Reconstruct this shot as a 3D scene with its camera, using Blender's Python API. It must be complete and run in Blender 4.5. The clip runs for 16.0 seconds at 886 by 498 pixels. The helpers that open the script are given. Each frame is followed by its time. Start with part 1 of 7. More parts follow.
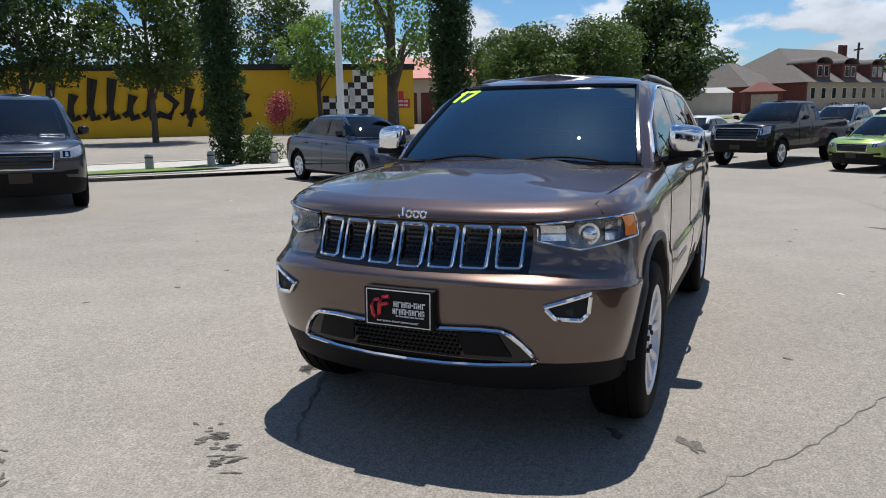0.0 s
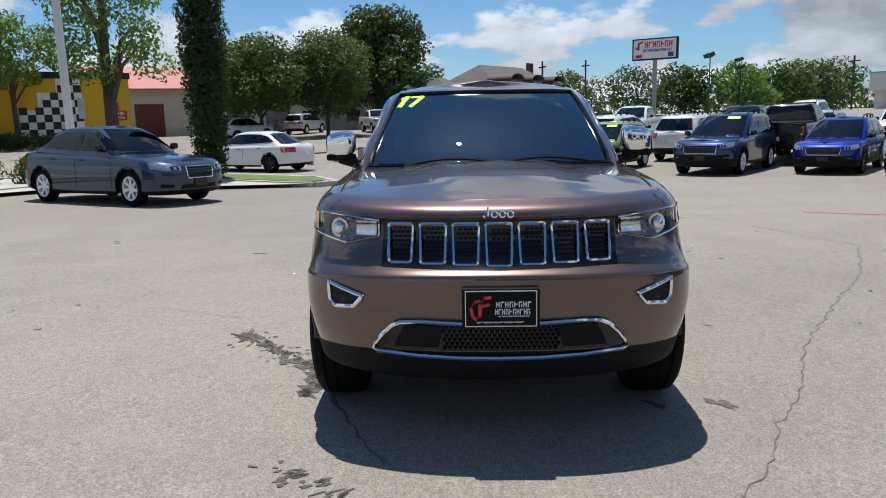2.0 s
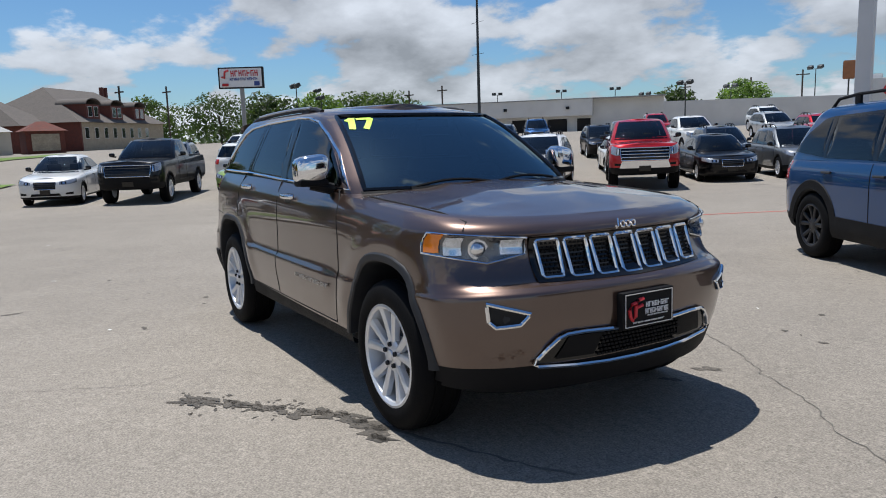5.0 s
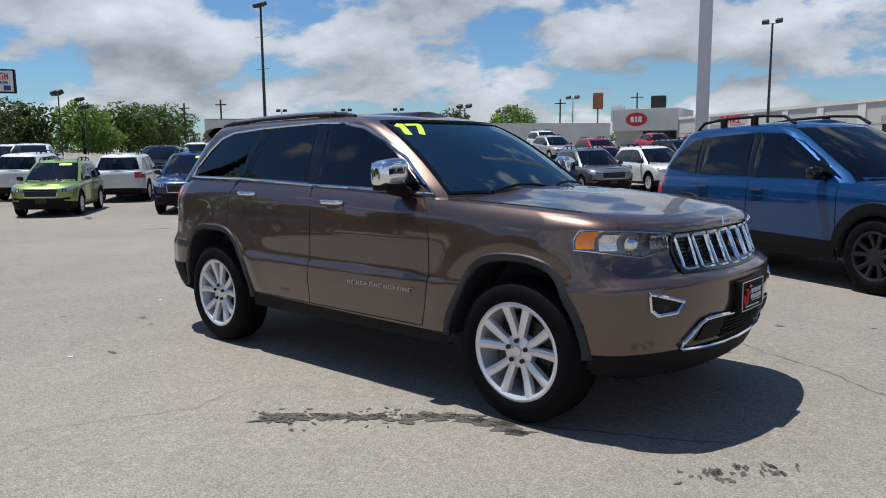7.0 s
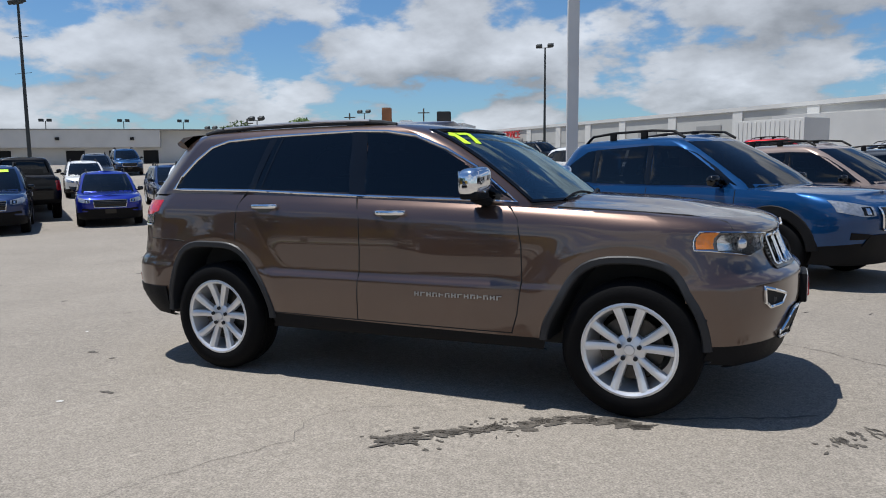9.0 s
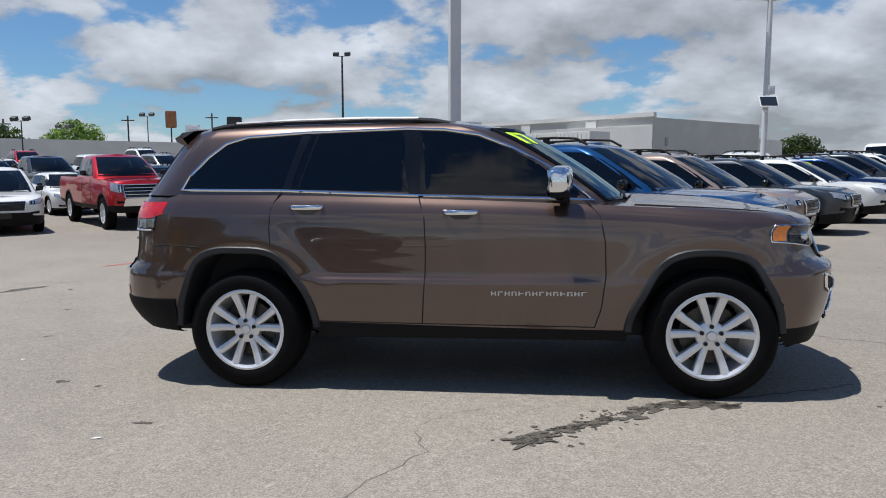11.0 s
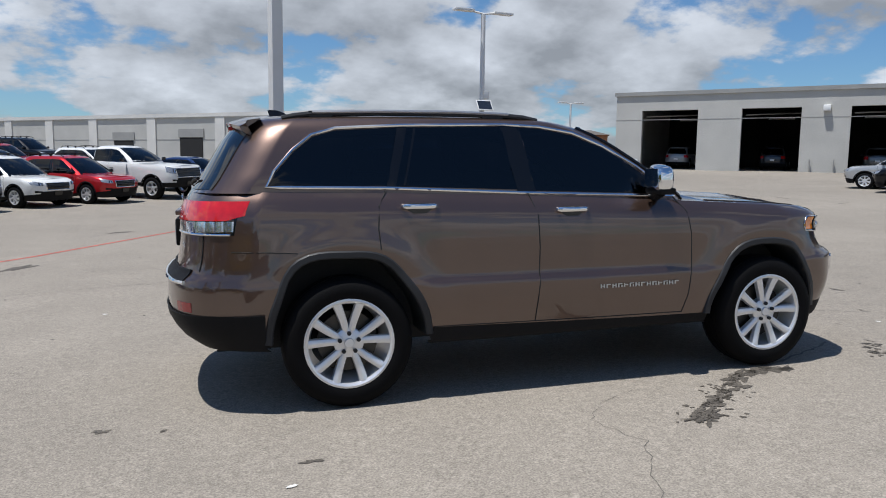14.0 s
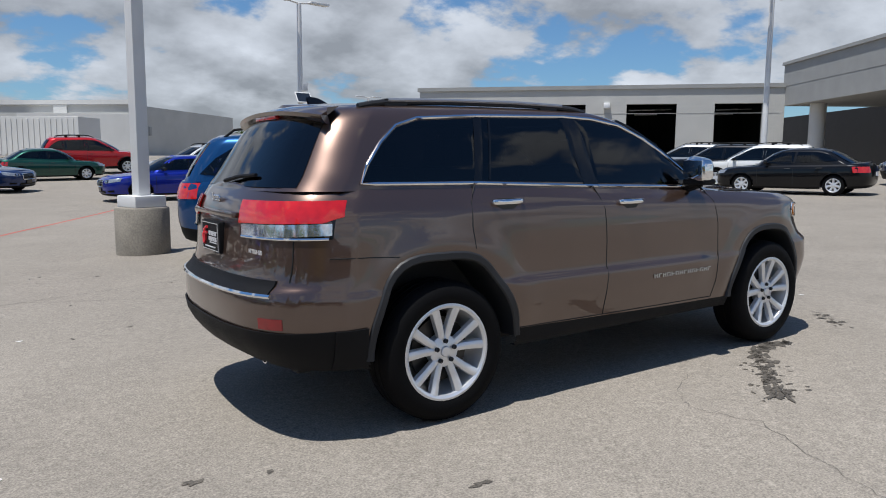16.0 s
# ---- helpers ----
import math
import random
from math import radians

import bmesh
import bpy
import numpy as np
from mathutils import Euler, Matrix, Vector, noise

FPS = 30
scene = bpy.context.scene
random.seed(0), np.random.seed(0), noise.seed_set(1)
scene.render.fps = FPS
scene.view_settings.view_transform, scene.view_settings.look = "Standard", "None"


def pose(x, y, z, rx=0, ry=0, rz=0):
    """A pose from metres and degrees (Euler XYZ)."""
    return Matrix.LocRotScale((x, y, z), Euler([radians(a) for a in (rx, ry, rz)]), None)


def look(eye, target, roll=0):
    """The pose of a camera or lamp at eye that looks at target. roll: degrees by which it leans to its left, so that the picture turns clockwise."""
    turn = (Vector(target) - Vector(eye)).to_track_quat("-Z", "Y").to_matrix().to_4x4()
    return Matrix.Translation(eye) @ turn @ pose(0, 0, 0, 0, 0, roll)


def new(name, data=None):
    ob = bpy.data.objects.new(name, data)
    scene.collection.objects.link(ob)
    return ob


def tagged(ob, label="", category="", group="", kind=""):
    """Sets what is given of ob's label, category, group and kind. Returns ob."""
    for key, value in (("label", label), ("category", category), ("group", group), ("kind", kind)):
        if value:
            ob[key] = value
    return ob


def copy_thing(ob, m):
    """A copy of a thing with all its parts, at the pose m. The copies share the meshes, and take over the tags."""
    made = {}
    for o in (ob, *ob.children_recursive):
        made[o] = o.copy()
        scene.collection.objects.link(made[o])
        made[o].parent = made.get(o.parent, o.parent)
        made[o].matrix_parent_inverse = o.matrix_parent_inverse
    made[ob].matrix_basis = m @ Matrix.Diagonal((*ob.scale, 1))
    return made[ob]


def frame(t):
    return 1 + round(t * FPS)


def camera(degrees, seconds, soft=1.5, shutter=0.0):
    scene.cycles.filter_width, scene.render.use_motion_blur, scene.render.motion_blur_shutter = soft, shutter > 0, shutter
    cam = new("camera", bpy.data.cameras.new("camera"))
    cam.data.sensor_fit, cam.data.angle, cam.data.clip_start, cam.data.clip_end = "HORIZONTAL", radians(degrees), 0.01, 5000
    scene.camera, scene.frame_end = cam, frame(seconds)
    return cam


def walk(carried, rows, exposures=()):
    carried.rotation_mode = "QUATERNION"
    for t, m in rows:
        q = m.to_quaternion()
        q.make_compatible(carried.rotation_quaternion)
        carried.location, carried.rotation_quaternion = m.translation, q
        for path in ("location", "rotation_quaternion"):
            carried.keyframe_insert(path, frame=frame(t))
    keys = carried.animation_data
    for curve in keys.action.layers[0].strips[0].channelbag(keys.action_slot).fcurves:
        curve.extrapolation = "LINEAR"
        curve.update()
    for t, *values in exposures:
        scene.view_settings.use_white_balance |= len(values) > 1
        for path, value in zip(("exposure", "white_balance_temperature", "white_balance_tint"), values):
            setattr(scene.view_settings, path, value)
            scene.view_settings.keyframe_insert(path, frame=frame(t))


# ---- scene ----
# ---- camera: one slow walk round the parked car ----
cam = camera(62.7, 16.0, soft=1.0)
# the lot slopes a little: the car's own frame leans against true up
LEAN = pose(0, 0, 0, -0.45, -1.05, 0)
PATH = [
    (0, (4.967, 1.369, 1.42), (3.165, 0.571, 1.08), -0.3),
    (0.5, (5.133, 1.016, 1.391), (3.268, 0.372, 1.067), -1.0),
    (1, (5.192, 0.644, 1.386), (3.278, 0.165, 1.062), -1.4),
    (1.5, (5.262, 0.253, 1.382), (3.308, -0.028, 1.063), -1.2),
    (2, (5.303, -0.135, 1.39), (3.33, -0.203, 1.073), -1.1),
    (2.5, (5.273, -0.523, 1.414), (3.304, -0.382, 1.097), -0.9),
    (3, (5.249, -0.938, 1.42), (3.304, -0.596, 1.105), -0.8),
    (3.5, (5.139, -1.316, 1.408), (3.234, -0.789, 1.104), -0.8),
    (4, (5.051, -1.72, 1.405), (3.201, -1.021, 1.11), -0.8),
    (4.5, (4.93, -2.131, 1.393), (3.15, -1.266, 1.111), -0.2),
    (4.7, (4.842, -2.261, 1.416), (3.087, -1.342, 1.137), -1.0),
    (6.8, (3.812, -3.81, 1.404), (2.438, -2.376, 1.17), -1.0),
    (7, (3.682, -3.925, 1.385), (2.349, -2.453, 1.146), -1.0),
    (7.5, (3.333, -4.198, 1.389), (2.113, -2.63, 1.158), -0.9),
    (8, (2.993, -4.496, 1.401), (1.897, -2.837, 1.182), -1.1),
    (8.5, (2.611, -4.672, 1.405), (1.639, -2.938, 1.186), -1.3),
    (9, (2.22, -4.879, 1.391), (1.369, -3.082, 1.177), -1.3),
    (11.3, (0.251, -5.386, 1.372), (0.042, -3.407, 1.167), -0.9),
    (11.5, (0.061, -5.413, 1.391), (-0.085, -3.429, 1.184), -0.8),
    (12, (-0.366, -5.383, 1.377), (-0.356, -3.394, 1.165), -0.5),
    (12.5, (-0.8, -5.354, 1.379), (-0.641, -3.372, 1.164), -0.2),
    (13, (-1.24, -5.31, 1.391), (-0.936, -3.345, 1.171), -0.1),
    (13.5, (-1.657, -5.169, 1.407), (-1.221, -3.23, 1.181), -0.1),
    (14, (-2.112, -5.048, 1.413), (-1.547, -3.143, 1.185), -0.4),
    (14.5, (-2.495, -4.835, 1.407), (-1.791, -2.978, 1.173), -0.6),
    (15, (-2.877, -4.613, 1.4), (-2.043, -2.812, 1.154), -0.7),
    (15.5, (-3.236, -4.386, 1.414), (-2.272, -2.652, 1.157), -0.6),
    (16, (-3.562, -4.096, 1.425), (-2.473, -2.437, 1.175), -0.7),
]
walk(cam, [(t, LEAN @ look(eye, target, roll)) for t, eye, target, roll in PATH],
     [(0.0, 0.24, 6250, 10), (2.5, 0.18, 6250, 10), (5.0, 0.10, 6250, 10), (16.0, 0.08, 6250, 10)])

# ---- light ----
SUN_FROM = Vector((-0.30, -0.055, 1.0)).normalized()
world = bpy.data.worlds.new("sky")
scene.world = world
world.use_nodes = True
wn, wl = world.node_tree.nodes, world.node_tree.links
wn.clear()
w_out = wn.new("ShaderNodeOutputWorld")
w_bg = wn.new("ShaderNodeBackground")
w_sky = wn.new("ShaderNodeTexSky")
w_sky.sky_type = "NISHITA"
w_sky.sun_disc = False
w_sky.sun_elevation = math.asin(SUN_FROM.z)
w_sky.sun_rotation = math.atan2(SUN_FROM.x, SUN_FROM.y)
w_sky.air_density, w_sky.dust_density, w_sky.ozone_density = 1.0, 0.3, 4.0
w_co = wn.new("ShaderNodeTexCoord")
w_sep = wn.new("ShaderNodeSeparateXYZ")
wl.new(w_co.outputs["Generated"], w_sep.inputs[0])


def wmath(op, a, b=None, c=None):
    n = wn.new("ShaderNodeMath")
    n.operation = op
    for i, v in enumerate((a, b, c)):
        if v is None:
            continue
        if isinstance(v, (int, float)):
            n.inputs[i].default_value = v
        else:
            wl.new(v, n.inputs[i])
    return n.outputs[0]


def wramp(v, lo, hi):
    n = wn.new("ShaderNodeMapRange")
    n.interpolation_type = "SMOOTHSTEP"
    wl.new(v, n.inputs[0])
    n.inputs[1].default_value, n.inputs[2].default_value = lo, hi
    return n.outputs[0]


w_up = wmath("MAXIMUM", w_sep.outputs[2], 0.0)


def wspace(up):
    """Directions drawn towards the horizon, so that far clouds look smaller."""
    q = wmath("POWER", wmath("ADD", up, 0.20), -0.62)
    c = wn.new("ShaderNodeCombineXYZ")
    wl.new(wmath("MULTIPLY", w_sep.outputs[0], q), c.inputs[0])
    wl.new(wmath("MULTIPLY", w_sep.outputs[1], q), c.inputs[1])
    wl.new(wmath("MULTIPLY", q, 0.55), c.inputs[2])
    return c.outputs[0]


def wnoise(space, scale, detail, rough, shift):
    m = wn.new("ShaderNodeMapping")
    m.inputs["Location"].default_value = shift
    wl.new(space, m.inputs[0])
    n = wn.new("ShaderNodeTexNoise")
    n.inputs["Scale"].default_value = scale
    n.inputs["Detail"].default_value = detail
    n.inputs["Roughness"].default_value = rough
    wl.new(m.outputs[0], n.inputs["Vector"])
    return n.outputs["Fac"]


def wcloud(up):
    sp = wspace(up)
    big = wnoise(sp, 1.1, 2.0, 0.5, (3.1, 1.7, 0.4))
    puff = wnoise(sp, 3.1, 9.0, 0.55, (0.3, 5.2, 0.0))
    return wmath("ADD", wmath("MULTIPLY", puff, 0.66), wmath("MULTIPLY", big, 0.34))


# heaps of cloud: bright where thin above, grey at their bases
w_d = wcloud(w_up)
w_above = wcloud(wmath("ADD", w_up, 0.045))
w_mix = wmath("ADD", w_d, wmath("MULTIPLY", wmath("SUBTRACT", 0.30, w_up), 0.17))
w_cover = wramp(w_mix, 0.490, 0.550)
w_thick = wramp(w_mix, 0.53, 0.66)
w_rise = wmath("MULTIPLY", wmath("SUBTRACT", w_d, w_above), 3.2)
w_shade = wmath("ADD", wmath("SUBTRACT", 0.90, wmath("MULTIPLY", w_thick, 0.21)), w_rise)
w_shade = wmath("MINIMUM", wmath("MAXIMUM", w_shade, 0.52), 1.28)
w_ccol = wn.new("ShaderNodeCombineColor")
wl.new(wmath("MULTIPLY", w_shade, 9.3), w_ccol.inputs[0])
wl.new(wmath("MULTIPLY", w_shade, 9.7), w_ccol.inputs[1])
wl.new(wmath("MULTIPLY", w_shade, 10.3), w_ccol.inputs[2])
w_m = wn.new("ShaderNodeMix")
w_m.data_type = "RGBA"
wl.new(wmath("MULTIPLY", w_cover, 0.93), w_m.inputs[0])
w_deep = wn.new("ShaderNodeMix")
w_deep.data_type, w_deep.blend_type = "RGBA", "MULTIPLY"
w_deep.inputs[0].default_value = 1.0
w_deep.inputs[7].default_value = (1.0, 1.30, 1.52, 1)
wl.new(w_sky.outputs[0], w_deep.inputs[6])
wl.new(w_deep.outputs[2], w_m.inputs[6])
wl.new(w_ccol.outputs[0], w_m.inputs[7])
wl.new(w_m.outputs[2], w_bg.inputs[0])
w_bg.inputs[1].default_value = 0.06
wl.new(w_bg.outputs[0], w_out.inputs[0])

sun_data = bpy.data.lights.new("sun", "SUN")
sun_data.energy, sun_data.angle, sun_data.color = 5.0, radians(0.53), (1.0, 0.965, 0.905)
sun = new("sun", sun_data)
sun.matrix_world = look(SUN_FROM * 60, (0, 0, 0))


# ---- materials ----
def material(name, color, rough=0.5, metal=0.0, coat=0.0, vary=0.12, scale=6.0, bump=0.0, bump_scale=40.0, spec=0.5,
             fleck=0.0, fleck_scale=200.0, island=False, leaf=False, coat_ior=1.5):
    """A surface with broad stains, fine grain and relief, in object space."""
    m = bpy.data.materials.new(name)
    m.use_nodes = True
    n, l = m.node_tree.nodes, m.node_tree.links
    b = n["Principled BSDF"]
    b.inputs["Metallic"].default_value = metal
    b.inputs["Coat Weight"].default_value = coat
    b.inputs["Coat Roughness"].default_value = 0.02
    b.inputs["Coat IOR"].default_value = coat_ior
    b.inputs["Specular IOR Level"].default_value = spec
    if leaf:
        # light shines through thin blades
        b.inputs["Transmission Weight"].default_value = 0.0
        tl = n.new("ShaderNodeBsdfTranslucent")
        tl.inputs[0].default_value = (color[0] * 2.2, color[1] * 2.4, color[2] * 1.2, 1)
        mx = n.new("ShaderNodeMixShader")
        mx.inputs[0].default_value = 0.35
        l.new(b.outputs[0], mx.inputs[1])
        l.new(tl.outputs[0], mx.inputs[2])
        l.new(mx.outputs[0], n["Material Output"].inputs[0])
    co = n.new("ShaderNodeTexCoord")
    t1 = n.new("ShaderNodeTexNoise")
    t1.inputs["Scale"].default_value = scale
    t1.inputs["Detail"].default_value = 5.0
    l.new(co.outputs["Object"], t1.inputs["Vector"])
    mr = n.new("ShaderNodeMapRange")
    mr.inputs[1].default_value, mr.inputs[2].default_value = 0.3, 0.7
    mr.inputs[3].default_value, mr.inputs[4].default_value = 1.0 - vary, 1.0 + vary
    l.new(t1.outputs["Fac"], mr.inputs[0])
    value = mr.outputs[0]
    if fleck:
        t2 = n.new("ShaderNodeTexNoise")
        t2.inputs["Scale"].default_value = fleck_scale
        t2.inputs["Detail"].default_value = 2.0
        l.new(co.outputs["Object"], t2.inputs["Vector"])
        m2 = n.new("ShaderNodeMapRange")
        m2.inputs[1].default_value, m2.inputs[2].default_value = 0.3, 0.7
        m2.inputs[3].default_value, m2.inputs[4].default_value = 1.0 - fleck, 1.0 + fleck
        l.new(t2.outputs["Fac"], m2.inputs[0])
        mm = n.new("ShaderNodeMath")
        mm.operation = "MULTIPLY"
        l.new(value, mm.inputs[0])
        l.new(m2.outputs[0], mm.inputs[1])
        value = mm.outputs[0]
    if island:
        g = n.new("ShaderNodeNewGeometry")
        m3 = n.new("ShaderNodeMapRange")
        m3.inputs[3].default_value, m3.inputs[4].default_value = 0.65, 1.4
        l.new(g.outputs["Random Per Island"], m3.inputs[0])
        mm = n.new("ShaderNodeMath")
        mm.operation = "MULTIPLY"
        l.new(value, mm.inputs[0])
        l.new(m3.outputs[0], mm.inputs[1])
        value = mm.outputs[0]
    mul = n.new("ShaderNodeMix")
    mul.data_type, mul.blend_type = "RGBA", "MULTIPLY"
    mul.inputs[0].default_value = 1.0
    mul.inputs[6].default_value = (*color, 1)
    l.new(value, mul.inputs[7])
    l.new(mul.outputs[2], b.inputs["Base Color"])
    rr = n.new("ShaderNodeMapRange")
    rr.inputs[1].default_value, rr.inputs[2].default_value = 0.3, 0.7
    rr.inputs[3].default_value, rr.inputs[4].default_value = max(0.0, rough * 0.88), min(1.0, rough * 1.12)
    l.new(t1.outputs["Fac"], rr.inputs[0])
    l.new(rr.outputs[0], b.inputs["Roughness"])
    if bump:
        t3 = n.new("ShaderNodeTexNoise")
        t3.inputs["Scale"].default_value = bump_scale
        t3.inputs["Detail"].default_value = 3.0
        l.new(co.outputs["Object"], t3.inputs["Vector"])
        bp = n.new("ShaderNodeBump")
        bp.inputs["Strength"].default_value = bump
        bp.inputs["Distance"].default_value = 0.01
        l.new(t3.outputs["Fac"], bp.inputs["Height"])
        l.new(bp.outputs[0], b.inputs["Normal"])
    return m


def glass(name, tint, rough=0.0, ior=1.52, gloss_tint=(1, 1, 1)):
    """Tinted pane: clear part takes the tint, gloss by Fresnel."""
    m = bpy.data.materials.new(name)
    m.use_nodes = True
    n, l = m.node_tree.nodes, m.node_tree.links
    n.clear()
    out = n.new("ShaderNodeOutputMaterial")
    mix = n.new("ShaderNodeMixShader")
    tr = n.new("ShaderNodeBsdfTransparent")
    tr.inputs[0].default_value = (*tint, 1)
    gl = n.new("ShaderNodeBsdfGlossy")
    gl.inputs["Roughness"].default_value = rough
    gl.inputs[0].default_value = (*gloss_tint, 1)
    fr = n.new("ShaderNodeFresnel")
    fr.inputs[0].default_value = ior
    l.new(fr.outputs[0], mix.inputs[0])
    l.new(tr.outputs[0], mix.inputs[1])
    l.new(gl.outputs[0], mix.inputs[2])
    l.new(mix.outputs[0], out.inputs[0])
    return m


PAINTS = {}


def paint(name, color, metal=0.35, rough=0.32):
    if name not in PAINTS:
        PAINTS[name] = material("paint_" + name, color, rough, metal, coat=1.0 if max(color) > 0.03 else 0.6, vary=0.04, scale=2.0, fleck=0.10, fleck_scale=900.0, spec=0.08)
    return PAINTS[name]


M_BROWN = material("brown_metallic_paint", (0.096, 0.059, 0.044), 0.32, 0.68, coat=1.0, coat_ior=1.68, vary=0.05, scale=1.5, fleck=0.16, fleck_scale=1400.0)
M_TRIM = material("black_textured_plastic", (0.007, 0.007, 0.008), 0.6, vary=0.2, scale=4, bump=0.15, bump_scale=300, spec=0.15)
M_GREY_TRIM = material("grey_plastic", (0.024, 0.025, 0.028), 0.5, spec=0.3, vary=0.1, scale=4)
M_GLOSS_BLACK = material("gloss_black", (0.004, 0.004, 0.0045), 0.15, vary=0.1)
M_GAP = material("dark_gap", (0.006, 0.006, 0.006), 0.8)
M_CABIN = material("dark_cabin", (0.012, 0.012, 0.013), 0.8, vary=0.3, scale=5)
M_SEAT = material("seat_leather", (0.03, 0.03, 0.032), 0.5, vary=0.2, scale=5)
M_TYRE = material("tyre_rubber", (0.0045, 0.0045, 0.005), 0.7, spec=0.1, vary=0.25, scale=8, bump=0.2, bump_scale=120)
M_ALLOY = material("silver_alloy", (0.74, 0.75, 0.77), 0.32, 0.6, vary=0.05, scale=9)
M_DARK_ALLOY = material("dark_alloy", (0.03, 0.03, 0.033), 0.35, 0.6, vary=0.1, scale=9)
M_BADGE = material("satin_badge_metal", (0.50, 0.49, 0.48), 0.3, 0.8, vary=0.1)
M_STEEL = material("brake_steel", (0.07, 0.066, 0.062), 0.45, 0.9, vary=0.3, scale=12)
M_CHROME = material("chrome", (0.82, 0.83, 0.85), 0.06, 1.0, vary=0.02)
M_LAMP_RED = material("red_lamp_lens", (0.50, 0.010, 0.010), 0.12, coat=1.0, vary=0.15, scale=20)
M_REFLECTOR = material("dark_red_reflector", (0.20, 0.008, 0.010), 0.2, coat=0.6, vary=0.15, scale=20)
M_LAMP_AMBER = material("amber_lamp_lens", (0.85, 0.22, 0.004), 0.15, coat=1.0, vary=0.1, scale=20)
M_LAMP_CLEAR = material("lamp_reflector", (0.75, 0.77, 0.8), 0.12, 0.9, vary=0.2, scale=30)
M_LAMP_HOUSING = material("lamp_housing", (0.12, 0.125, 0.135), 0.25, 0.6, coat=1.0, vary=0.35, scale=24)
M_LAMP_CAR = material("clear_headlamp", (0.34, 0.36, 0.39), 0.2, 0.5, coat=1.0, vary=0.3, scale=30)
M_LAMP_WHITE = material("lamp_white_lens", (0.7, 0.7, 0.7), 0.12, 0.3, coat=1.0, vary=0.15, scale=30)
M_YELLOW_MARK = material("yellow_green_marker", (0.55, 0.9, 0.02), 0.5, vary=0.05)
M_PLATE_RED = material("plate_red", (0.6, 0.03, 0.04), 0.4)
M_PLATE_WHITE = material("plate_white", (0.8, 0.8, 0.8), 0.4)
M_GLASS_DARK = glass("privacy_glass", (0.035, 0.036, 0.04))
# the sky's blue reflection is painted into gloss and tint; high IOR strengthens it
M_GLASS_WIND = glass("windscreen_glass", (0.085, 0.15, 0.20), 0.0, 2.5, (0.72, 0.93, 1.0))
M_GLASS_CAR = glass("car_glass", (0.07, 0.08, 0.09))
M_GLASS_LENS = glass("lamp_glass", (0.9, 0.92, 0.95))


# ---- mesh helpers ----
def mesh_of(name, bm, mat, smooth=True, angle=38):
    me = bpy.data.meshes.new(name)
    bm.normal_update()
    if smooth:
        lim = radians(angle)
        for f in bm.faces:
            f.smooth = True
        for e in bm.edges:
            if len(e.link_faces) == 2 and e.calc_face_angle(0) > lim:
                e.smooth = False
    bm.to_mesh(me)
    bm.free()
    for m in (mat if isinstance(mat, (list, tuple)) else [mat]):
        me.materials.append(m)
    return me


def part(name, bm, mat, parent=None, label="", smooth=True, angle=38, m=None):
    ob = new(name, mesh_of(name, bm, mat, smooth, angle))
    if parent is not None:
        ob.parent = parent
    if m is not None:
        ob.matrix_basis = m
    if label:
        ob["label"] = label
    return ob


def same(name, me, parent=None, m=None):
    ob = new(name, me)
    if parent is not None:
        ob.parent = parent
    if m is not None:
        ob.matrix_basis = m
    return ob


def empty(name, m=None, label="", category="", group="", kind=""):
    ob = new(name)
    ob.empty_display_size = 0.2
    if m is not None:
        ob.matrix_basis = m
    return tagged(ob, label, category, group, kind)


def box(bm, x0, x1, y0, y1, z0, z1, bevel=0.0, mi=0):
    r = bmesh.ops.create_cube(bm, size=1.0)
    vs = r["verts"]
    for v in vs:
        v.co = Vector((x0 + (v.co.x + 0.5) * (x1 - x0), y0 + (v.co.y + 0.5) * (y1 - y0), z0 + (v.co.z + 0.5) * (z1 - z0)))
    fs = {f for v in vs for f in v.link_faces}
    for f in fs:
        f.material_index = mi
    if bevel:
        es = list({e for v in vs for e in v.link_edges})
        bmesh.ops.bevel(bm, geom=es, offset=bevel, segments=2, affect="EDGES", profile=0.6)
    return bm


def boxes(*dims, bevel=0.0):
    bm = bmesh.new()
    for d in dims:
        box(bm, *d, bevel=bevel)
    return bm


def tube(bm, pts, r, n=8, closed=False, r_end=None, squash=1.0):
    """A round bar along points."""
    pts = [Vector(p) for p in pts]
    rings = []
    for i, p in enumerate(pts):
        a = pts[i - 1] if (i or closed) else p
        b = pts[(i + 1) % len(pts)] if (i + 1 < len(pts) or closed) else p
        d = (b - a).normalized()
        up = Vector((0, 0, 1)) if abs(d.z) < 0.9 else Vector((1, 0, 0))
        s = d.cross(up).normalized()
        u = s.cross(d)
        rad = r if r_end is None else r + (r_end - r) * i / max(1, len(pts) - 1)
        rings.append([bm.verts.new(p + (s * math.cos(k * 2 * math.pi / n) * squash + u * math.sin(k * 2 * math.pi / n)) * rad) for k in range(n)])
    m = len(rings)
    for i in range(m if closed else m - 1):
        a, b = rings[i], rings[(i + 1) % m]
        for k in range(n):
            bm.faces.new((a[k], a[(k + 1) % n], b[(k + 1) % n], b[k]))
    if not closed:
        bm.faces.new(rings[0][::-1])
        bm.faces.new(rings[-1])
    return bm


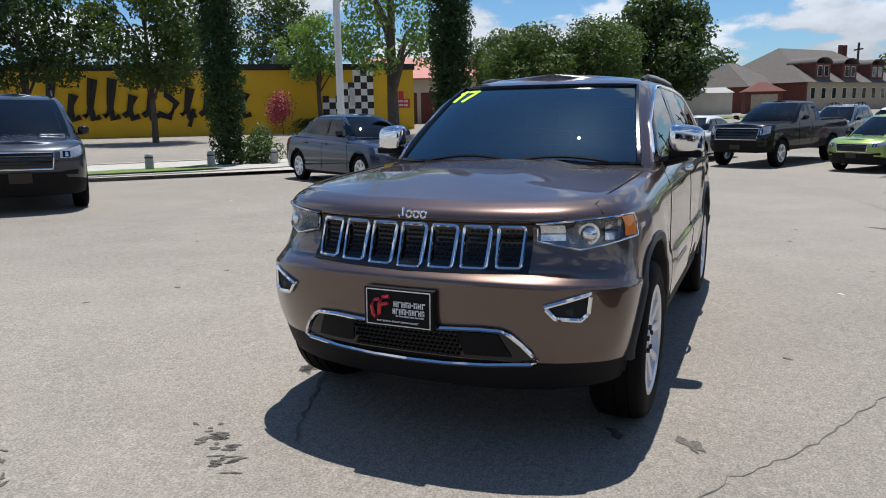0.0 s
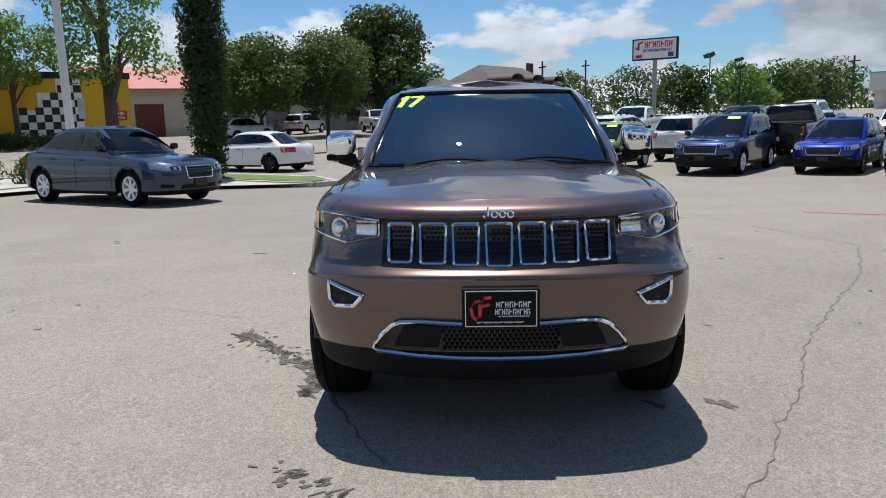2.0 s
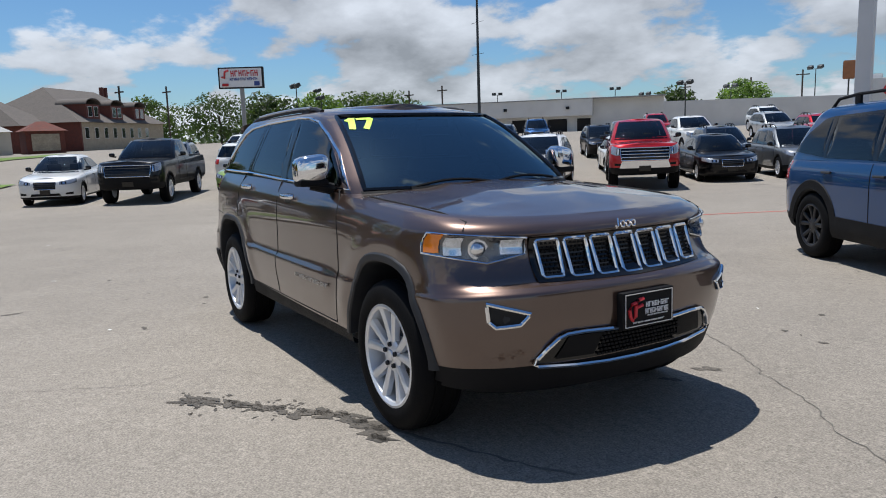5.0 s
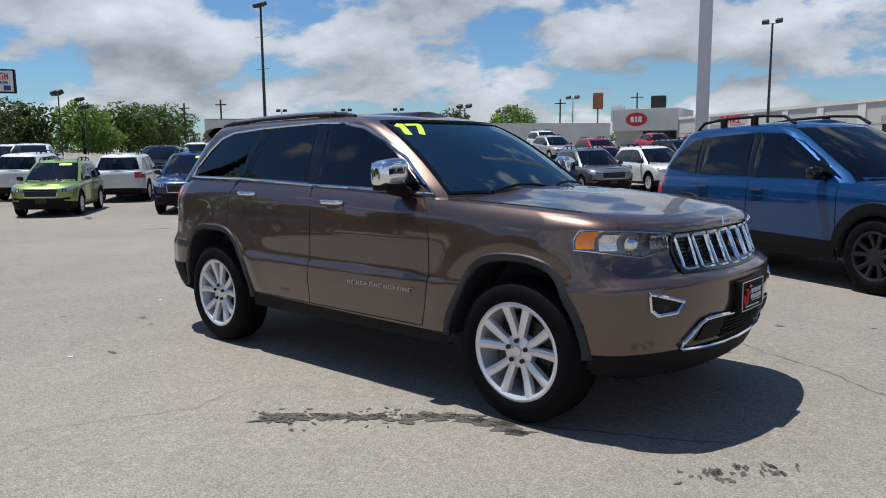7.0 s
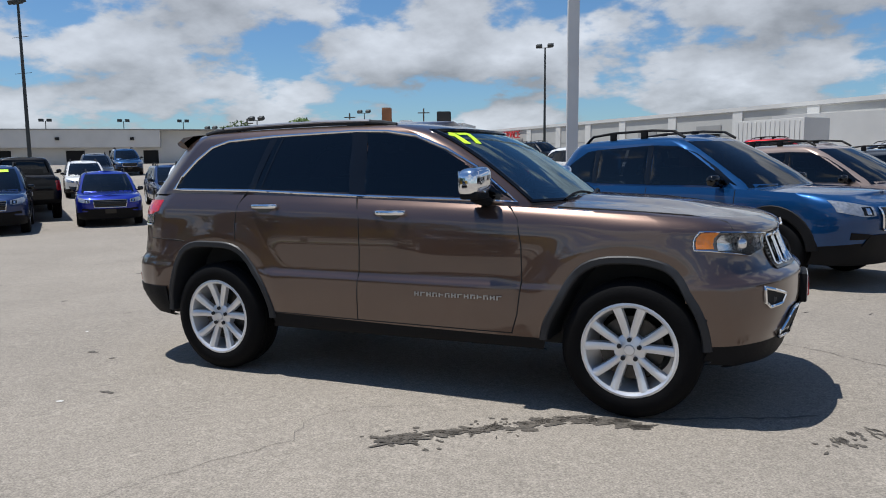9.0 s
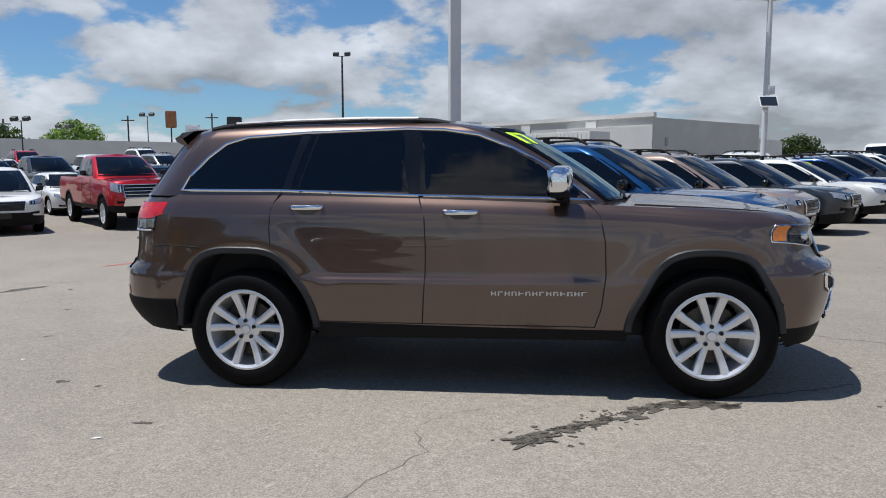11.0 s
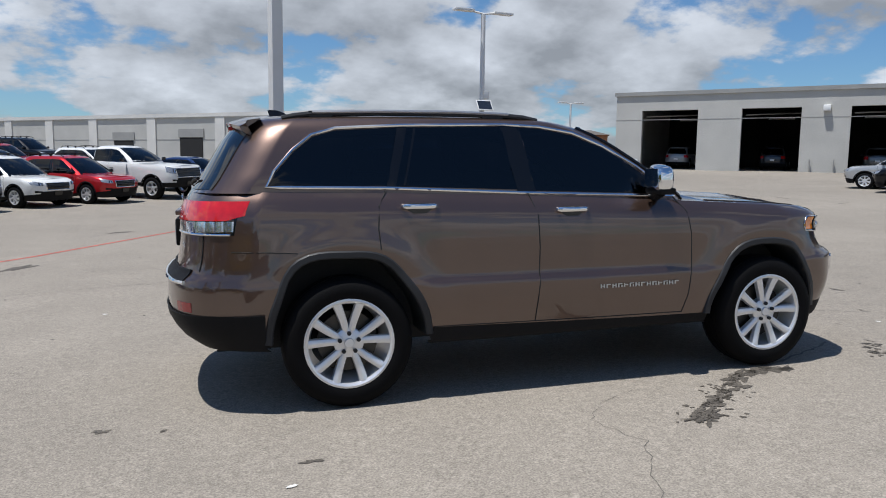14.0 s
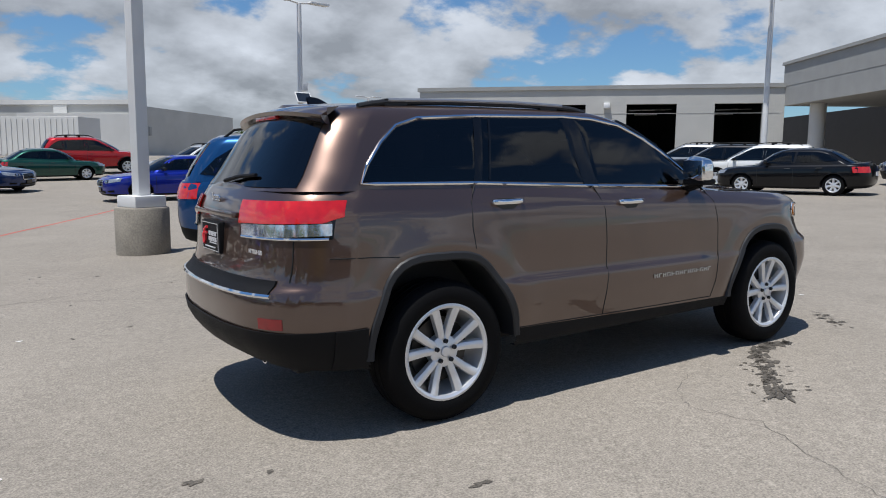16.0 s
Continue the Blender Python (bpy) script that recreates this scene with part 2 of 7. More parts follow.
def lathe(bm, profile, n=32, axis="y", closed=False):
    """Turn (radius, along) pairs about an axis through the origin."""
    rings = []
    for r, a in profile:
        ring = []
        for k in range(n):
            c, s = math.cos(2 * math.pi * k / n) * r, math.sin(2 * math.pi * k / n) * r
            ring.append(bm.verts.new((c, a, s) if axis == "y" else (c, s, a)))
        rings.append(ring)
    m = len(rings)
    for i in range(m if closed else m - 1):
        a, b = rings[i], rings[(i + 1) % m]
        for k in range(n):
            bm.faces.new((a[k], a[(k + 1) % n], b[(k + 1) % n], b[k]))
    if not closed:
        if rings[0] and profile[0][0] > 1e-4:
            bm.faces.new(rings[0])
        if profile[-1][0] > 1e-4:
            bm.faces.new(rings[-1][::-1])
    bmesh.ops.recalc_face_normals(bm, faces=bm.faces)
    return bm


def sheet(bm, grid, thick=0.0, push=None):
    """A skin over rows of points; with thick, closed behind along push."""
    rows = [[bm.verts.new(p) for p in row] for row in grid]
    fs = []
    for a, b in zip(rows, rows[1:]):
        for k in range(len(a) - 1):
            q = [a[k], a[k + 1], b[k + 1], b[k]]
            if (q[0].co - q[3].co).length < 1e-5 and (q[1].co - q[2].co).length < 1e-5:
                continue
            try:
                fs.append(bm.faces.new(q))
            except ValueError:
                pass
    if thick:
        ext = bmesh.ops.extrude_face_region(bm, geom=fs)
        for v in [g for g in ext["geom"] if isinstance(g, bmesh.types.BMVert)]:
            v.co += Vector(push) * thick
    bmesh.ops.remove_doubles(bm, verts=bm.verts, dist=1e-5)
    bmesh.ops.recalc_face_normals(bm, faces=bm.faces)
    return bm


def smooth_table(tab, x):
    """Monotone cubic through (x, value) pairs."""
    n = len(tab)
    if x <= tab[0][0]:
        return tab[0][1]
    if x >= tab[-1][0]:
        return tab[-1][1]
    d = [(tab[i + 1][1] - tab[i][1]) / (tab[i + 1][0] - tab[i][0]) for i in range(n - 1)]
    i = next(k for k in range(n - 1) if x <= tab[k + 1][0])

    def slope(k):
        if k == 0:
            return d[0]
        if k == n - 1:
            return d[-1]
        return 0.0 if d[k - 1] * d[k] <= 0 else 2 * d[k - 1] * d[k] / (d[k - 1] + d[k])
    h = tab[i + 1][0] - tab[i][0]
    f = (x - tab[i][0]) / h
    a, b = tab[i][1], tab[i + 1][1]
    return (2 * f**3 - 3 * f**2 + 1) * a + (f**3 - 2 * f**2 + f) * h * slope(i) + (-2 * f**3 + 3 * f**2) * b + (f**3 - f**2) * h * slope(i + 1)


# ---- ground ----
GX, GY = math.tan(radians(1.05)), -math.tan(radians(0.45))


def ground_z(x, y):
    r = math.hypot(x, y)
    plane = GX * x + GY * y
    if r < 10:
        return plane
    dx, dy = x / r, y / r
    far = 0.9 + 0.7 * dy + 0.1 * dx
    f = min(1.0, max(0.0, (r - 12) / 55.0))
    f = f * f * (3 - 2 * f)
    return plane * (1 - f) + far * f


def on_ground(x, y, heading=0.0):
    """Pose on the ground, leaning with it, nose towards heading (degrees from +x)."""
    e = 1.0
    zx = (ground_z(x + e, y) - ground_z(x - e, y)) / (2 * e)
    zy = (ground_z(x, y + e) - ground_z(x, y - e)) / (2 * e)
    n = Vector((-zx, -zy, 1)).normalized()
    q = Vector((0, 0, 1)).rotation_difference(n).to_matrix().to_4x4()
    return Matrix.Translation((x, y, ground_z(x, y))) @ q @ pose(0, 0, 0, 0, 0, heading)


# ---- vehicles ----
class Shell:
    """A body of stacked plan outlines. Levels run upwards: heights at four stations, front end, rear end, half-width."""

    def __init__(self, levels, stations, nose, tail, bulge=0.02, relief=None):
        self.lv, self.st, self.nose, self.tail, self.bulge = levels, stations, nose, tail, bulge
        n = len(levels)
        self.tab = [[(j, levels[j][k]) for j in range(n)] for k in (1, 2, 3)]
        self.ztab = [[(j, levels[j][0][k]) for j in range(n)] for k in range(4)]
        self.n = n
        steps = [k / 20 for k in range((n - 1) * 20 + 1)]
        self.fine = [[smooth_table(t, s) for s in steps] for t in self.tab]
        self.zfine = [[smooth_table(t, s) for s in steps] for t in self.ztab]
        self.wcache, self.zcache, self.relief = {}, {}, relief

    def props(self, j):
        return [self.dense(t, j) for t in self.fine]

    def dense(self, arr, j):
        k = min(max(j, 0.0) * 20, len(arr) - 1.001)
        i = int(k)
        return arr[i] + (arr[i + 1] - arr[i]) * (k - i)

    def weights(self, x):
        key = round(x, 4)
        if key not in self.wcache:
            x = max(min(x, max(self.st) + .12), min(self.st) - .12)
            self.wcache[key] = [math.prod((x - b) / (a - b) for b in self.st if b != a) for a in self.st]
        return self.wcache[key]

    def z(self, j, x):
        return sum(w * self.dense(t, j) for w, t in zip(self.weights(x), self.zfine))

    def level(self, x, z):
        """The level that has height z at station x."""
        w = self.weights(x)
        col = self.zcache.get(round(x, 3))
        if col is None:
            col = self.zcache[round(x, 3)] = sum(a * np.array(t) for a, t in zip(w, self.zfine))
        i = int(np.searchsorted(col, z))
        if i <= 0:
            return 0.0
        if i >= len(col):
            return self.n - 1.0
        return (i - 1 + (z - col[i - 1]) / max(1e-9, col[i] - col[i - 1])) / 20

    def width(self, j, x):
        xf, xr, w = self.props(j)
        c, h = (xf + xr) / 2, (xf - xr) / 2
        w *= 1 - self.bulge * min(1.0, abs(x - c) / h) ** 3
        return w + self.relief(x, self.z(j, x)) if self.relief else w

    def plan(self, j, x):
        """Half-width at station x, rounded off at nose and tail."""
        xf, xr, w = self.props(j)
        for tab, over in ((self.nose, xf - x), (self.tail, x - xr)):
            if over < smooth_table(tab, 1):
                lo, hi = 0.0, 1.0
                for _ in range(14):
                    mid = (lo + hi) / 2
                    if smooth_table(tab, mid) < over:
                        lo = mid
                    else:
                        hi = mid
                return lo * self.width(j, x)
        return self.width(j, x)

    def side(self, x, z, out=0.0, s=-1):
        return Vector((x, s * (self.plan(self.level(x, z), x) + out), z))

    def ends(self, q, z, front=True, out=0.0):
        """Point on the nose or tail at the fraction q of the half-width (signed)."""
        tab = self.nose if front else self.tail
        x = self.props(self.n / 2)[0 if front else 1]
        for _ in range(4):
            j = self.level(x, z)
            xf, xr, w = self.props(j)
            x = xf - smooth_table(tab, abs(q)) if front else xr + smooth_table(tab, abs(q))
        return Vector((x + (out if front else -out), q * self.width(j, x), z))

    def half(self, j, qs, n_side):
        xf, xr, w = self.props(j)
        pts = []
        for q in qs:
            x = xf - smooth_table(self.nose, q)
            pts.append((x, q * self.width(j, x)))
        x0, x1 = xf - smooth_table(self.nose, 1), xr + smooth_table(self.tail, 1)
        for i in range(n_side + 1):
            x = x0 + (x1 - x0) * i / n_side
            pts.append((x, self.width(j, x)))
        for q in reversed(qs):
            x = xr + smooth_table(self.tail, q)
            pts.append((x, q * self.width(j, x)))
        return [Vector((x, y, self.z(j, x))) for x, y in pts]

    def skin(self, bm, j0, j1, step=0.5, n_side=60, qs=(0, .12, .25, .37, .5, .6, .7, .78, .85, .9, .95), crown=None, keep=None):
        """The wall from level j0 to j1; crown closes the top: crown(x, f) lifts the deck; keep(face centre) drops what is open."""
        js = [j0 + (j1 - j0) * k / max(1, round((j1 - j0) / step)) for k in range(max(1, round((j1 - j0) / step)) + 1)]
        rings = []
        for j in js:
            h = self.half(j, qs, n_side)
            ring = h + [Vector((p.x, -p.y, p.z)) for p in reversed(h[1:-1])]
            rings.append([bm.verts.new(p) for p in ring])
        m = len(rings[0])
        for a, b in zip(rings, rings[1:]):
            for k in range(m):
                bm.faces.new((a[k], a[(k + 1) % m], b[(k + 1) % m], b[k]))
        if crown:
            h = self.half(js[-1], qs, n_side)
            top, n = rings[-1], len(h)
            fr = [1, .9, .78, .64, .5, .36, .22, .1, 0, -.1, -.22, -.36, -.5, -.64, -.78, -.9, -1]
            rows = []
            for i in range(1, n - 1):
                p = h[i]
                row = [top[i]] + [bm.verts.new((p.x, p.y * f, p.z + crown(p.x, p.y * f, f))) for f in fr[1:-1]] + [top[m - i]]
                rows.append(row)
            rows = [[top[0]] * len(fr)] + rows + [[top[n - 1]] * len(fr)]
            for a, b in zip(rows, rows[1:]):
                for k in range(len(fr) - 1):
                    q = list(dict.fromkeys((a[k], b[k], b[k + 1], a[k + 1])))
                    if len(q) > 2:
                        bm.faces.new(q)
        if keep:
            dead = [f for f in bm.faces if not keep(f.calc_center_median(), f.normal)]
            bmesh.ops.delete(bm, geom=dead, context="FACES")
        bmesh.ops.recalc_face_normals(bm, faces=bm.faces)
        return bm


def column_span(poly, x):
    zs = []
    for (a, b), (c, d) in zip(poly, poly[1:] + poly[:1]):
        if min(a, c) - 1e-9 <= x <= max(a, c) + 1e-9:
            if abs(c - a) < 1e-9:
                zs += [b, d]
            else:
                zs.append(b + (d - b) * (x - a) / (c - a))
    return (min(zs), max(zs)) if zs else None


def side_panel(bm, surf, poly, out, s, nx=10, nz=5, thick=0.0):
    """A panel lying on a side surface, inside an outline in (x, z)."""
    xs = sorted({round(p[0], 5) for p in poly} | {min(p[0] for p in poly) + (max(p[0] for p in poly) - min(p[0] for p in poly)) * i / nx for i in range(nx + 1)})
    grid = []
    for x in xs:
        lo, hi = column_span(poly, min(max(x, min(p[0] for p in poly)), max(p[0] for p in poly)))
        grid.append([surf(x, lo + (hi - lo) * k / nz, out, s) for k in range(nz + 1)])
    return sheet(bm, grid, thick, (0, -s, 0))


def end_panel(bm, shell, q0, q1, z0, z1, front=True, out=0.004, thick=0.0, nq=8, nz=3, taper=0.0):
    """A panel lying on the nose or tail between two fractions of the width; taper narrows it upwards."""
    grid = []
    for i in range(nq + 1):
        row = []
        for k in range(nz + 1):
            f = k / nz
            q = q0 + (q1 - q0) * i / nq
            zz0 = z0(q) if callable(z0) else z0
            zz1 = z1(q) if callable(z1) else z1
            row.append(shell.ends(q * (1 - taper * f), zz0 + (zz1 - zz0) * f, front, out))
        grid.append(row)
    return sheet(bm, grid, thick, (-1 if front else 1, 0, 0))


def inside(poly, x, z):
    hit = False
    for (a, b), (c, d) in zip(poly, poly[1:] + poly[:1]):
        if (b > z) != (d > z) and x < a + (c - a) * (z - b) / (d - b):
            hit = not hit
    return hit


WHEELS = {}


def wheel_meshes(key, r, width, rim_r, style, mat):
    """Meshes of a wheel about y, its outer face towards -y: tyre, rim with spokes, disc, cap, nut."""
    if key in WHEELS:
        return WHEELS[key]
    bm = bmesh.new()
    h = width / 2
    lathe(bm, [(rim_r - .012, -h * .86), (rim_r + .012, -h * .97), (rim_r + (r - rim_r) * .45, -h * 1.03), (r - .03, -h * .93), (r - .008, -h * .78),
               (r, -h * .5), (r - .006, -h * .47), (r - .006, -h * .41), (r, -h * .38), (r, -h * .05), (r - .006, -h * .03), (r - .006, h * .03), (r, h * .05), (r, h * .38), (r - .006, h * .41), (r - .006, h * .47), (r, h * .5), (r - .008, h * .78), (r - .03, h * .93), (rim_r + .02, h), (rim_r - .02, h * .9)], 48, closed=True)
    tyre = mesh_of("tyre", bm, M_TYRE)
    bm = bmesh.new()
    lathe(bm, [(rim_r + .006, -h * .93), (rim_r - .008, -h * .96), (rim_r - .022, -h * .88), (rim_r - .03, -h * .5), (rim_r - .05, h * .1), (rim_r - .05, h * .85), (rim_r - .012, h * .9),
               (rim_r - .012, -h * .3), (rim_r - .004, -h * .85)], 48, closed=True)
    nsp = 10 if style in ("pairs", "dark") else (5 if style == "five" else 7)
    for k in range(nsp):
        if style in ("pairs", "dark"):
            base = (k // 2) * 2 * math.pi / 5 + math.pi / 2
            off_in, off_out = (.20 if k % 2 else -.20), (.285 if k % 2 else -.285)
            wi, wo = .0215, .029
        else:
            base = k * 2 * math.pi / nsp + math.pi / 2
            off_in = off_out = 0.0
            wi, wo = .032, .04
        rows = []
        for i in range(6):
            f = i / 5
            rad = .05 + (rim_r - .02 - .05) * f
            ang = base + off_in + (off_out - off_in) * f
            wd = wi + (wo - wi) * f
            dep = -h * (.72 + .16 * f ** 1.5)
            c, s = math.cos(ang), math.sin(ang)
            t = Vector((-s, 0, c))
            p = Vector((c * rad, 0, s * rad))
            rows.append([p + t * wd + Vector((0, dep + .03, 0)), p + t * wd * .82 + Vector((0, dep + .004, 0)), p + t * wd * .3 + Vector((0, dep - .003, 0)),
                         p - t * wd * .3 + Vector((0, dep - .003, 0)), p - t * wd * .82 + Vector((0, dep + .004, 0)), p - t * wd + Vector((0, dep + .03, 0))])
        vr = [[bm.verts.new(q) for q in row] for row in rows]
        for a, b in zip(vr, vr[1:]):
            for q in range(5):
                bm.faces.new((a[q], a[q + 1], b[q + 1], b[q]))
            bm.faces.new((a[5], a[0], b[0], b[5]))
    lathe(bm, [(.001, -h * .76), (.075, -h * .74), (.088, -h * .66), (.088, -h * .2), (.001, -h * .2)], 24)
    bmesh.ops.recalc_face_normals(bm, faces=bm.faces)
    rim = mesh_of("rim", bm, mat)
    bm = bmesh.new()
    lathe(bm, [(.06, -h * .25), (rim_r * .68, -h * .25), (rim_r * .68, -h * .1), (.06, -h * .1)], 32, closed=True)
    disc = mesh_of("brake_disc", bm, M_STEEL)
    bm = bmesh.new()
    lathe(bm, [(.001, -h * .83), (.026, -h * .82), (.031, -h * .77), (.031, -h * .6)], 20)
    cap = mesh_of("centre_cap", bm, M_ALLOY)
    bm = bmesh.new()
    lathe(bm, [(.001, -h * .83), (.006, -h * .83), (.007, -h * .86), (.0125, -h * .85), (.0135, -h * .7), (.0135, -h * .6)], 8)
    nuts = mesh_of("wheel_nut", bm, M_GREY_TRIM)
    WHEELS[key] = (tyre, rim, disc, cap, nuts)
    return WHEELS[key]


def add_wheels(car, xf, xr, y, r, width, rim_r, style="pairs", mat=None, detail=True):
    key = (r, width, rim_r, style)
    tyre, rim, disc, cap, nuts = wheel_meshes(key, r, width, rim_r, style, mat or M_ALLOY)
    for x in (xf, xr):
        for s in (-1, 1):
            w = empty("wheel", pose(x, s * y, r, 0, 0, 0 if s < 0 else 180))
            w.parent = car
            same("tyre", tyre, w)
            same("rim", rim, w)
            same("brake_disc", disc, w)
            if detail:
                same("centre_cap", cap, w)
                for k in range(5):
                    a = 2 * math.pi * k / 5 + math.pi / 2
                    same("wheel_nut", nuts, w, pose(math.cos(a) * .058, 0, math.sin(a) * .058))


# level tables: heights at nose, cowl, rear door and tail; front end; rear end; half-width
SUV_NOSE = [(0, 0), (.25, .008), (.5, .045), (.72, .115), (.87, .215), (.94, .30), (.975, .40), (1, .56)]
SUV_TAIL = [(0, 0), (.3, .01), (.6, .05), (.8, .12), (.9, .2), (.96, .30), (1, .44)]
SUV_LOW = [
    ((.30, .34, .34, .37), 2.17, -2.28, .84),
    ((.31, .345, .345, .385), 2.21, -2.36, .89),
    ((.445, .415, .445, .46), 2.26, -2.44, .908),
    ((.54, .50, .52, .55), 2.29, -2.485, .918),
    ((.66, .61, .61, .66), 2.31, -2.495, .924),
    ((.765, .695, .705, .73), 2.31, -2.49, .924),
    ((.795, .735, .755, .775), 2.285, -2.48, .915),
    ((.83, .80, .82, .815), 2.225, -2.44, .913),
    ((.92, .90, .92, .92), 2.175, -2.415, .912),
    ((.99, 1.0, 1.02, 1.03), 2.16, -2.405, .908),
    ((1.025, 1.07, 1.12, 1.13), 2.19, -2.395, .898),
    ((1.055, 1.125, 1.19, 1.21), 2.17, -2.37, .872),
    ((1.085, 1.165, 1.245, 1.275), 2.09, -2.33, .838),
]
SUV_ST = (2.2, 0.9, -0.9, -2.4)
SUV_GLASS_NOSE = [(0, 0), (.3, .012), (.6, .06), (.8, .13), (.92, .2), (1, .30)]
SUV_GLASS_TAIL = [(0, 0), (.3, .01), (.6, .045), (.8, .10), (.92, .18), (1, .32)]
SUV_TOP = [
    ((1.13, 1.165, 1.225, 1.265), 1.09, -2.335, .832),
    ((1.22, 1.25, 1.31, 1.33), 1.00, -2.285, .812),
    ((1.33, 1.35, 1.40, 1.41), .86, -2.235, .778),
    ((1.45, 1.46, 1.50, 1.50), .69, -2.18, .738),
    ((1.56, 1.57, 1.59, 1.585), .50, -2.125, .698),
    ((1.645, 1.65, 1.66, 1.645), .32, -2.075, .660),
    ((1.69, 1.69, 1.702, 1.68), .17, -2.03, .615),
    ((1.705, 1.712, 1.722, 1.70), .02, -1.98, .555),
]
SUV_TOP_ST = (1.0, 0.2, -0.9, -2.1)

ARCH_F = [(-20, .43), (0, .43), (43, .462), (68, .53), (90, .527), (116, .545), (149, .495), (176, .515), (200, .515)]
ARCH_R = [(-20, .51), (8, .512), (43, .52), (69, .56), (90, .548), (119, .585), (148, .507), (177, .485), (200, .485)]
WHEEL_X, WHEEL_Z = 1.4575, .386


def ease(v, lo, hi):
    f = min(1.0, max(0.0, (v - lo) / (hi - lo)))
    return f * f * (3 - 2 * f)


def hero_relief(x, z):
    """Ledge pressed into the doors and swellings round the wheels."""
    doors = ease(x, -1.12, -.85) * (1 - ease(x, .60, .86))
    out = .015 * doors * ease(z, .46, .69) * (1 - ease(z, .705, .755))
    for xw in (WHEEL_X, -WHEEL_X):
        d = math.hypot(x - xw, z - WHEEL_Z)
        out += .014 * math.exp(-((d - .57) / .09) ** 2) * ease(z, .35, .6)
    return out


def arch_r(tab, a):
    return smooth_table(tab, math.degrees(a))


def glyphs(bm, count, length, height, depth, gap=0.25, thin=False):
    """A row of small upright blocks, length along x, facing -y."""
    w = length / count
    for k in range(count):
        x0 = -length / 2 + k * w
        x1 = x0 + w * (1 - gap)
        t = (x1 - x0) * 0.28
        box(bm, x0, x0 + t, -depth, 0, 0, height)
        box(bm, x0 + t, x1, -depth, 0, height * (0.78 if k % 2 else 0.42), height * (1.0 if k % 2 else 0.64))
        if k % 3 != 1:
            box(bm, x1 - t, x1, -depth, 0, 0, height * (0.6 if k % 2 else 1.0))
    return bm


def badge(name, parent, count, length, height, m, mat, label="", depth=0.004):
    return part(name, glyphs(bmesh.new(), count, length, height, depth), mat, parent, label, smooth=False, m=m)


def emblem(name, parent, m, label):
    """A hooked bar and three open rings in a row."""
    bm = bmesh.new()
    tube(bm, [(-.066, 0, .012), (-.058, 0, .003), (-.047, 0, .008), (-.046, 0, .046)], .0062, 6)
    for k in range(3):
        c = -.018 + .034 * k
        tube(bm, [(c + .0125 * math.cos(a), 0, .018 + .0145 * math.sin(a)) for a in [2 * math.pi * i / 12 for i in range(12)]], .0052, 6, True)
    return part(name, bm, M_CHROME, parent, label, m=m)


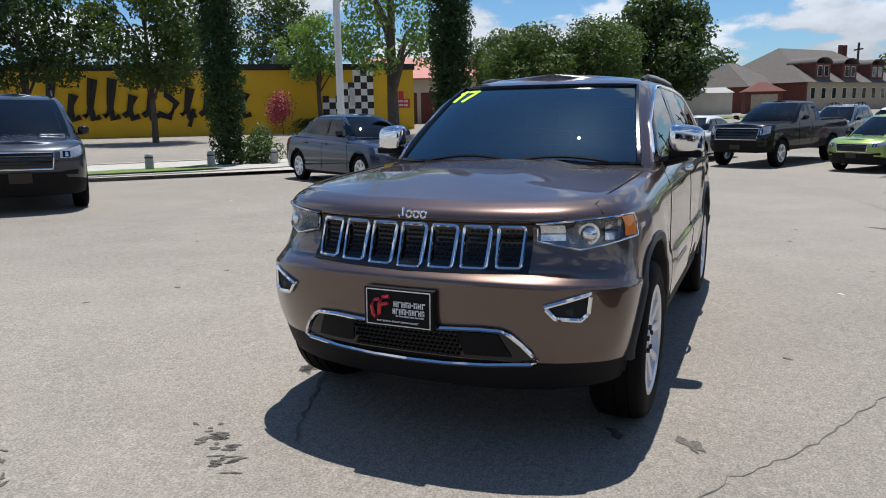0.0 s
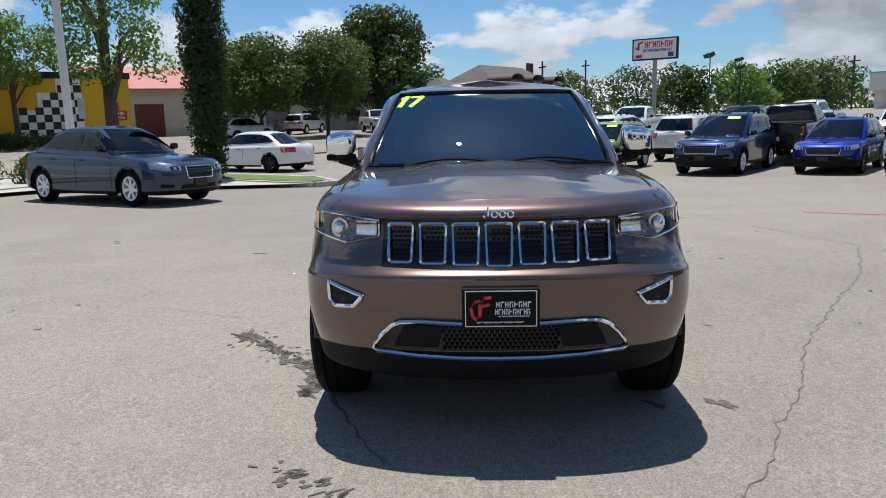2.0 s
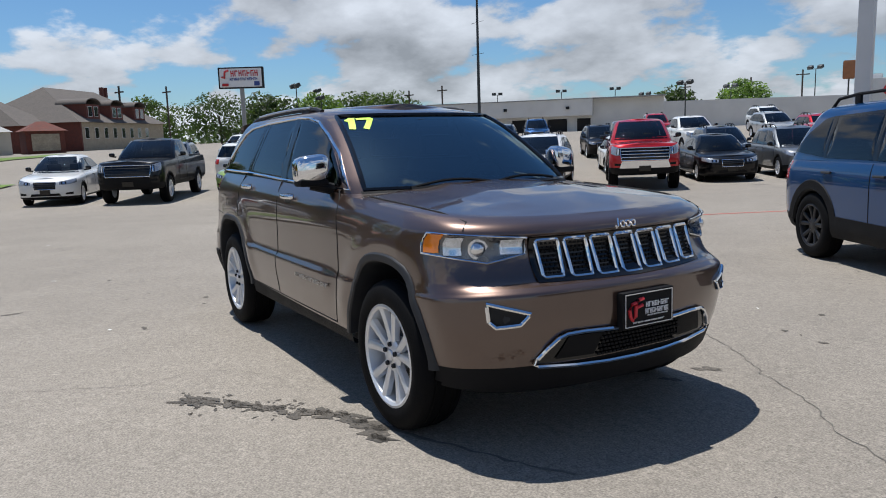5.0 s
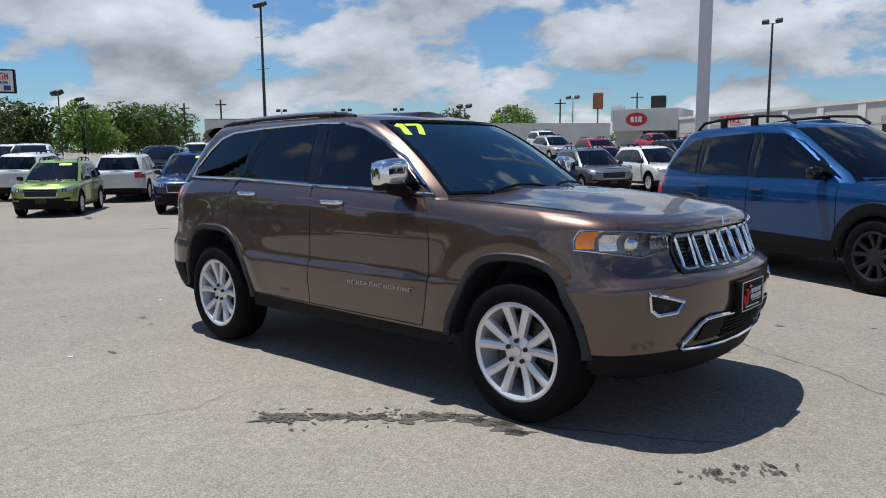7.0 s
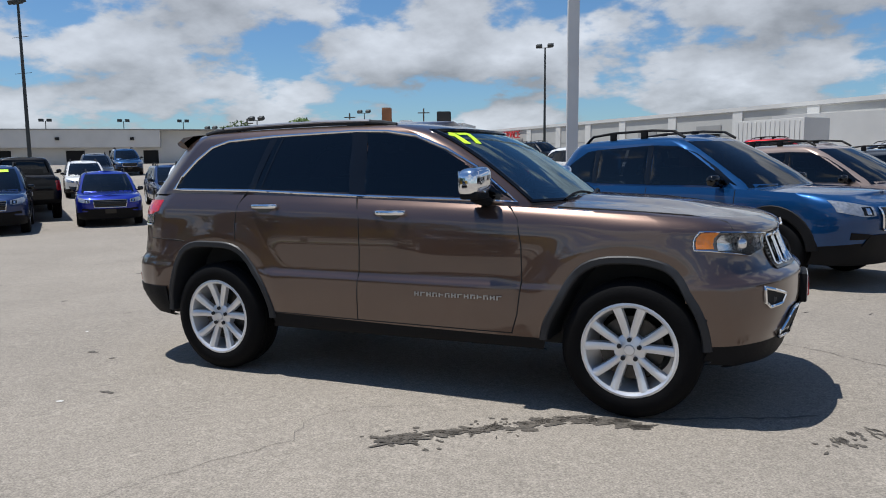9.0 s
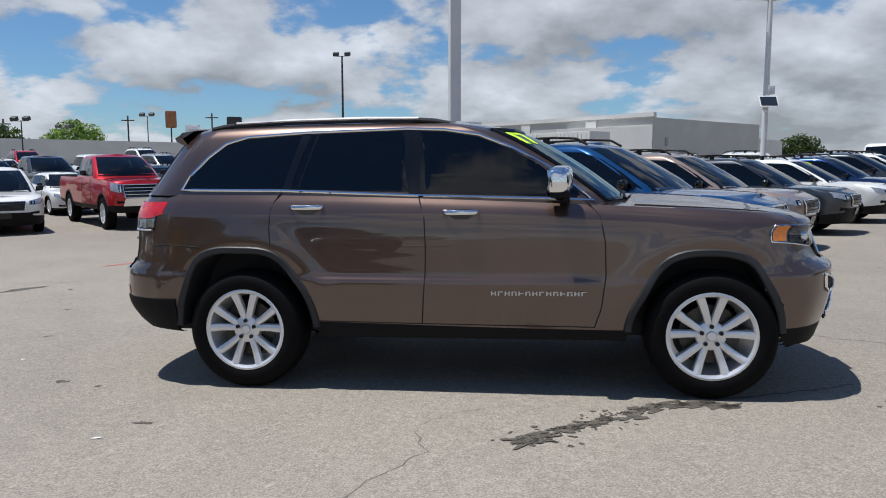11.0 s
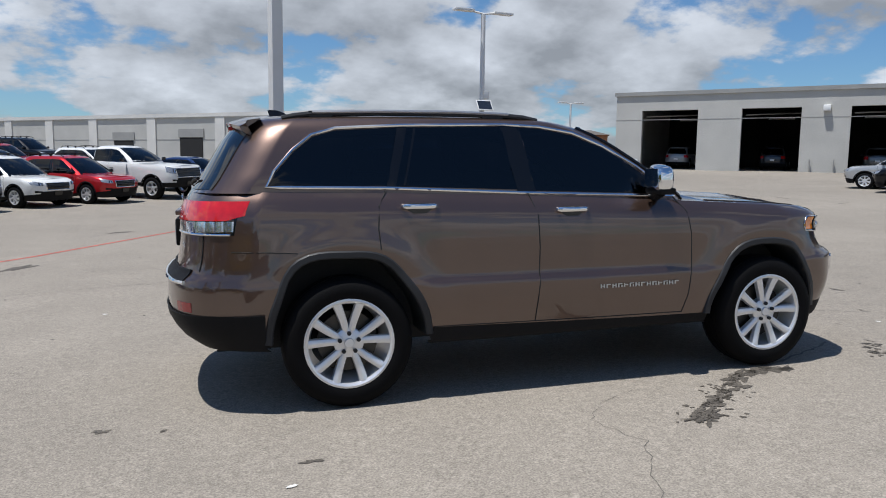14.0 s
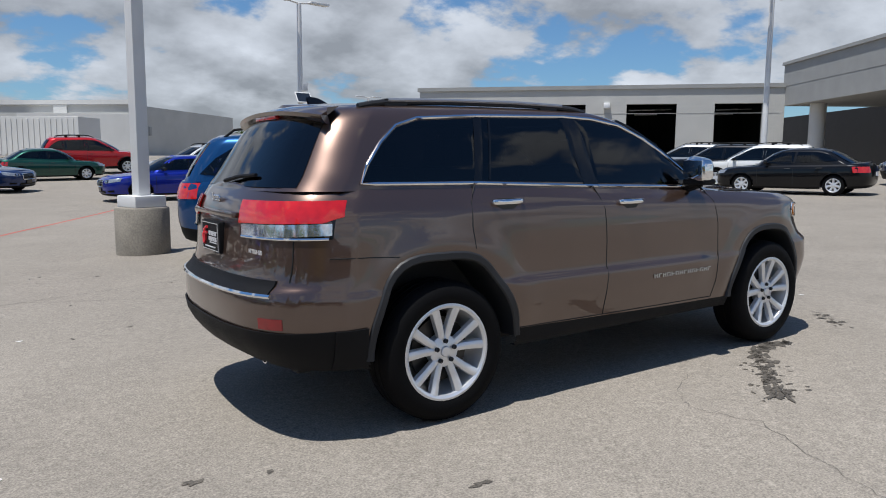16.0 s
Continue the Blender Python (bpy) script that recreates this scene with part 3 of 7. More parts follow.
def hero():
    car = empty("sport_utility_car", LEAN.copy(), "brown metallic five-door sport utility car parked on pale asphalt", "car")
    low = Shell(SUV_LOW, SUV_ST, SUV_NOSE, SUV_TAIL, relief=hero_relief)
    top = Shell(SUV_TOP, SUV_TOP_ST, SUV_GLASS_NOSE, SUV_GLASS_TAIL)
    W_Q = [(-1.885, 1.305), (-1.83, 1.39), (-1.73, 1.50), (-1.62, 1.585), (-1.48, 1.625), (-1.085, 1.645), (-1.185, 1.295)]
    W_R = [(-1.17, 1.293), (-1.06, 1.645), (-.425, 1.655), (-.35, 1.262)]
    W_F = [(-.265, 1.253), (-.325, 1.652), (-.16, 1.642), (.06, 1.605), (.27, 1.52), (.49, 1.40), (.755, 1.21), (.44, 1.228)]
    DLO = [(-1.90, 1.298), (-1.845, 1.39), (-1.74, 1.507), (-1.625, 1.598), (-1.48, 1.64), (-1.08, 1.66), (-.4, 1.67), (-.16, 1.658), (.065, 1.62), (.28, 1.532), (.50, 1.41),
           (.775, 1.198), (.44, 1.214), (-.3, 1.24), (-1.18, 1.283)]

    def crown(x, y, f):
        c = .045 if x > 1.0 else .03
        lift = c * (1 - abs(f) ** 2.6) * min(1.0, max(0.0, (2.095 - x) / .6)) ** .85
        t = min(1.0, max(0.0, (2.02 - x) / .35))
        e = min(1.0, max(0.0, (.40 - .10 * (1.6 - x) - abs(y)) / .035))
        return lift + .017 * t * e * e * (3 - 2 * e)

    def hood(x, y, out=.002):
        j = 12
        w = low.width(j, x)
        xf = low.props(j)[0]
        if x > xf - .62:
            for q in [k / 200 for k in range(201)]:
                if xf - smooth_table(SUV_NOSE, q) <= x:
                    w = q * low.width(j, x)
                    break
        f = max(-1, min(1, y / max(w, .01)))
        return Vector((x, y, low.z(12, x) + crown(x, y, f) + out))

    def cut(c, n):
        if abs(c.y) > .55:
            for xw, tab in ((WHEEL_X, ARCH_F), (-WHEEL_X, ARCH_R)):
                dx, dz = c.x - xw, c.z - WHEEL_Z
                a = math.atan2(dz, dx)
                if a < -math.pi / 2:
                    a += 2 * math.pi
                if math.hypot(dx, dz) < arch_r(tab, a) - .028:
                    return False
        if c.z > 1.1 and c.x < .93 and abs(n.z) > .8 and abs(c.y) < .80:
            return False
        return True

    qs = (0, .12, .25, .37, .5, .6, .7, .76, .81, .85, .88, .905, .925, .945, .96, .972, .983, .992)
    part("body", low.skin(bmesh.new(), 2, 12, .25, 150, qs, crown=crown, keep=cut), M_BROWN, car, "brown metallic pressed steel body")
    part("lower_cladding", low.skin(bmesh.new(), 0, 2, .34, 150, qs, keep=cut), M_TRIM, car, "black textured plastic lower cladding")

    def open_top(face):
        c, n = face.calc_center_median(), face.normal
        j = top.level(c.x, min(c.z, 1.70))
        q = abs(c.y) / top.width(j, c.x)
        if c.z > 1.69:
            return True
        if c.x > 0 and n.x > .2 and q < .91 and 1.17 < c.z < 1.662:
            return False
        if c.x < -1.9 and n.x < -.2 and q < .80 and 1.30 < c.z < 1.62:
            return False
        if abs(n.y) > .6 and q > .9:
            for poly in (W_Q, W_R, W_F):
                if all(inside(poly, v.co.x, v.co.z) for v in face.verts):
                    return False
        return True

    bm = bmesh.new()
    top.skin(bm, 0, 7, .25, 96, crown=lambda x, y, f: .032 * (1 - f * f))
    bm.normal_update()
    bmesh.ops.delete(bm, geom=[f for f in bm.faces if not open_top(f)], context="FACES")
    part("roof", bm, M_BROWN, car, "brown roof with pillars")

    # wheel wells, floor and cabin
    bm = boxes((-2.2, 1.95, -.65, .65, .33, 1.02))
    part("underbody", bm, M_CABIN, car, smooth=False)
    for xw, tab in ((WHEEL_X, ARCH_F), (-WHEEL_X, ARCH_R)):
        for s in (-1, 1):
            angs = [math.pi * (.015 + .97 * i / 30) for i in range(31)]
            grid = []
            for a in angs:
                r = arch_r(tab, a)
                x, z = xw + r * math.cos(a), WHEEL_Z + r * math.sin(a)
                rows = []
                for dr, o in ((-.062, -.30), (-.055, -.05), (-.050, .008), (-.042, .015), (-.012, .011), (-.004, .003), (.002, -.02)):
                    rr = r + dr
                    px, pz = xw + rr * math.cos(a), WHEEL_Z + rr * math.sin(a)
                    pz = max(pz, .40)
                    base = low.side(px, max(pz, .46), 0, s).y
                    rows.append(Vector((px, base + s * o, pz)))
                grid.append(rows)
            part("wheel_arch_flare", sheet(bmesh.new(), grid), M_GREY_TRIM, car, "dark grey plastic arch flare")
    bm = boxes((.62, 1.02, -.74, .74, 1.03, 1.17), bevel=.04)
    part("dashboard", bm, M_SEAT, car)
    for y in (-.38, .38):
        for x in (-.15, -1.05):
            seat = part("seat", boxes((x - .12, x + .06, y - .25, y + .25, 1.0, 1.36), (x - .14, x - .02, y - .13, y + .13, 1.37, 1.53), bevel=.04), M_SEAT, car)
    bm = bmesh.new()
    tube(bm, [(.42 + .05 * math.sin(a), .38 + .18 * math.cos(a), 1.16 + .17 * math.sin(a)) for a in [k * math.pi / 12 for k in range(24)]], .016, 6, True)
    part("steering_wheel", bm, M_TRIM, car)
    part("rear_view_mirror", boxes((.36, .40, -.12, .12, 1.56, 1.62), bevel=.015), M_TRIM, car)

    # glass
    for s in (-1, 1):
        for nm, poly in (("quarter_window", W_Q), ("rear_door_window", W_R), ("front_door_window", W_F)):
            part(nm, side_panel(bmesh.new(), top.side, poly, .003, s, 12, 6), M_GLASS_DARK, car, "dark tinted window glass")
        for nm, poly in (("door_pillar_trim", [(-.44, 1.662), (-.37, 1.25), (-.245, 1.245), (-.305, 1.66)]),
                         ("rear_pillar_trim", [(-1.10, 1.655), (-1.205, 1.288), (-1.15, 1.285), (-1.04, 1.655)]),
                         ("window_divider", [(-1.10, 1.30), (-1.085, 1.30), (-.985, 1.645), (-1.0, 1.645)])):
            part(nm, side_panel(bmesh.new(), top.side, poly, .005, s, 4, 4), M_GLOSS_BLACK, car)
        pts = []
        loop = DLO + DLO[:1]
        for (a, b), (c, d) in zip(loop, loop[1:]):
            n = max(1, int(math.hypot(c - a, d - b) / .08))
            pts += [top.side(a + (c - a) * i / n, b + (d - b) * i / n, .007, s) for i in range(n)]
        part("window_trim", tube(bmesh.new(), pts, .0095, 6, True), M_CHROME, car, "bright chrome window surround")
    wind = part("windscreen", end_panel(bmesh.new(), top, -.905, .905, lambda q: 1.185 + .005 * q * q, 1.655, True, .004, nq=18, nz=10), M_GLASS_WIND, car, "tinted windscreen with sky blue put into its gloss")
    bm = bmesh.new()
    edge = [(-.9 + 1.8 * i / 20, 1.195) for i in range(21)] + [(.9, 1.195 + .455 * i / 10) for i in range(1, 11)] + [(.9 - 1.8 * i / 20, 1.65) for i in range(1, 21)] + [(-.9, 1.65 - .455 * i / 10) for i in range(1, 10)]
    tube(bm, [top.ends(q, z, True, .003) for q, z in edge], .017, 6, True)
    part("windscreen_seal", bm, M_GLOSS_BLACK, car)
    mk = part("price_year_mark", bmesh.new(), M_YELLOW_MARK, wind, "bright yellow-green painted year number")
    mark_17(mk, top)
    part("rear_window", end_panel(bmesh.new(), top, -.86, .86, 1.285, 1.64, False, .006, nq=14, nz=6), M_GLASS_DARK, car, "dark tinted rear window")
    part("cowl_panel", end_panel(bmesh.new(), top, -.93, .93, 1.13, 1.19, True, .02, nq=16, nz=2), M_TRIM, car)
    for q0, q1 in ((-.62, .05), (.02, .72)):
        bm = tube(bmesh.new(), [top.ends(q0 + (q1 - q0) * i / 10, 1.20 + .03 * math.sin(math.pi * i / 10) + .012 * i / 10, True, .03) for i in range(11)], .008, 5)
        tube(bm, [top.ends(q0, 1.19, True, .03), top.ends(q0 + .25, 1.205, True, .05)], .012, 5)
        part("wiper", bm, M_TRIM, car)

    # shut lines
    LINES = [[(-.305, 1.235), (-.262, 1.10), (-.255, .9), (-.262, .7), (-.285, .44)], [(.73, 1.2), (.81, 1.1), (.838, .95), (.842, .75), (.815, .55), (.775, .43)],
             [(-1.21, 1.27), (-1.262, 1.18), (-1.272, 1.05), (-1.262, .93)], [(.775, .432), (.2, .436), (-.4, .442), (-.95, .45)],
             [(-1.74, .925), (-1.9, .935), (-2.1, .94)]]
    for s in (-1, 1):
        for ln in LINES:
            pts = []
            for (a, b), (c, d) in zip(ln, ln[1:]):
                n = max(1, int(math.hypot(c - a, d - b) / .05))
                pts += [low.side(a + (c - a) * i / n, b + (d - b) * i / n, -.001, s) for i in range(n)]
            pts.append(low.side(*ln[-1], -.001, s))
            part("shut_line", tube(bmesh.new(), pts, .0042, 5), M_GAP, car)
        hl = [hood(x, s * y) for x, y in ((1.02, .775), (1.2, .775), (1.4, .77), (1.6, .762), (1.75, .75))] + [low.ends(s * .86, 1.085, True, .001), low.ends(s * .875, 1.05, True, .001)]
        part("bonnet_line", tube(bmesh.new(), hl, .0042, 5), M_GAP, car)
        for hx, hz in ((-.03, 1.136), (-1.02, 1.176)):
            handle = part("door_handle", bmesh.new(), M_CHROME, car, "chrome door handle")
            bm = bmesh.new()
            pts = [low.side(hx - .11 + .22 * i / 8, hz, .012 + .03 * math.sin(math.pi * i / 8) ** .5, s) for i in range(9)]
            tube(bm, pts, .0165, 8, squash=.6)
            bm.to_mesh(handle.data)
            bm.free()
            for f in handle.data.polygons:
                f.use_smooth = True
            bm = bmesh.new()
            side_panel(bm, low.side, [(hx - .075, hz - .02), (hx - .04, hz - .042), (hx + .04, hz - .042), (hx + .075, hz - .02), (hx + .06, hz + .018), (hx - .06, hz + .018)], .0015, s, 6, 3)
            part("handle_cup", bm, M_GAP, handle)
        # door mirror: chrome cap, dark foot, reflecting face
        mirror = part("door_mirror", bmesh.new(), M_CHROME, car, "chrome door mirror cap")
        bm = bmesh.new()
        bmesh.ops.create_icosphere(bm, subdivisions=4, radius=1)
        for v in bm.verts:
            c = v.co
            p = Vector([math.copysign(abs(k) ** .55, k) for k in c])
            v.co = Vector((.565 + .075 * p.x * (1 if p.x > 0 else .8) - .02 * p.y * s * s, s * (.945 + .098 * p.y), 1.325 + .082 * p.z - .012 * p.y))
        bm.to_mesh(mirror.data)
        bm.free()
        for f in mirror.data.polygons:
            f.use_smooth = True
        bm = boxes((.51, .63, s * .945 - .09, s * .945 + .09, 1.222, 1.262), bevel=.015)
        tube(bm, [(.60, s * .82, 1.20), (.59, s * .88, 1.215), (.57, s * .95, 1.235)], .035, 8)
        part("mirror_foot", bm, M_TRIM, mirror, "black plastic mirror foot")
        part("mirror_glass", boxes((.497, .503, s * .945 - .075, s * .945 + .075, 1.27, 1.385), bevel=.002), M_CHROME, mirror)
        # roof rail
        rail = part("roof_rail", bmesh.new(), M_GREY_TRIM, car, "dark roof rail with bright strip")
        bm = bmesh.new()
        tube(bm, [(-1.78, s * .575, 1.70), (-1.70, s * .572, 1.716), (-1.6, s * .57, 1.728), (-1.2, s * .57, 1.737), (-.7, s * .57, 1.737), (-.38, s * .57, 1.731), (-.24, s * .572, 1.72), (-.14, s * .575, 1.70)], .017, 8)
        for x in (-1.55, -.45):
            box(bm, x - .07, x + .07, s * .57 - .014, s * .57 + .014, 1.69, 1.745)
        bm.to_mesh(rail.data)
        bm.free()
        bm = tube(bmesh.new(), [(-1.6, s * .579, 1.737), (-1.2, s * .579, 1.747), (-.7, s * .579, 1.748), (-.34, s * .579, 1.738)], .012, 6)
        part("rail_strip", bm, M_BADGE, rail)
        badge("side_badge", car, 14, .585, .025, Matrix.Translation(low.side(.445, .628, .006, s)) @ pose(0, 0, 0, -4, 0, (0 if s < 0 else 180)), M_BADGE, "satin metal lettered side badge", .003)
    # antenna fin
    bm = bmesh.new()
    sheet(bm, [[Vector((-1.64 - .17 * f - .02 * k, .028 * (1 - k) * sgn * (1 - f * .3), 1.735 + (.055 * math.sin(math.pi * min(1, f * 1.0) * .62)) * k)) for sgn, k in ((-1, 0), (-1, .5), (0, 1), (1, .5), (1, 0))] for f in [i / 8 for i in range(9)]])
    part("aerial_fin", bm, M_GLOSS_BLACK, car)

    front_end(car, low)
    rear_end(car, low, top)
    add_wheels(car, WHEEL_X, -WHEEL_X, .805, .386, .255, .262)
    return car


def mark_17(ob, top):
    """Brush strokes of the year on the upper corner of the windscreen."""
    bm = bmesh.new()

    def at(u, v):
        return top.ends(-.865 + u * .235, 1.562 + v * .072, True, .009)
    for stroke in ([(0.06, .74), (.27, .98), (.13, .02)], [(.46, .92), (.96, .94), (.60, .02)]):
        rows = []
        for (a, b), (c, d) in zip(stroke, stroke[1:]):
            dx, dy = c - a, d - b
            n = math.hypot(dx * 2, dy)
            ox, oy = -dy / n * .115, dx / n * .19
            rows = [[at(a + dx * f + ox * k, b + dy * f + oy * k) for k in (-1, 0, 1)] for f in (-.06, .5, 1.06)]
            sheet(bm, rows)
    bm.to_mesh(ob.data)
    bm.free()


def end_loop(shell, pts, front=True, out=.006, n=6):
    res = []
    for (a, b), (c, d) in zip(pts, pts[1:] + pts[:1]):
        res += [shell.ends(a + (c - a) * i / n, b + (d - b) * i / n, front, out) for i in range(n)]
    return res


def front_end(car, low):
    grille = part("grille", end_panel(bmesh.new(), low, -.572, .572, lambda q: .810 + .012 * abs(q), 1.008, True, .006, nq=20, nz=4), M_GLOSS_BLACK, car, "black grille with seven chrome-framed slots")
    for k in range(7):
        c = (k - 3) * .160
        h0, h1 = (.058, .064) if abs(k - 3) < 3 else (.054, .061)
        z0, z1 = .822 + .004 * abs(k - 3), .996
        r = .012
        pts = []
        for (a, b) in ((-1, -1), (1, -1), (1, 1), (-1, 1)):
            for i in range(4):
                ang = {(-1, -1): math.pi, (1, -1): 1.5 * math.pi, (1, 1): 0, (-1, 1): .5 * math.pi}[(a, b)] + i * math.pi / 6
                hw = h0 if b < 0 else h1
                pts.append((c + a * (hw - .013) + .013 * math.cos(ang), (z0 if b < 0 else z1) - b * .014 + .014 * math.sin(ang)))
        bm = tube(bmesh.new(), [low.ends(q, z, True, .014) for q, z in pts], .0085, 6, True)
        slot = part("slot_frame", bm, M_CHROME, grille, "chrome slot frame")
        # honeycomb behind each slot: raised studs
        bm = bmesh.new()
        for iz in range(9):
            for iq in range(4):
                q = c - .036 + .024 * iq + (.012 if iz % 2 else 0)
                p = low.ends(q, z0 + .016 + .0185 * iz, True, .009)
                box(bm, p.x - .004, p.x + .004, p.y - .008, p.y + .008, p.z - .005, p.z + .005)
        part("slot_mesh", bm, M_TRIM, slot, smooth=False)["kind"] = "stuff"
    for s in (-1, 1):
        lamp = part("headlamp", end_panel(bmesh.new(), low, s * .592, s * .972, lambda q: .935 - .03 * max(0, 1 - abs(abs(q) - .74) / .16), lambda q: 1.012 + .07 * max(0, abs(q) - .565), True, .004, nq=14, nz=4), M_LAMP_HOUSING, car, "clear headlamp with amber corner")
        rim = [(s * .592, 1.012), (s * .75, 1.025), (s * .972, 1.04), (s * .972, .945), (s * .88, .925), (s * .77, .905), (s * .66, .928), (s * .592, .94)]
        part("lamp_frame", tube(bmesh.new(), end_loop(low, rim, True, .009, 4), .0048, 6, True), M_CHROME, lamp, "chrome lamp frame")
        part("reflector", end_panel(bmesh.new(), low, s * .605, s * .71, .942, 1.006, True, .010, nq=6, nz=3), M_LAMP_CLEAR, lamp)
        part("outer_reflector", end_panel(bmesh.new(), low, s * .865, s * .925, .94, 1.02, True, .010, nq=4, nz=3), M_LAMP_CLEAR, lamp)
        part("amber_marker", end_panel(bmesh.new(), low, s * .938, s * .970, .95, 1.034, True, .013, nq=4, nz=3), M_LAMP_AMBER, lamp, "amber corner marker")
        p = low.ends(s * .80, .968, True, .006)
        bm = bmesh.new()
        lathe(bm, [(.001, -.028), (.02, -.024), (.034, -.008), (.038, .004), (.045, .006), (.046, -.006)], 24)
        part("projector_lens", bm, M_LAMP_CLEAR, lamp, m=Matrix.Translation(p) @ pose(0, 0, 0, 0, 0, 90 + s * 24))
        part("lens_cover", end_panel(bmesh.new(), low, s * .594, s * .93, lambda q: .937 - .03 * max(0, 1 - abs(abs(q) - .74) / .16), lambda q: 1.010 + .07 * max(0, abs(q) - .565), True, .022, nq=14, nz=4), M_GLASS_LENS, lamp, "clear lens cover")
        # fog lamp pocket
        tri = [(s * .835, .745), (s * .655, .695), (s * .70, .648), (s * .80, .638), (s * .828, .665)]
        fog = part("fog_lamp", tube(bmesh.new(), end_loop(low, tri, True, .008, 6), .0095, 6, True), M_CHROME, car, "chrome-framed fog lamp pocket")
        c = Vector((0, 0, 0))
        bm = bmesh.new()
        lp = end_loop(low, tri, True, .004, 6)
        for v in lp:
            c += v / len(lp)
        vs = [bm.verts.new(v) for v in lp]
        vc = bm.verts.new(c + Vector((.006, 0, 0)))
        for a, b in zip(vs, vs[1:] + vs[:1]):
            bm.faces.new((a, b, vc))
        part("pocket", bm, M_GAP, fog)
        bm = bmesh.new()
        lathe(bm, [(.001, -.016), (.025, -.012), (.03, .0), (.03, .01)], 18)
        part("fog_lens", bm, M_GREY_TRIM, fog, m=Matrix.Translation(c + Vector((.0, -s * .02, -.005))) @ pose(0, 0, 0, 0, 0, 90 + s * 20))
    # lower air intake with its bright surround
    intake = part("lower_intake", end_panel(bmesh.new(), low, -.625, .625, .452, .592, True, .004, nq=22, nz=5, taper=.2), M_GLOSS_BLACK, car, "black lower air intake")
    for s in (-1, 1):
        p = [low.ends(s * (.13 + .03), .583, True, .014)] + [low.ends(s * q, z, True, .014) for q, z in ((.25, .587), (.38, .592), (.475, .588), (.515, .572), (.565, .53), (.61, .48), (.627, .455), (.605, .440), (.4, .428), (.2, .420), (0, .418))]
        part("intake_trim", tube(bmesh.new(), p, .0095, 6), M_CHROME, intake, "chrome strip round the intake")
        part("intake_bracket", end_panel(bmesh.new(), low, s * .30, s * .52, .47, .575, True, .010, nq=6, nz=3, taper=.12), M_TRIM, intake)
    bm = bmesh.new()
    for iz in range(6):
        for iq in range(22):
            p = low.ends(-.27 + .0255 * iq + (.012 if iz % 2 else 0), .465 + .02 * iz, True, .010)
            box(bm, p.x - .004, p.x + .004, p.y - .008, p.y + .008, p.z - .005, p.z + .005)
    part("intake_mesh", bm, M_TRIM, intake, smooth=False)["kind"] = "stuff"
    # plate on its bracket
    plate = part("front_plate", boxes((2.30, 2.342, -.163, .163, .574, .744), bevel=.008), M_TRIM, car, "black dealer plate with red emblem and white bars")
    dealer_plate(plate, pose(2.343, 0, .659, 0, 0, 90))
    emblem("bonnet_emblem", car, Matrix.Translation(low.ends(0, 1.022, True, .006)) @ pose(0, 0, 0, -14, 0, 90), "bright chrome bonnet emblem")
    part("chin_spoiler", end_panel(bmesh.new(), low, -.86, .86, .285, .35, True, -.02, thick=.03, nq=20, nz=2), M_TRIM, car)


def dealer_plate(parent, m):
    """Frame line, red ribbon shape and white bars, facing -y in its own frame."""
    bm = bmesh.new()
    for d in ((-.15, .15, -.003, 0, .073, .077), (-.15, .15, -.003, 0, -.077, -.073), (-.15, -.146, -.003, 0, -.073, .073), (.146, .15, -.003, 0, -.073, .073)):
        box(bm, *d)
    part("plate_border", bm, M_LAMP_WHITE, parent, smooth=False, m=m)
    bm = bmesh.new()
    tube(bm, [(-.118, -.003, -.03), (-.105, -.003, -.045), (-.088, -.003, -.03), (-.085, -.003, .02), (-.07, -.003, .045), (-.04, -.003, .05)], .009, 6, squash=1)
    tube(bm, [(-.118, -.003, -.03), (-.125, -.003, .005), (-.11, -.003, .03), (-.085, -.003, .035)], .008, 6)
    tube(bm, [(-.08, -.003, .012), (-.045, -.003, .02)], .008, 6)
    part("plate_emblem", bm, M_PLATE_RED, parent, "red ribbon emblem", m=m)
    for nm, ln, h, x, z, n in (("plate_bar", .15, .024, .055, .006, 8), ("plate_bar", .15, .024, .05, -.025, 10), ("plate_bar", .13, .006, .055, -.036, 16), ("plate_bar", .2, .007, 0, -.062, 14)):
        part(nm, glyphs(bmesh.new(), n, ln, h, .003), M_PLATE_WHITE, parent, smooth=False, m=m @ pose(x, 0, z))


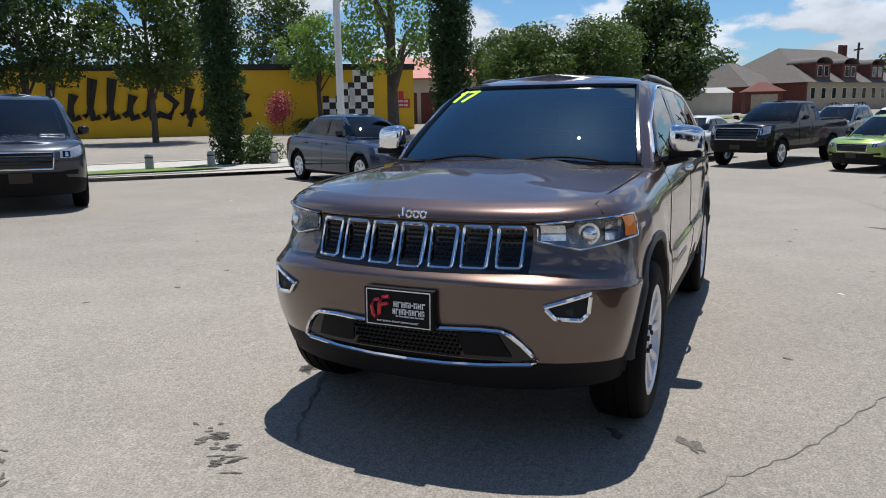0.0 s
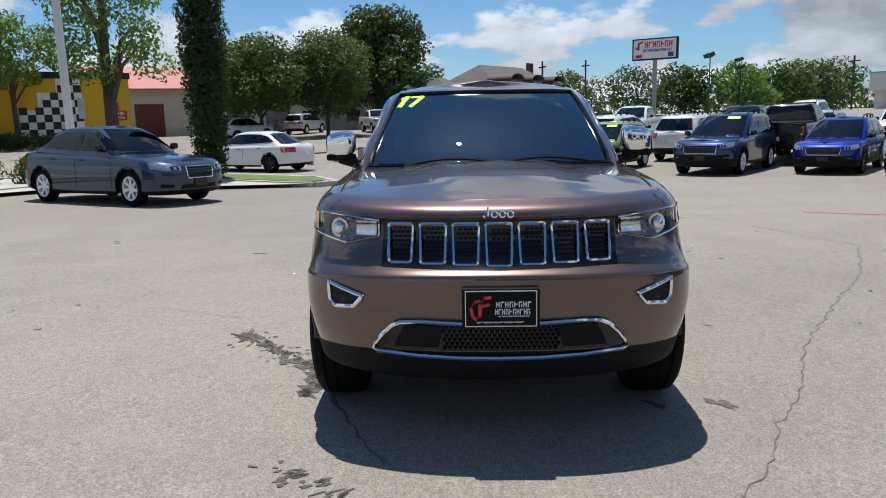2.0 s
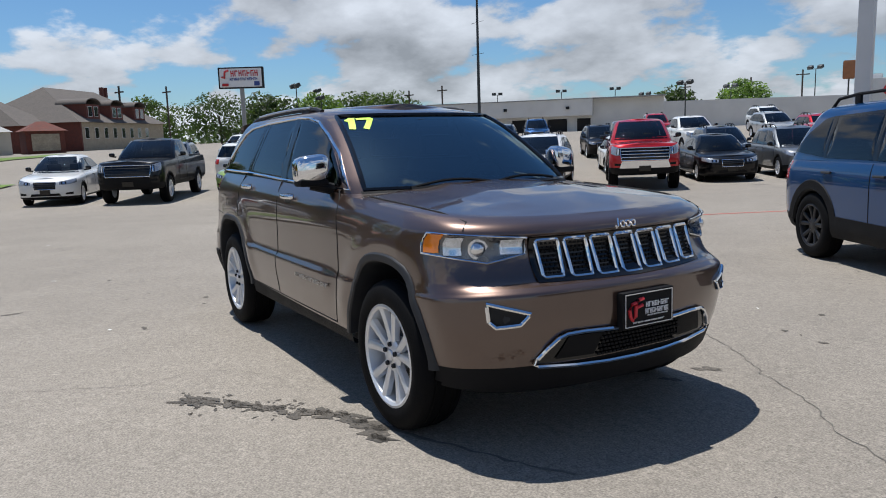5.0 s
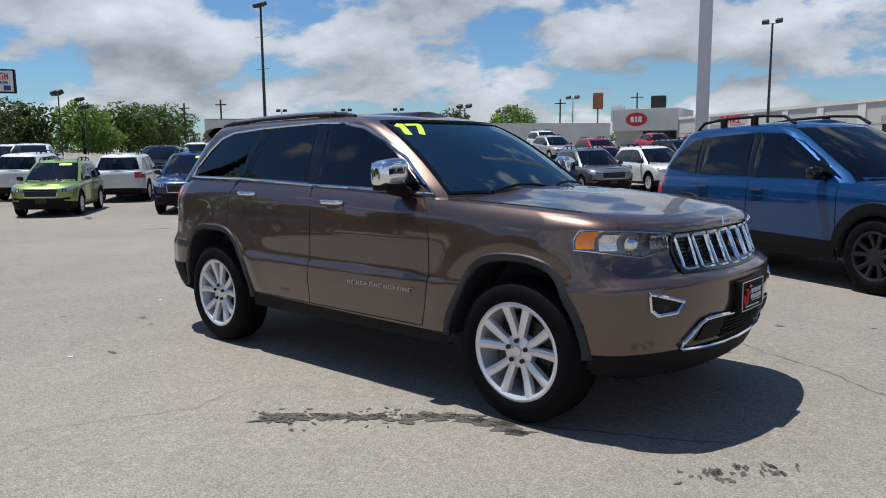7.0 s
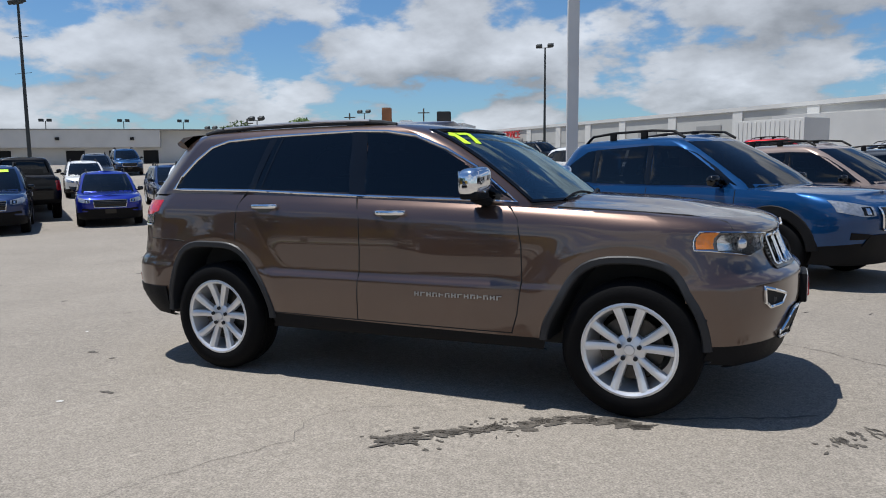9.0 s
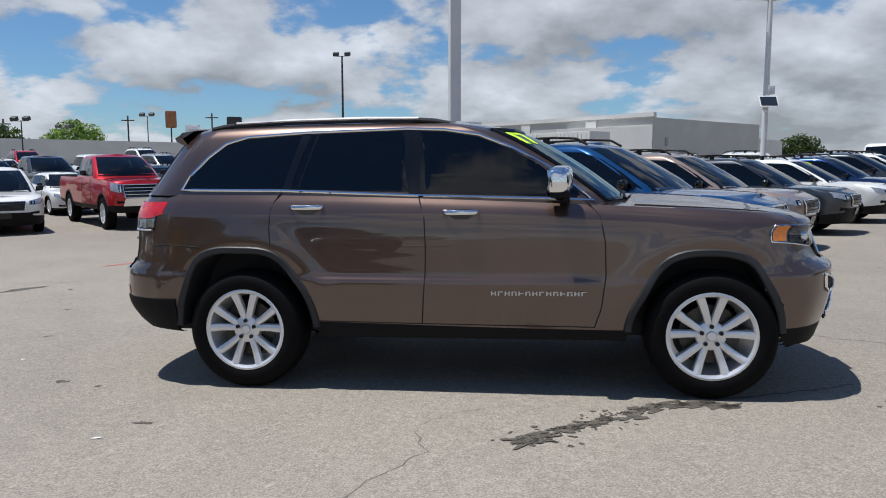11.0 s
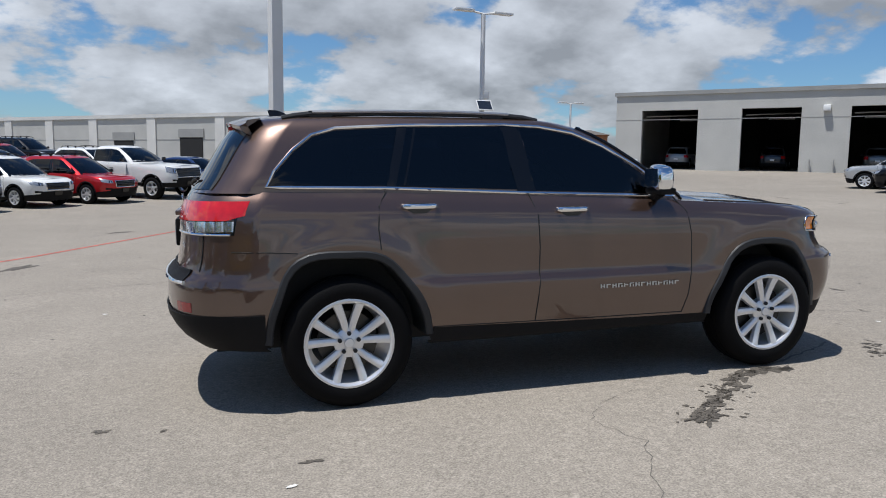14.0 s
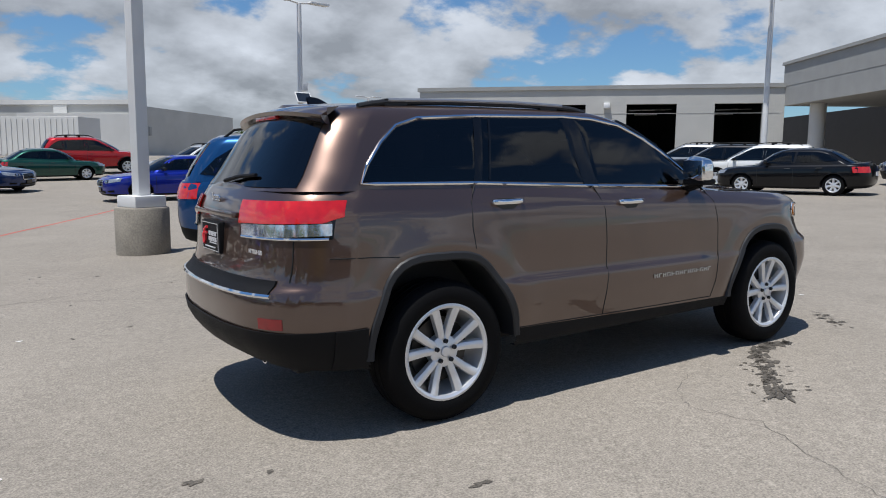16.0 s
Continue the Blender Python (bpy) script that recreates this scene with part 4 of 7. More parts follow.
def rear_end(car, low, top):
    for s in (-1, 1):
        lamp = part("tail_lamp", end_panel(bmesh.new(), low, s * .44, s * .970, 1.035, 1.22, False, .004, nq=18, nz=4, taper=-.006), M_GLOSS_BLACK, car, "red tail lamp with clear lower band")
        part("red_lens", end_panel(bmesh.new(), low, s * .44, s * .984, lambda q: 1.108 + .02 * (abs(q) - .6) + .9 * max(0, abs(q) - .955), 1.222, False, .016, .012, nq=18, nz=4), M_LAMP_RED, lamp, "red lens")
        part("clear_lens", end_panel(bmesh.new(), low, s * .47, s * .968, lambda q: 1.042 + .012 * max(0, abs(q) - .7) / .27, lambda q: 1.104 + .02 * (abs(q) - .6), False, .013, .01, nq=18, nz=3), M_LAMP_CLEAR, lamp, "clear reversing lens")
        part("lamp_strip", tube(bmesh.new(), [low.ends(s * (.47 + .495 * i / 16), 1.038, False, .010) for i in range(17)], .007, 6), M_CHROME, lamp)
        part("bumper_reflector", end_panel(bmesh.new(), low, s * .74, s * .87, .60, .655, False, .006, .005, nq=5, nz=2), M_REFLECTOR, car, "red bumper reflector")
        bm = bmesh.new()
        lathe(bm, [(.042, 0), (.048, 0), (.05, .12), (.05, .2), (.042, .2)], 24, closed=True)
        part("exhaust_tip", bm, M_CHROME, car, m=pose(-2.33, s * .52, .425, 0, 0, -90))
    # bumper step with bright strip
    part("bumper_step", end_panel(bmesh.new(), low, -.80, .80, .775, .835, False, .012, .01, nq=18, nz=3), M_TRIM, car, "black bumper step")
    part("bumper_strip", tube(bmesh.new(), [low.ends(-.82 + 1.64 * i / 20, .765, False, .012) for i in range(21)], .012, 6), M_CHROME, car)
    part("rear_valance", end_panel(bmesh.new(), low, -.997, .997, .375, .585, False, .014, .01, nq=44, nz=4), M_TRIM, car, "black plastic rear valance")
    for s in (-1, 1):
        part("valance_end", side_panel(bmesh.new(), low.side, [(-2.10, .375), (-2.10, .585), (-1.93, .585), (-1.93, .375)], .013, s, 4, 4, .01), M_TRIM, car)
        pts = [low.ends(s * .86, 1.03 - .20 * i / 6, False, .001) for i in range(7)]
        part("tailgate_line", tube(bmesh.new(), pts, .004, 5), M_GAP, car)
    plate = part("rear_plate", boxes((-2.428, -2.38, -.165, .165, .92, 1.09), bevel=.008), M_TRIM, car, "black dealer plate at the rear")
    dealer_plate(plate, pose(-2.429, 0, 1.005, 0, 0, -90))
    part("tailgate_handle", boxes((-2.415, -2.37, -.36, .36, 1.125, 1.155), bevel=.01), M_BROWN, car)
    emblem("tailgate_emblem", car, Matrix.Translation(low.ends(0, 1.20, False, .006)) @ pose(0, 0, 0, 12, 0, -90), "chrome tailgate emblem")
    badge("trim_badge", car, 7, .15, .022, Matrix.Translation(low.ends(-.62, .955, False, .004)) @ pose(0, 0, 0, 0, 0, -84), M_LAMP_WHITE, "bright trim badge")
    # roof spoiler over the rear window
    grid = []
    for i in range(17):
        f = -1 + 2 * i / 16
        y = .64 * f
        e = .07 * abs(f) ** 3
        grid.append([Vector((-1.90, y * .93, 1.727 - .03 * f * f)), Vector((-2.0 + e * .3, y * .97, 1.72 - .035 * f * f)), Vector((-2.06 + e, y, 1.705 - .04 * f * f)), Vector((-2.095 + e, y, 1.692 - .045 * f * f)),
                     Vector((-2.085 + e, y, 1.67 - .045 * f * f)), Vector((-2.03 + e * .6, y * .97, 1.655 - .05 * f * f)), Vector((-1.95, y * .93, 1.645 - .05 * f * f))])
    caps = [[sum(row, Vector()) / len(row)] * len(row) for row in (grid[0], grid[-1])]
    sp = part("roof_spoiler", sheet(bmesh.new(), caps[:1] + grid + caps[1:]), M_BROWN, car, "brown roof spoiler")
    part("high_brake_lamp", boxes((-2.085, -2.05, -.16, .16, 1.648, 1.668), bevel=.004), M_LAMP_RED, sp, "red high brake lamp")
    part("rear_wiper", tube(bmesh.new(), [top.ends(.02, 1.31, False, .03), top.ends(-.2, 1.335, False, .03), top.ends(-.45, 1.345, False, .025)], .011, 6), M_TRIM, car)


hero()


# ---- other vehicles ----
SEDAN_LOW = [((.20, .20, .20, .24), 2.18, -2.22, .80), ((.22, .22, .22, .28), 2.27, -2.30, .86), ((.29, .27, .27, .33), 2.33, -2.36, .895), ((.48, .48, .48, .52), 2.36, -2.40, .91),
             ((.60, .62, .64, .66), 2.36, -2.40, .91), ((.70, .74, .78, .80), 2.33, -2.38, .90), ((.76, .84, .88, .92), 2.26, -2.34, .885), ((.79, .90, .95, 1.0), 2.16, -2.26, .83)]
SEDAN_TOP = [((.80, .90, .95, .98), 1.18, -1.98, .80), ((.98, 1.0, 1.04, 1.05), 1.04, -1.84, .76), ((1.15, 1.16, 1.19, 1.18), .82, -1.60, .69), ((1.30, 1.31, 1.33, 1.31), .58, -1.36, .62),
             ((1.39, 1.40, 1.41, 1.38), .36, -1.15, .55), ((1.425, 1.435, 1.44, 1.41), .16, -.98, .47)]
PICKUP_LOW = [((.45, .48, .48, .55), 2.75, -3.0, .85), ((.48, .50, .50, .58), 2.85, -3.06, .95), ((.65, .62, .62, .68), 2.92, -3.1, .99), ((.85, .80, .80, .85), 2.93, -3.1, 1.0),
              ((1.0, .98, .98, 1.0), 2.90, -3.1, .995), ((1.15, 1.18, 1.18, 1.18), 2.86, -3.08, .985), ((1.25, 1.30, 1.32, 1.32), 2.78, -3.06, .95)]
PICKUP_TOP = [((1.22, 1.30, 1.32, 1.32), 1.25, -1.05, .93), ((1.5, 1.5, 1.5, 1.5), .98, -1.03, .86), ((1.72, 1.72, 1.72, 1.72), .62, -1.0, .78), ((1.86, 1.87, 1.87, 1.86), .3, -.95, .71),
              ((1.91, 1.92, 1.92, 1.91), .08, -.88, .62)]
CROSS_LOW = [((.24, .25, .25, .30), 2.12, -2.16, .80), ((.26, .27, .27, .34), 2.22, -2.26, .87), ((.48, .38, .38, .50), 2.29, -2.31, .905), ((.60, .52, .52, .62), 2.32, -2.33, .91),
             ((.74, .70, .70, .75), 2.33, -2.33, .912), ((.84, .84, .86, .88), 2.30, -2.32, .912), ((.91, .95, .98, 1.0), 2.22, -2.30, .90), ((.955, 1.035, 1.065, 1.08), 2.10, -2.26, .872)]
CROSS_TOP = [((.995, 1.035, 1.065, 1.075), 1.24, -2.23, .86), ((1.13, 1.145, 1.17, 1.18), 1.07, -2.18, .835), ((1.29, 1.30, 1.32, 1.32), .81, -2.11, .79), ((1.44, 1.45, 1.46, 1.45), .55, -2.02, .74),
             ((1.56, 1.57, 1.575, 1.56), .31, -1.94, .69), ((1.63, 1.64, 1.64, 1.615), .13, -1.88, .63), ((1.66, 1.67, 1.67, 1.64), -.03, -1.81, .55)]
CROSS_NOSE = [(0, 0), (.3, .012), (.6, .055), (.8, .13), (.9, .21), (.96, .31), (1, .46)]
CAR_NOSE = [(0, 0), (.3, .015), (.6, .07), (.8, .17), (.9, .28), (.96, .4), (1, .55)]
TRUCK_NOSE = [(0, 0), (.4, .01), (.7, .04), (.85, .10), (.93, .18), (1, .40)]
TRUCK_TAIL = [(0, 0), (.5, .0), (.85, .01), (.95, .03), (1, .10)]
KINDS = {
    # low, stations, top, top stations, nose, tail, glass nose, glass tail, wheels (front, rear, y, r, width, rim), windows, cladding level, lamps (q, z), grille, tail lamps
    "suv": dict(low=CROSS_LOW, st=(2.1, .9, -.9, -2.2), top=CROSS_TOP, tst=(1.0, .2, -.9, -2.0), nose=CROSS_NOSE, tail=SUV_TAIL, gn=SUV_GLASS_NOSE, gt=SUV_GLASS_TAIL,
                wheels=(1.37, -1.37, .80, .36, .23, .235), arch=.43,
                wins=[[(-1.90, 1.17), (-1.70, 1.37), (-1.45, 1.52), (-1.30, 1.54), (-1.25, 1.105)], [(-1.18, 1.10), (-1.20, 1.545), (-.42, 1.57), (-.36, 1.085)],
                      [(-.28, 1.08), (-.33, 1.57), (.02, 1.55), (.30, 1.455), (.62, 1.27), (.90, 1.075)]],
                ws=(1.06, 1.605), rw=(1.15, 1.56), lamp=(.60, .945, .765, .875), grille=(.48, .62, .85), tl=(.66, .985, .86, 1.06), mirror=(.70, .965, 1.13), plate=.50,
                rail=(-1.62, .02, .555, 1.675)),
    "sedan": dict(low=SEDAN_LOW, st=(2.2, .9, -.9, -2.2), top=SEDAN_TOP, tst=(1.0, .2, -.7, -1.6), nose=CAR_NOSE, tail=CAR_NOSE, gn=SUV_GLASS_NOSE, gt=SUV_GLASS_TAIL,
                  wheels=(1.38, -1.38, .78, .325, .21, .215), arch=.375,
                  wins=[[(-1.52, 1.08), (-1.20, 1.27), (-.85, 1.35), (-.27, 1.365), (-.24, 1.01)], [(-.17, 1.005), (-.19, 1.36), (.26, 1.335), (.58, 1.20), (.87, 1.0)]],
                  ws=(.96, 1.40), rw=(1.02, 1.37), lamp=(.47, .955, .635, .735), grille=(.34, .50, .71), tl=(.62, .985, .72, .90), mirror=(.62, .92, 1.05), plate=.42, rail=False),
    "pickup": dict(low=PICKUP_LOW, st=(2.7, 1.0, -1.0, -3.0), top=PICKUP_TOP, tst=(1.0, .3, -.4, -1.0), nose=TRUCK_NOSE, tail=TRUCK_TAIL, gn=SUV_GLASS_NOSE, gt=TRUCK_TAIL,
                   wheels=(1.95, -1.78, .86, .42, .28, .26), arch=.50,
                   wins=[[(-.93, 1.38), (-.90, 1.80), (-.2, 1.83), (-.16, 1.36)], [(-.08, 1.36), (-.12, 1.83), (.2, 1.80), (.55, 1.58), (.78, 1.36)]],
                   ws=(1.38, 1.88), rw=(1.42, 1.82), lamp=(.68, .96, .98, 1.18), grille=(.66, .84, 1.17), tl=(.86, .995, .95, 1.25), mirror=(.72, 1.13, 1.45), plate=.62, rail=False),
}
M_BARE = material("bare_paint", (0.5, 0.5, 0.5), 0.3, 0.3, coat=1.0)
TEMPLATES = {}
PAINTED = {"body", "roof"}


def build_vehicle(kind, style, nm):
    k = KINDS[kind]
    car = empty(nm)
    low = Shell(k["low"], k["st"], k["nose"], k["tail"])
    top = Shell(k["top"], k["tst"], k["gn"], k["gt"])
    wx, wr, wy, rad, wid, rim = k["wheels"]
    nl, nt = len(k["low"]) - 1, len(k["top"]) - 1
    arch = k["arch"]

    def cut(c, n):
        if abs(c.y) > .5:
            for x in (wx, wr):
                if math.hypot(c.x - x, c.z - rad) < arch:
                    return False
        return True
    qs = (0, .2, .4, .55, .7, .8, .88, .94)
    part("body", low.skin(bmesh.new(), 2, nl, .5, 72, qs, crown=lambda x, y, f: .04 * (1 - f * f), keep=cut), M_BARE, car)
    part("lower_cladding", low.skin(bmesh.new(), 0, 2, .5, 60, qs, keep=cut), M_TRIM, car)

    def openings(face):
        c, n = face.calc_center_median(), face.normal
        j = top.level(c.x, c.z)
        q = abs(c.y) / max(.1, top.width(j, c.x))
        if abs(n.y) > .55 and q > .88 and any(all(inside(p, v.co.x, v.co.z) for v in face.verts) for p in k["wins"]):
            return False
        if n.x > .2 and q < .9 and k["ws"][0] < c.z < k["ws"][1] and c.x > -.2:
            return False
        if n.x < -.2 and q < .85 and k["rw"][0] < c.z < k["rw"][1] and c.x < -.5:
            return False
        return True
    bm = bmesh.new()
    top.skin(bm, 0, nt, .34, 50, qs, crown=lambda x, y, f: .03 * (1 - f * f))
    bm.normal_update()
    bmesh.ops.delete(bm, geom=[f for f in bm.faces if not openings(f)], context="FACES")
    part("roof", bm, M_BARE, car)
    zt = k["top"][0][0][1]
    part("cabin", boxes((wr + .2 if kind != "pickup" else -.9, .8, -.62, .62, .45, zt + .02)), M_CABIN, car, smooth=False)
    for y in (-.36, .36):
        part("seat", boxes((-.35, -.2, y - .22, y + .22, zt - .1, zt + .26), (-.36, -.27, y - .11, y + .11, zt + .27, zt + .38), bevel=.03), M_SEAT, car)
    part("underbody", boxes((wr - .5, wx + .4, -.6, .6, .26 if kind != "pickup" else .48, zt - .1)), M_CABIN, car, smooth=False)
    for s in (-1, 1):
        for poly in k["wins"]:
            part("side_window", side_panel(bmesh.new(), top.side, poly, .009, s, 10, 4), M_GLASS_CAR, car)
        for a, b in zip(k["wins"], k["wins"][1:]):
            part("pillar_trim", side_panel(bmesh.new(), top.side, [a[-1], a[-2], b[1], b[0]], .010, s, 3, 4), M_GLOSS_BLACK, car)
        q0, q1, z0, z1 = k["lamp"]
        dq = q1 - q0
        lamp = part("headlamp", end_panel(bmesh.new(), low, s * q0, s * q1, lambda q: z0 + .045 * (abs(q) - q0) / dq - .025 * math.sin(math.pi * (abs(q) - q0) / dq), lambda q: z1 - .02 + .075 * (abs(q) - q0) / dq, True, .010, .01, nq=10, nz=3), M_LAMP_CAR, car)
        part("lamp_bezel", end_panel(bmesh.new(), low, s * (q0 + .12 * dq), s * (q0 + dq * .45), z0 + .008, z1 - .018, True, .016, .004, nq=4, nz=2), M_GLOSS_BLACK, lamp)
        part("lamp_lens", end_panel(bmesh.new(), low, s * (q0 + .22 * dq), s * (q0 + dq * .36), z0 + .018, z1 - .03, True, .020, .004, nq=3, nz=2), M_LAMP_CLEAR, lamp)
        zf = k["low"][2][0][0]
        part("fog_pocket", end_panel(bmesh.new(), low, s * .64, s * .86, zf + .05, lambda q: zf + .10 + .09 * (abs(q) - .64), True, .009, .008, nq=5, nz=2), M_TRIM, car)
        t0, t1, z0, z1 = k["tl"]
        part("tail_lamp", end_panel(bmesh.new(), low, s * t0, s * t1, z0, z1, False, .010, .01, nq=6, nz=2), M_LAMP_RED, car)
        mx, my, mz = k["mirror"]
        bm = bmesh.new()
        bmesh.ops.create_icosphere(bm, subdivisions=2, radius=1)
        for v in bm.verts:
            p = Vector([math.copysign(abs(c) ** .6, c) for c in v.co])
            v.co = Vector((mx + .06 * p.x, s * (my + .09 * p.y), mz + .065 * p.z))
        tube(bm, [(mx + .03, s * (my - .14), mz - .06), (mx, s * my, mz - .05)], .025, 6)
        part("door_mirror", bm, M_GLOSS_BLACK, car)
        # door lines and handles
        ends = [k["wins"][-1][0][0] - .04, k["wins"][-1][-1][0] + .02]
        for x in ends:
            zs = low.z(2.3, x), low.z(nl - .1, x)
            part("shut_line", tube(bmesh.new(), [low.side(x, zs[0] + (zs[1] - zs[0]) * i / 8, 0, s) for i in range(9)], .006, 4), M_GAP, car)
        for x in (ends[0] + .17, ends[0] - .75):
            z = low.z(nl - 1.3, x)
            part("door_handle", tube(bmesh.new(), [low.side(x - .09 + .18 * i / 4, z, .02, s) for i in range(5)], .014, 6), M_GREY_TRIM, car)
        if k["rail"]:
            x0, x1, ry, rz = k["rail"]
            rail = part("roof_rail", tube(bmesh.new(), [(x0, s * ry, rz - .04), (x0 + .13, s * ry, rz + .055), (x0 + .5, s * ry, rz + .085), (x1 - .5, s * ry, rz + .09), (x1 - .16, s * ry, rz + .065), (x1, s * ry, rz - .02)], .018, 6), M_TRIM, car)
            for f in (.3, .62):
                fx = x0 + (x1 - x0) * f
                part("rail_foot", boxes((fx - .05, fx + .05, s * ry - .016, s * ry + .016, rz - .03, rz + .08), bevel=.008), M_TRIM, rail)
        wide = 2.4 if style == "dark" and kind == "suv" else .3 if kind == "sedan" else 1.0
        if wide > 1:
            part("sill_cladding", side_panel(bmesh.new(), low.side, [(-.98, .27), (-.98, .50), (.93, .46), (.93, .27)], .010, s, 8, 4, .01), M_TRIM, car)
        for x in (wx, wr):
            grid = []
            for i in range(19):
                a = math.pi * (.03 + .94 * i / 18)
                row = []
                for dr, o in ((-.03, -.25), (-.02, -.01), (-.01, .012), (.028, .010), (.035, -.01)):
                    px, pz = x + (arch + dr * wide) * math.cos(a), rad + (arch + dr * wide) * math.sin(a)
                    row.append(Vector((px, low.side(px, max(pz, low.z(2, px)), 0, s).y + s * o, pz)))
                grid.append(row)
            part("wheel_arch", sheet(bmesh.new(), grid), M_TRIM, car)
    part("windscreen", end_panel(bmesh.new(), top, -.89, .89, k["ws"][0] - .02, k["ws"][1], True, .006, nq=10, nz=4), M_GLASS_CAR, car)
    part("rear_window", end_panel(bmesh.new(), top, -.84, .84, k["rw"][0] - .01, k["rw"][1], False, .006, nq=8, nz=3), M_GLASS_CAR, car)
    gq, g0, g1 = k["grille"]
    grille = part("grille", end_panel(bmesh.new(), low, -gq, gq, g0, g1, True, .012, .01, nq=10, nz=3, taper=-.08), M_GLOSS_BLACK, car)
    loop = [(-gq, g0), (gq, g0), (gq * 1.08, g1), (-gq * 1.08, g1)]
    part("grille_frame", tube(bmesh.new(), end_loop(low, loop, True, .02, 8), .012, 6, True), M_CHROME, grille)
    for i in range(3):
        z = g0 + (g1 - g0) * (i + 1) / 4
        part("grille_bar", tube(bmesh.new(), [low.ends(-gq + 2 * gq * f / 8, z, True, .02) for f in range(9)], .009, 5), M_CHROME if style == "chrome" else M_GREY_TRIM, grille)
    zb = k["low"][2][0][0]
    bq = .5 if kind == "sedan" else .72
    part("front_bumper", end_panel(bmesh.new(), low, -bq, bq, zb - (.02 if kind != "sedan" else -.02), zb + (.09 if kind != "pickup" else .17), True, .012, .02, nq=12, nz=2, taper=.1), M_CHROME if style == "chrome" else M_TRIM, car)
    part("plate", end_panel(bmesh.new(), low, -.17, .17, k["plate"] - .07, k["plate"] + .07, True, .03, .02, nq=2, nz=1), M_GLOSS_BLACK, car)
    part("rear_plate", end_panel(bmesh.new(), low, -.17, .17, k["plate"] + .18, k["plate"] + .31, False, .02, .01, nq=2, nz=1), M_PLATE_WHITE, car)
    if kind == "pickup":
        part("bed_cover", boxes((-2.95, -1.12, -.84, .84, 1.30, 1.37), bevel=.02), M_TRIM, car)
    add_wheels(car, wx, wr, wy, rad, wid, rim, "dark" if style == "dark" else ("five" if kind == "pickup" else "seven"), M_DARK_ALLOY if style == "dark" else M_ALLOY, detail=False)
    return car


def vehicle(kind, x, y, heading, color, label, nm, style="", size=(1, 1, 1), mark=False, group="", metal=.35):
    """A parked vehicle; color is (name, rgb); mark puts a bright price strip on its windscreen."""
    key = (kind, style, nm)
    m = on_ground(x, y, heading) @ Matrix.Diagonal((*size, 1))
    if key not in TEMPLATES:
        TEMPLATES[key] = build_vehicle(kind, style, nm)
        car = TEMPLATES[key]
        car.matrix_basis = m
    else:
        src = TEMPLATES[key]
        car = copy_thing(src, Matrix.Identity(4))
        car.matrix_basis = m
        for c in list(car.children):
            if c.name.startswith("price_mark"):
                bpy.data.objects.remove(c)
    pm = paint(color[0], color[1], metal)
    for c in car.children:
        if c.name.split(".")[0] in PAINTED:
            c.material_slots[0].link = "OBJECT"
            c.material_slots[0].material = pm
    if mark:
        k = KINDS[kind]
        top = Shell(k["top"], k["tst"], k["gn"], k["gt"])
        part("price_mark", end_panel(bmesh.new(), top, .15, .66, k["ws"][1] - .085, k["ws"][1] - .02, True, .014, nq=4, nz=1), M_YELLOW_MARK, car, "yellow-green price strip")
    tagged(car, label, "truck" if kind == "pickup" else "car", group)
    return car


WHITE, BLACK, RED = ("white", (.72, .72, .70)), ("black", (.006, .006, .007)), ("red", (.42, .012, .016))
BLUE, NAVY, SILVER = ("blue", (.005, .046, .145)), ("navy", (.012, .03, .10)), ("silver", (.42, .43, .44))
GREY, SLATE, LIME = ("grey", (.16, .17, .18)), ("slate_blue", (.030, .043, .080)), ("lime_green", (.24, .34, .09))
BRONZE, ROYAL, FOREST, CHAR = ("bronze", (.27, .21, .18)), ("royal_blue", (.008, .02, .26)), ("forest_green", (.008, .055, .04)), ("charcoal", (.038, .043, .052))
FRONT_ROW, BAY_ROW, FAR_ROW, SIDE_ROW = "cars in the angled front row", "cars in the row beside the brown car", "cars in the rows at the back of the lot", "cars in the row before the service bays"

vehicle("sedan", -10.9, -7.92, 62, SLATE, "slate-blue saloon parked beside the planted island", "saloon", size=(1.08, 1.05, 1.14))
vehicle("suv", 1.26, 5.67, -29, BLUE, "bright blue crossover with black arch cladding and black wheels", "crossover", "dark", (1.05, 1.03, 1.06), group=BAY_ROW)
vehicle("suv", -4.45, -11.5, 53, CHAR, "dark grey family crossover with chrome-framed grille", "crossover", "", (1.09, 1.10, 1.18))
vehicle("suv", -19.4, 4.6, -35, LIME, "pale green boxy small car with price strip", "boxy_car", "", (.86, .93, .92), True, FRONT_ROW)
vehicle("suv", -17.3, 7.8, -37, NAVY, "deep blue crossover with bright grille frame and price strip", "crossover", "", (1.02, 1.0, 1.03), True, FRONT_ROW, .5)
vehicle("suv", -16.4, 10.75, -38, ROYAL, "royal blue small crossover", "crossover", "dark", (.92, .94, .90), group=FRONT_ROW)
vehicle("suv", -14.65, 12.65, -46, WHITE, "white crossover with black grille", "crossover", "", (1.04, 1.03, 1.01), group=FRONT_ROW, metal=.05)
vehicle("pickup", -12.4, 14.9, -42, RED, "red lifted pickup truck with chrome bumper", "pickup_truck", "chrome", (1.0, 1.0, 1.06), group=FRONT_ROW)
vehicle("sedan", -12.0, 18.0, -37, BLACK, "black saloon in the front row", "saloon", "", (.98, 1, 1), group=FRONT_ROW)
vehicle("suv", -10.5, 20.0, -37, GREY, "grey crossover in the front row", "crossover", "", (.92, .94, .95), group=FRONT_ROW, metal=.6)
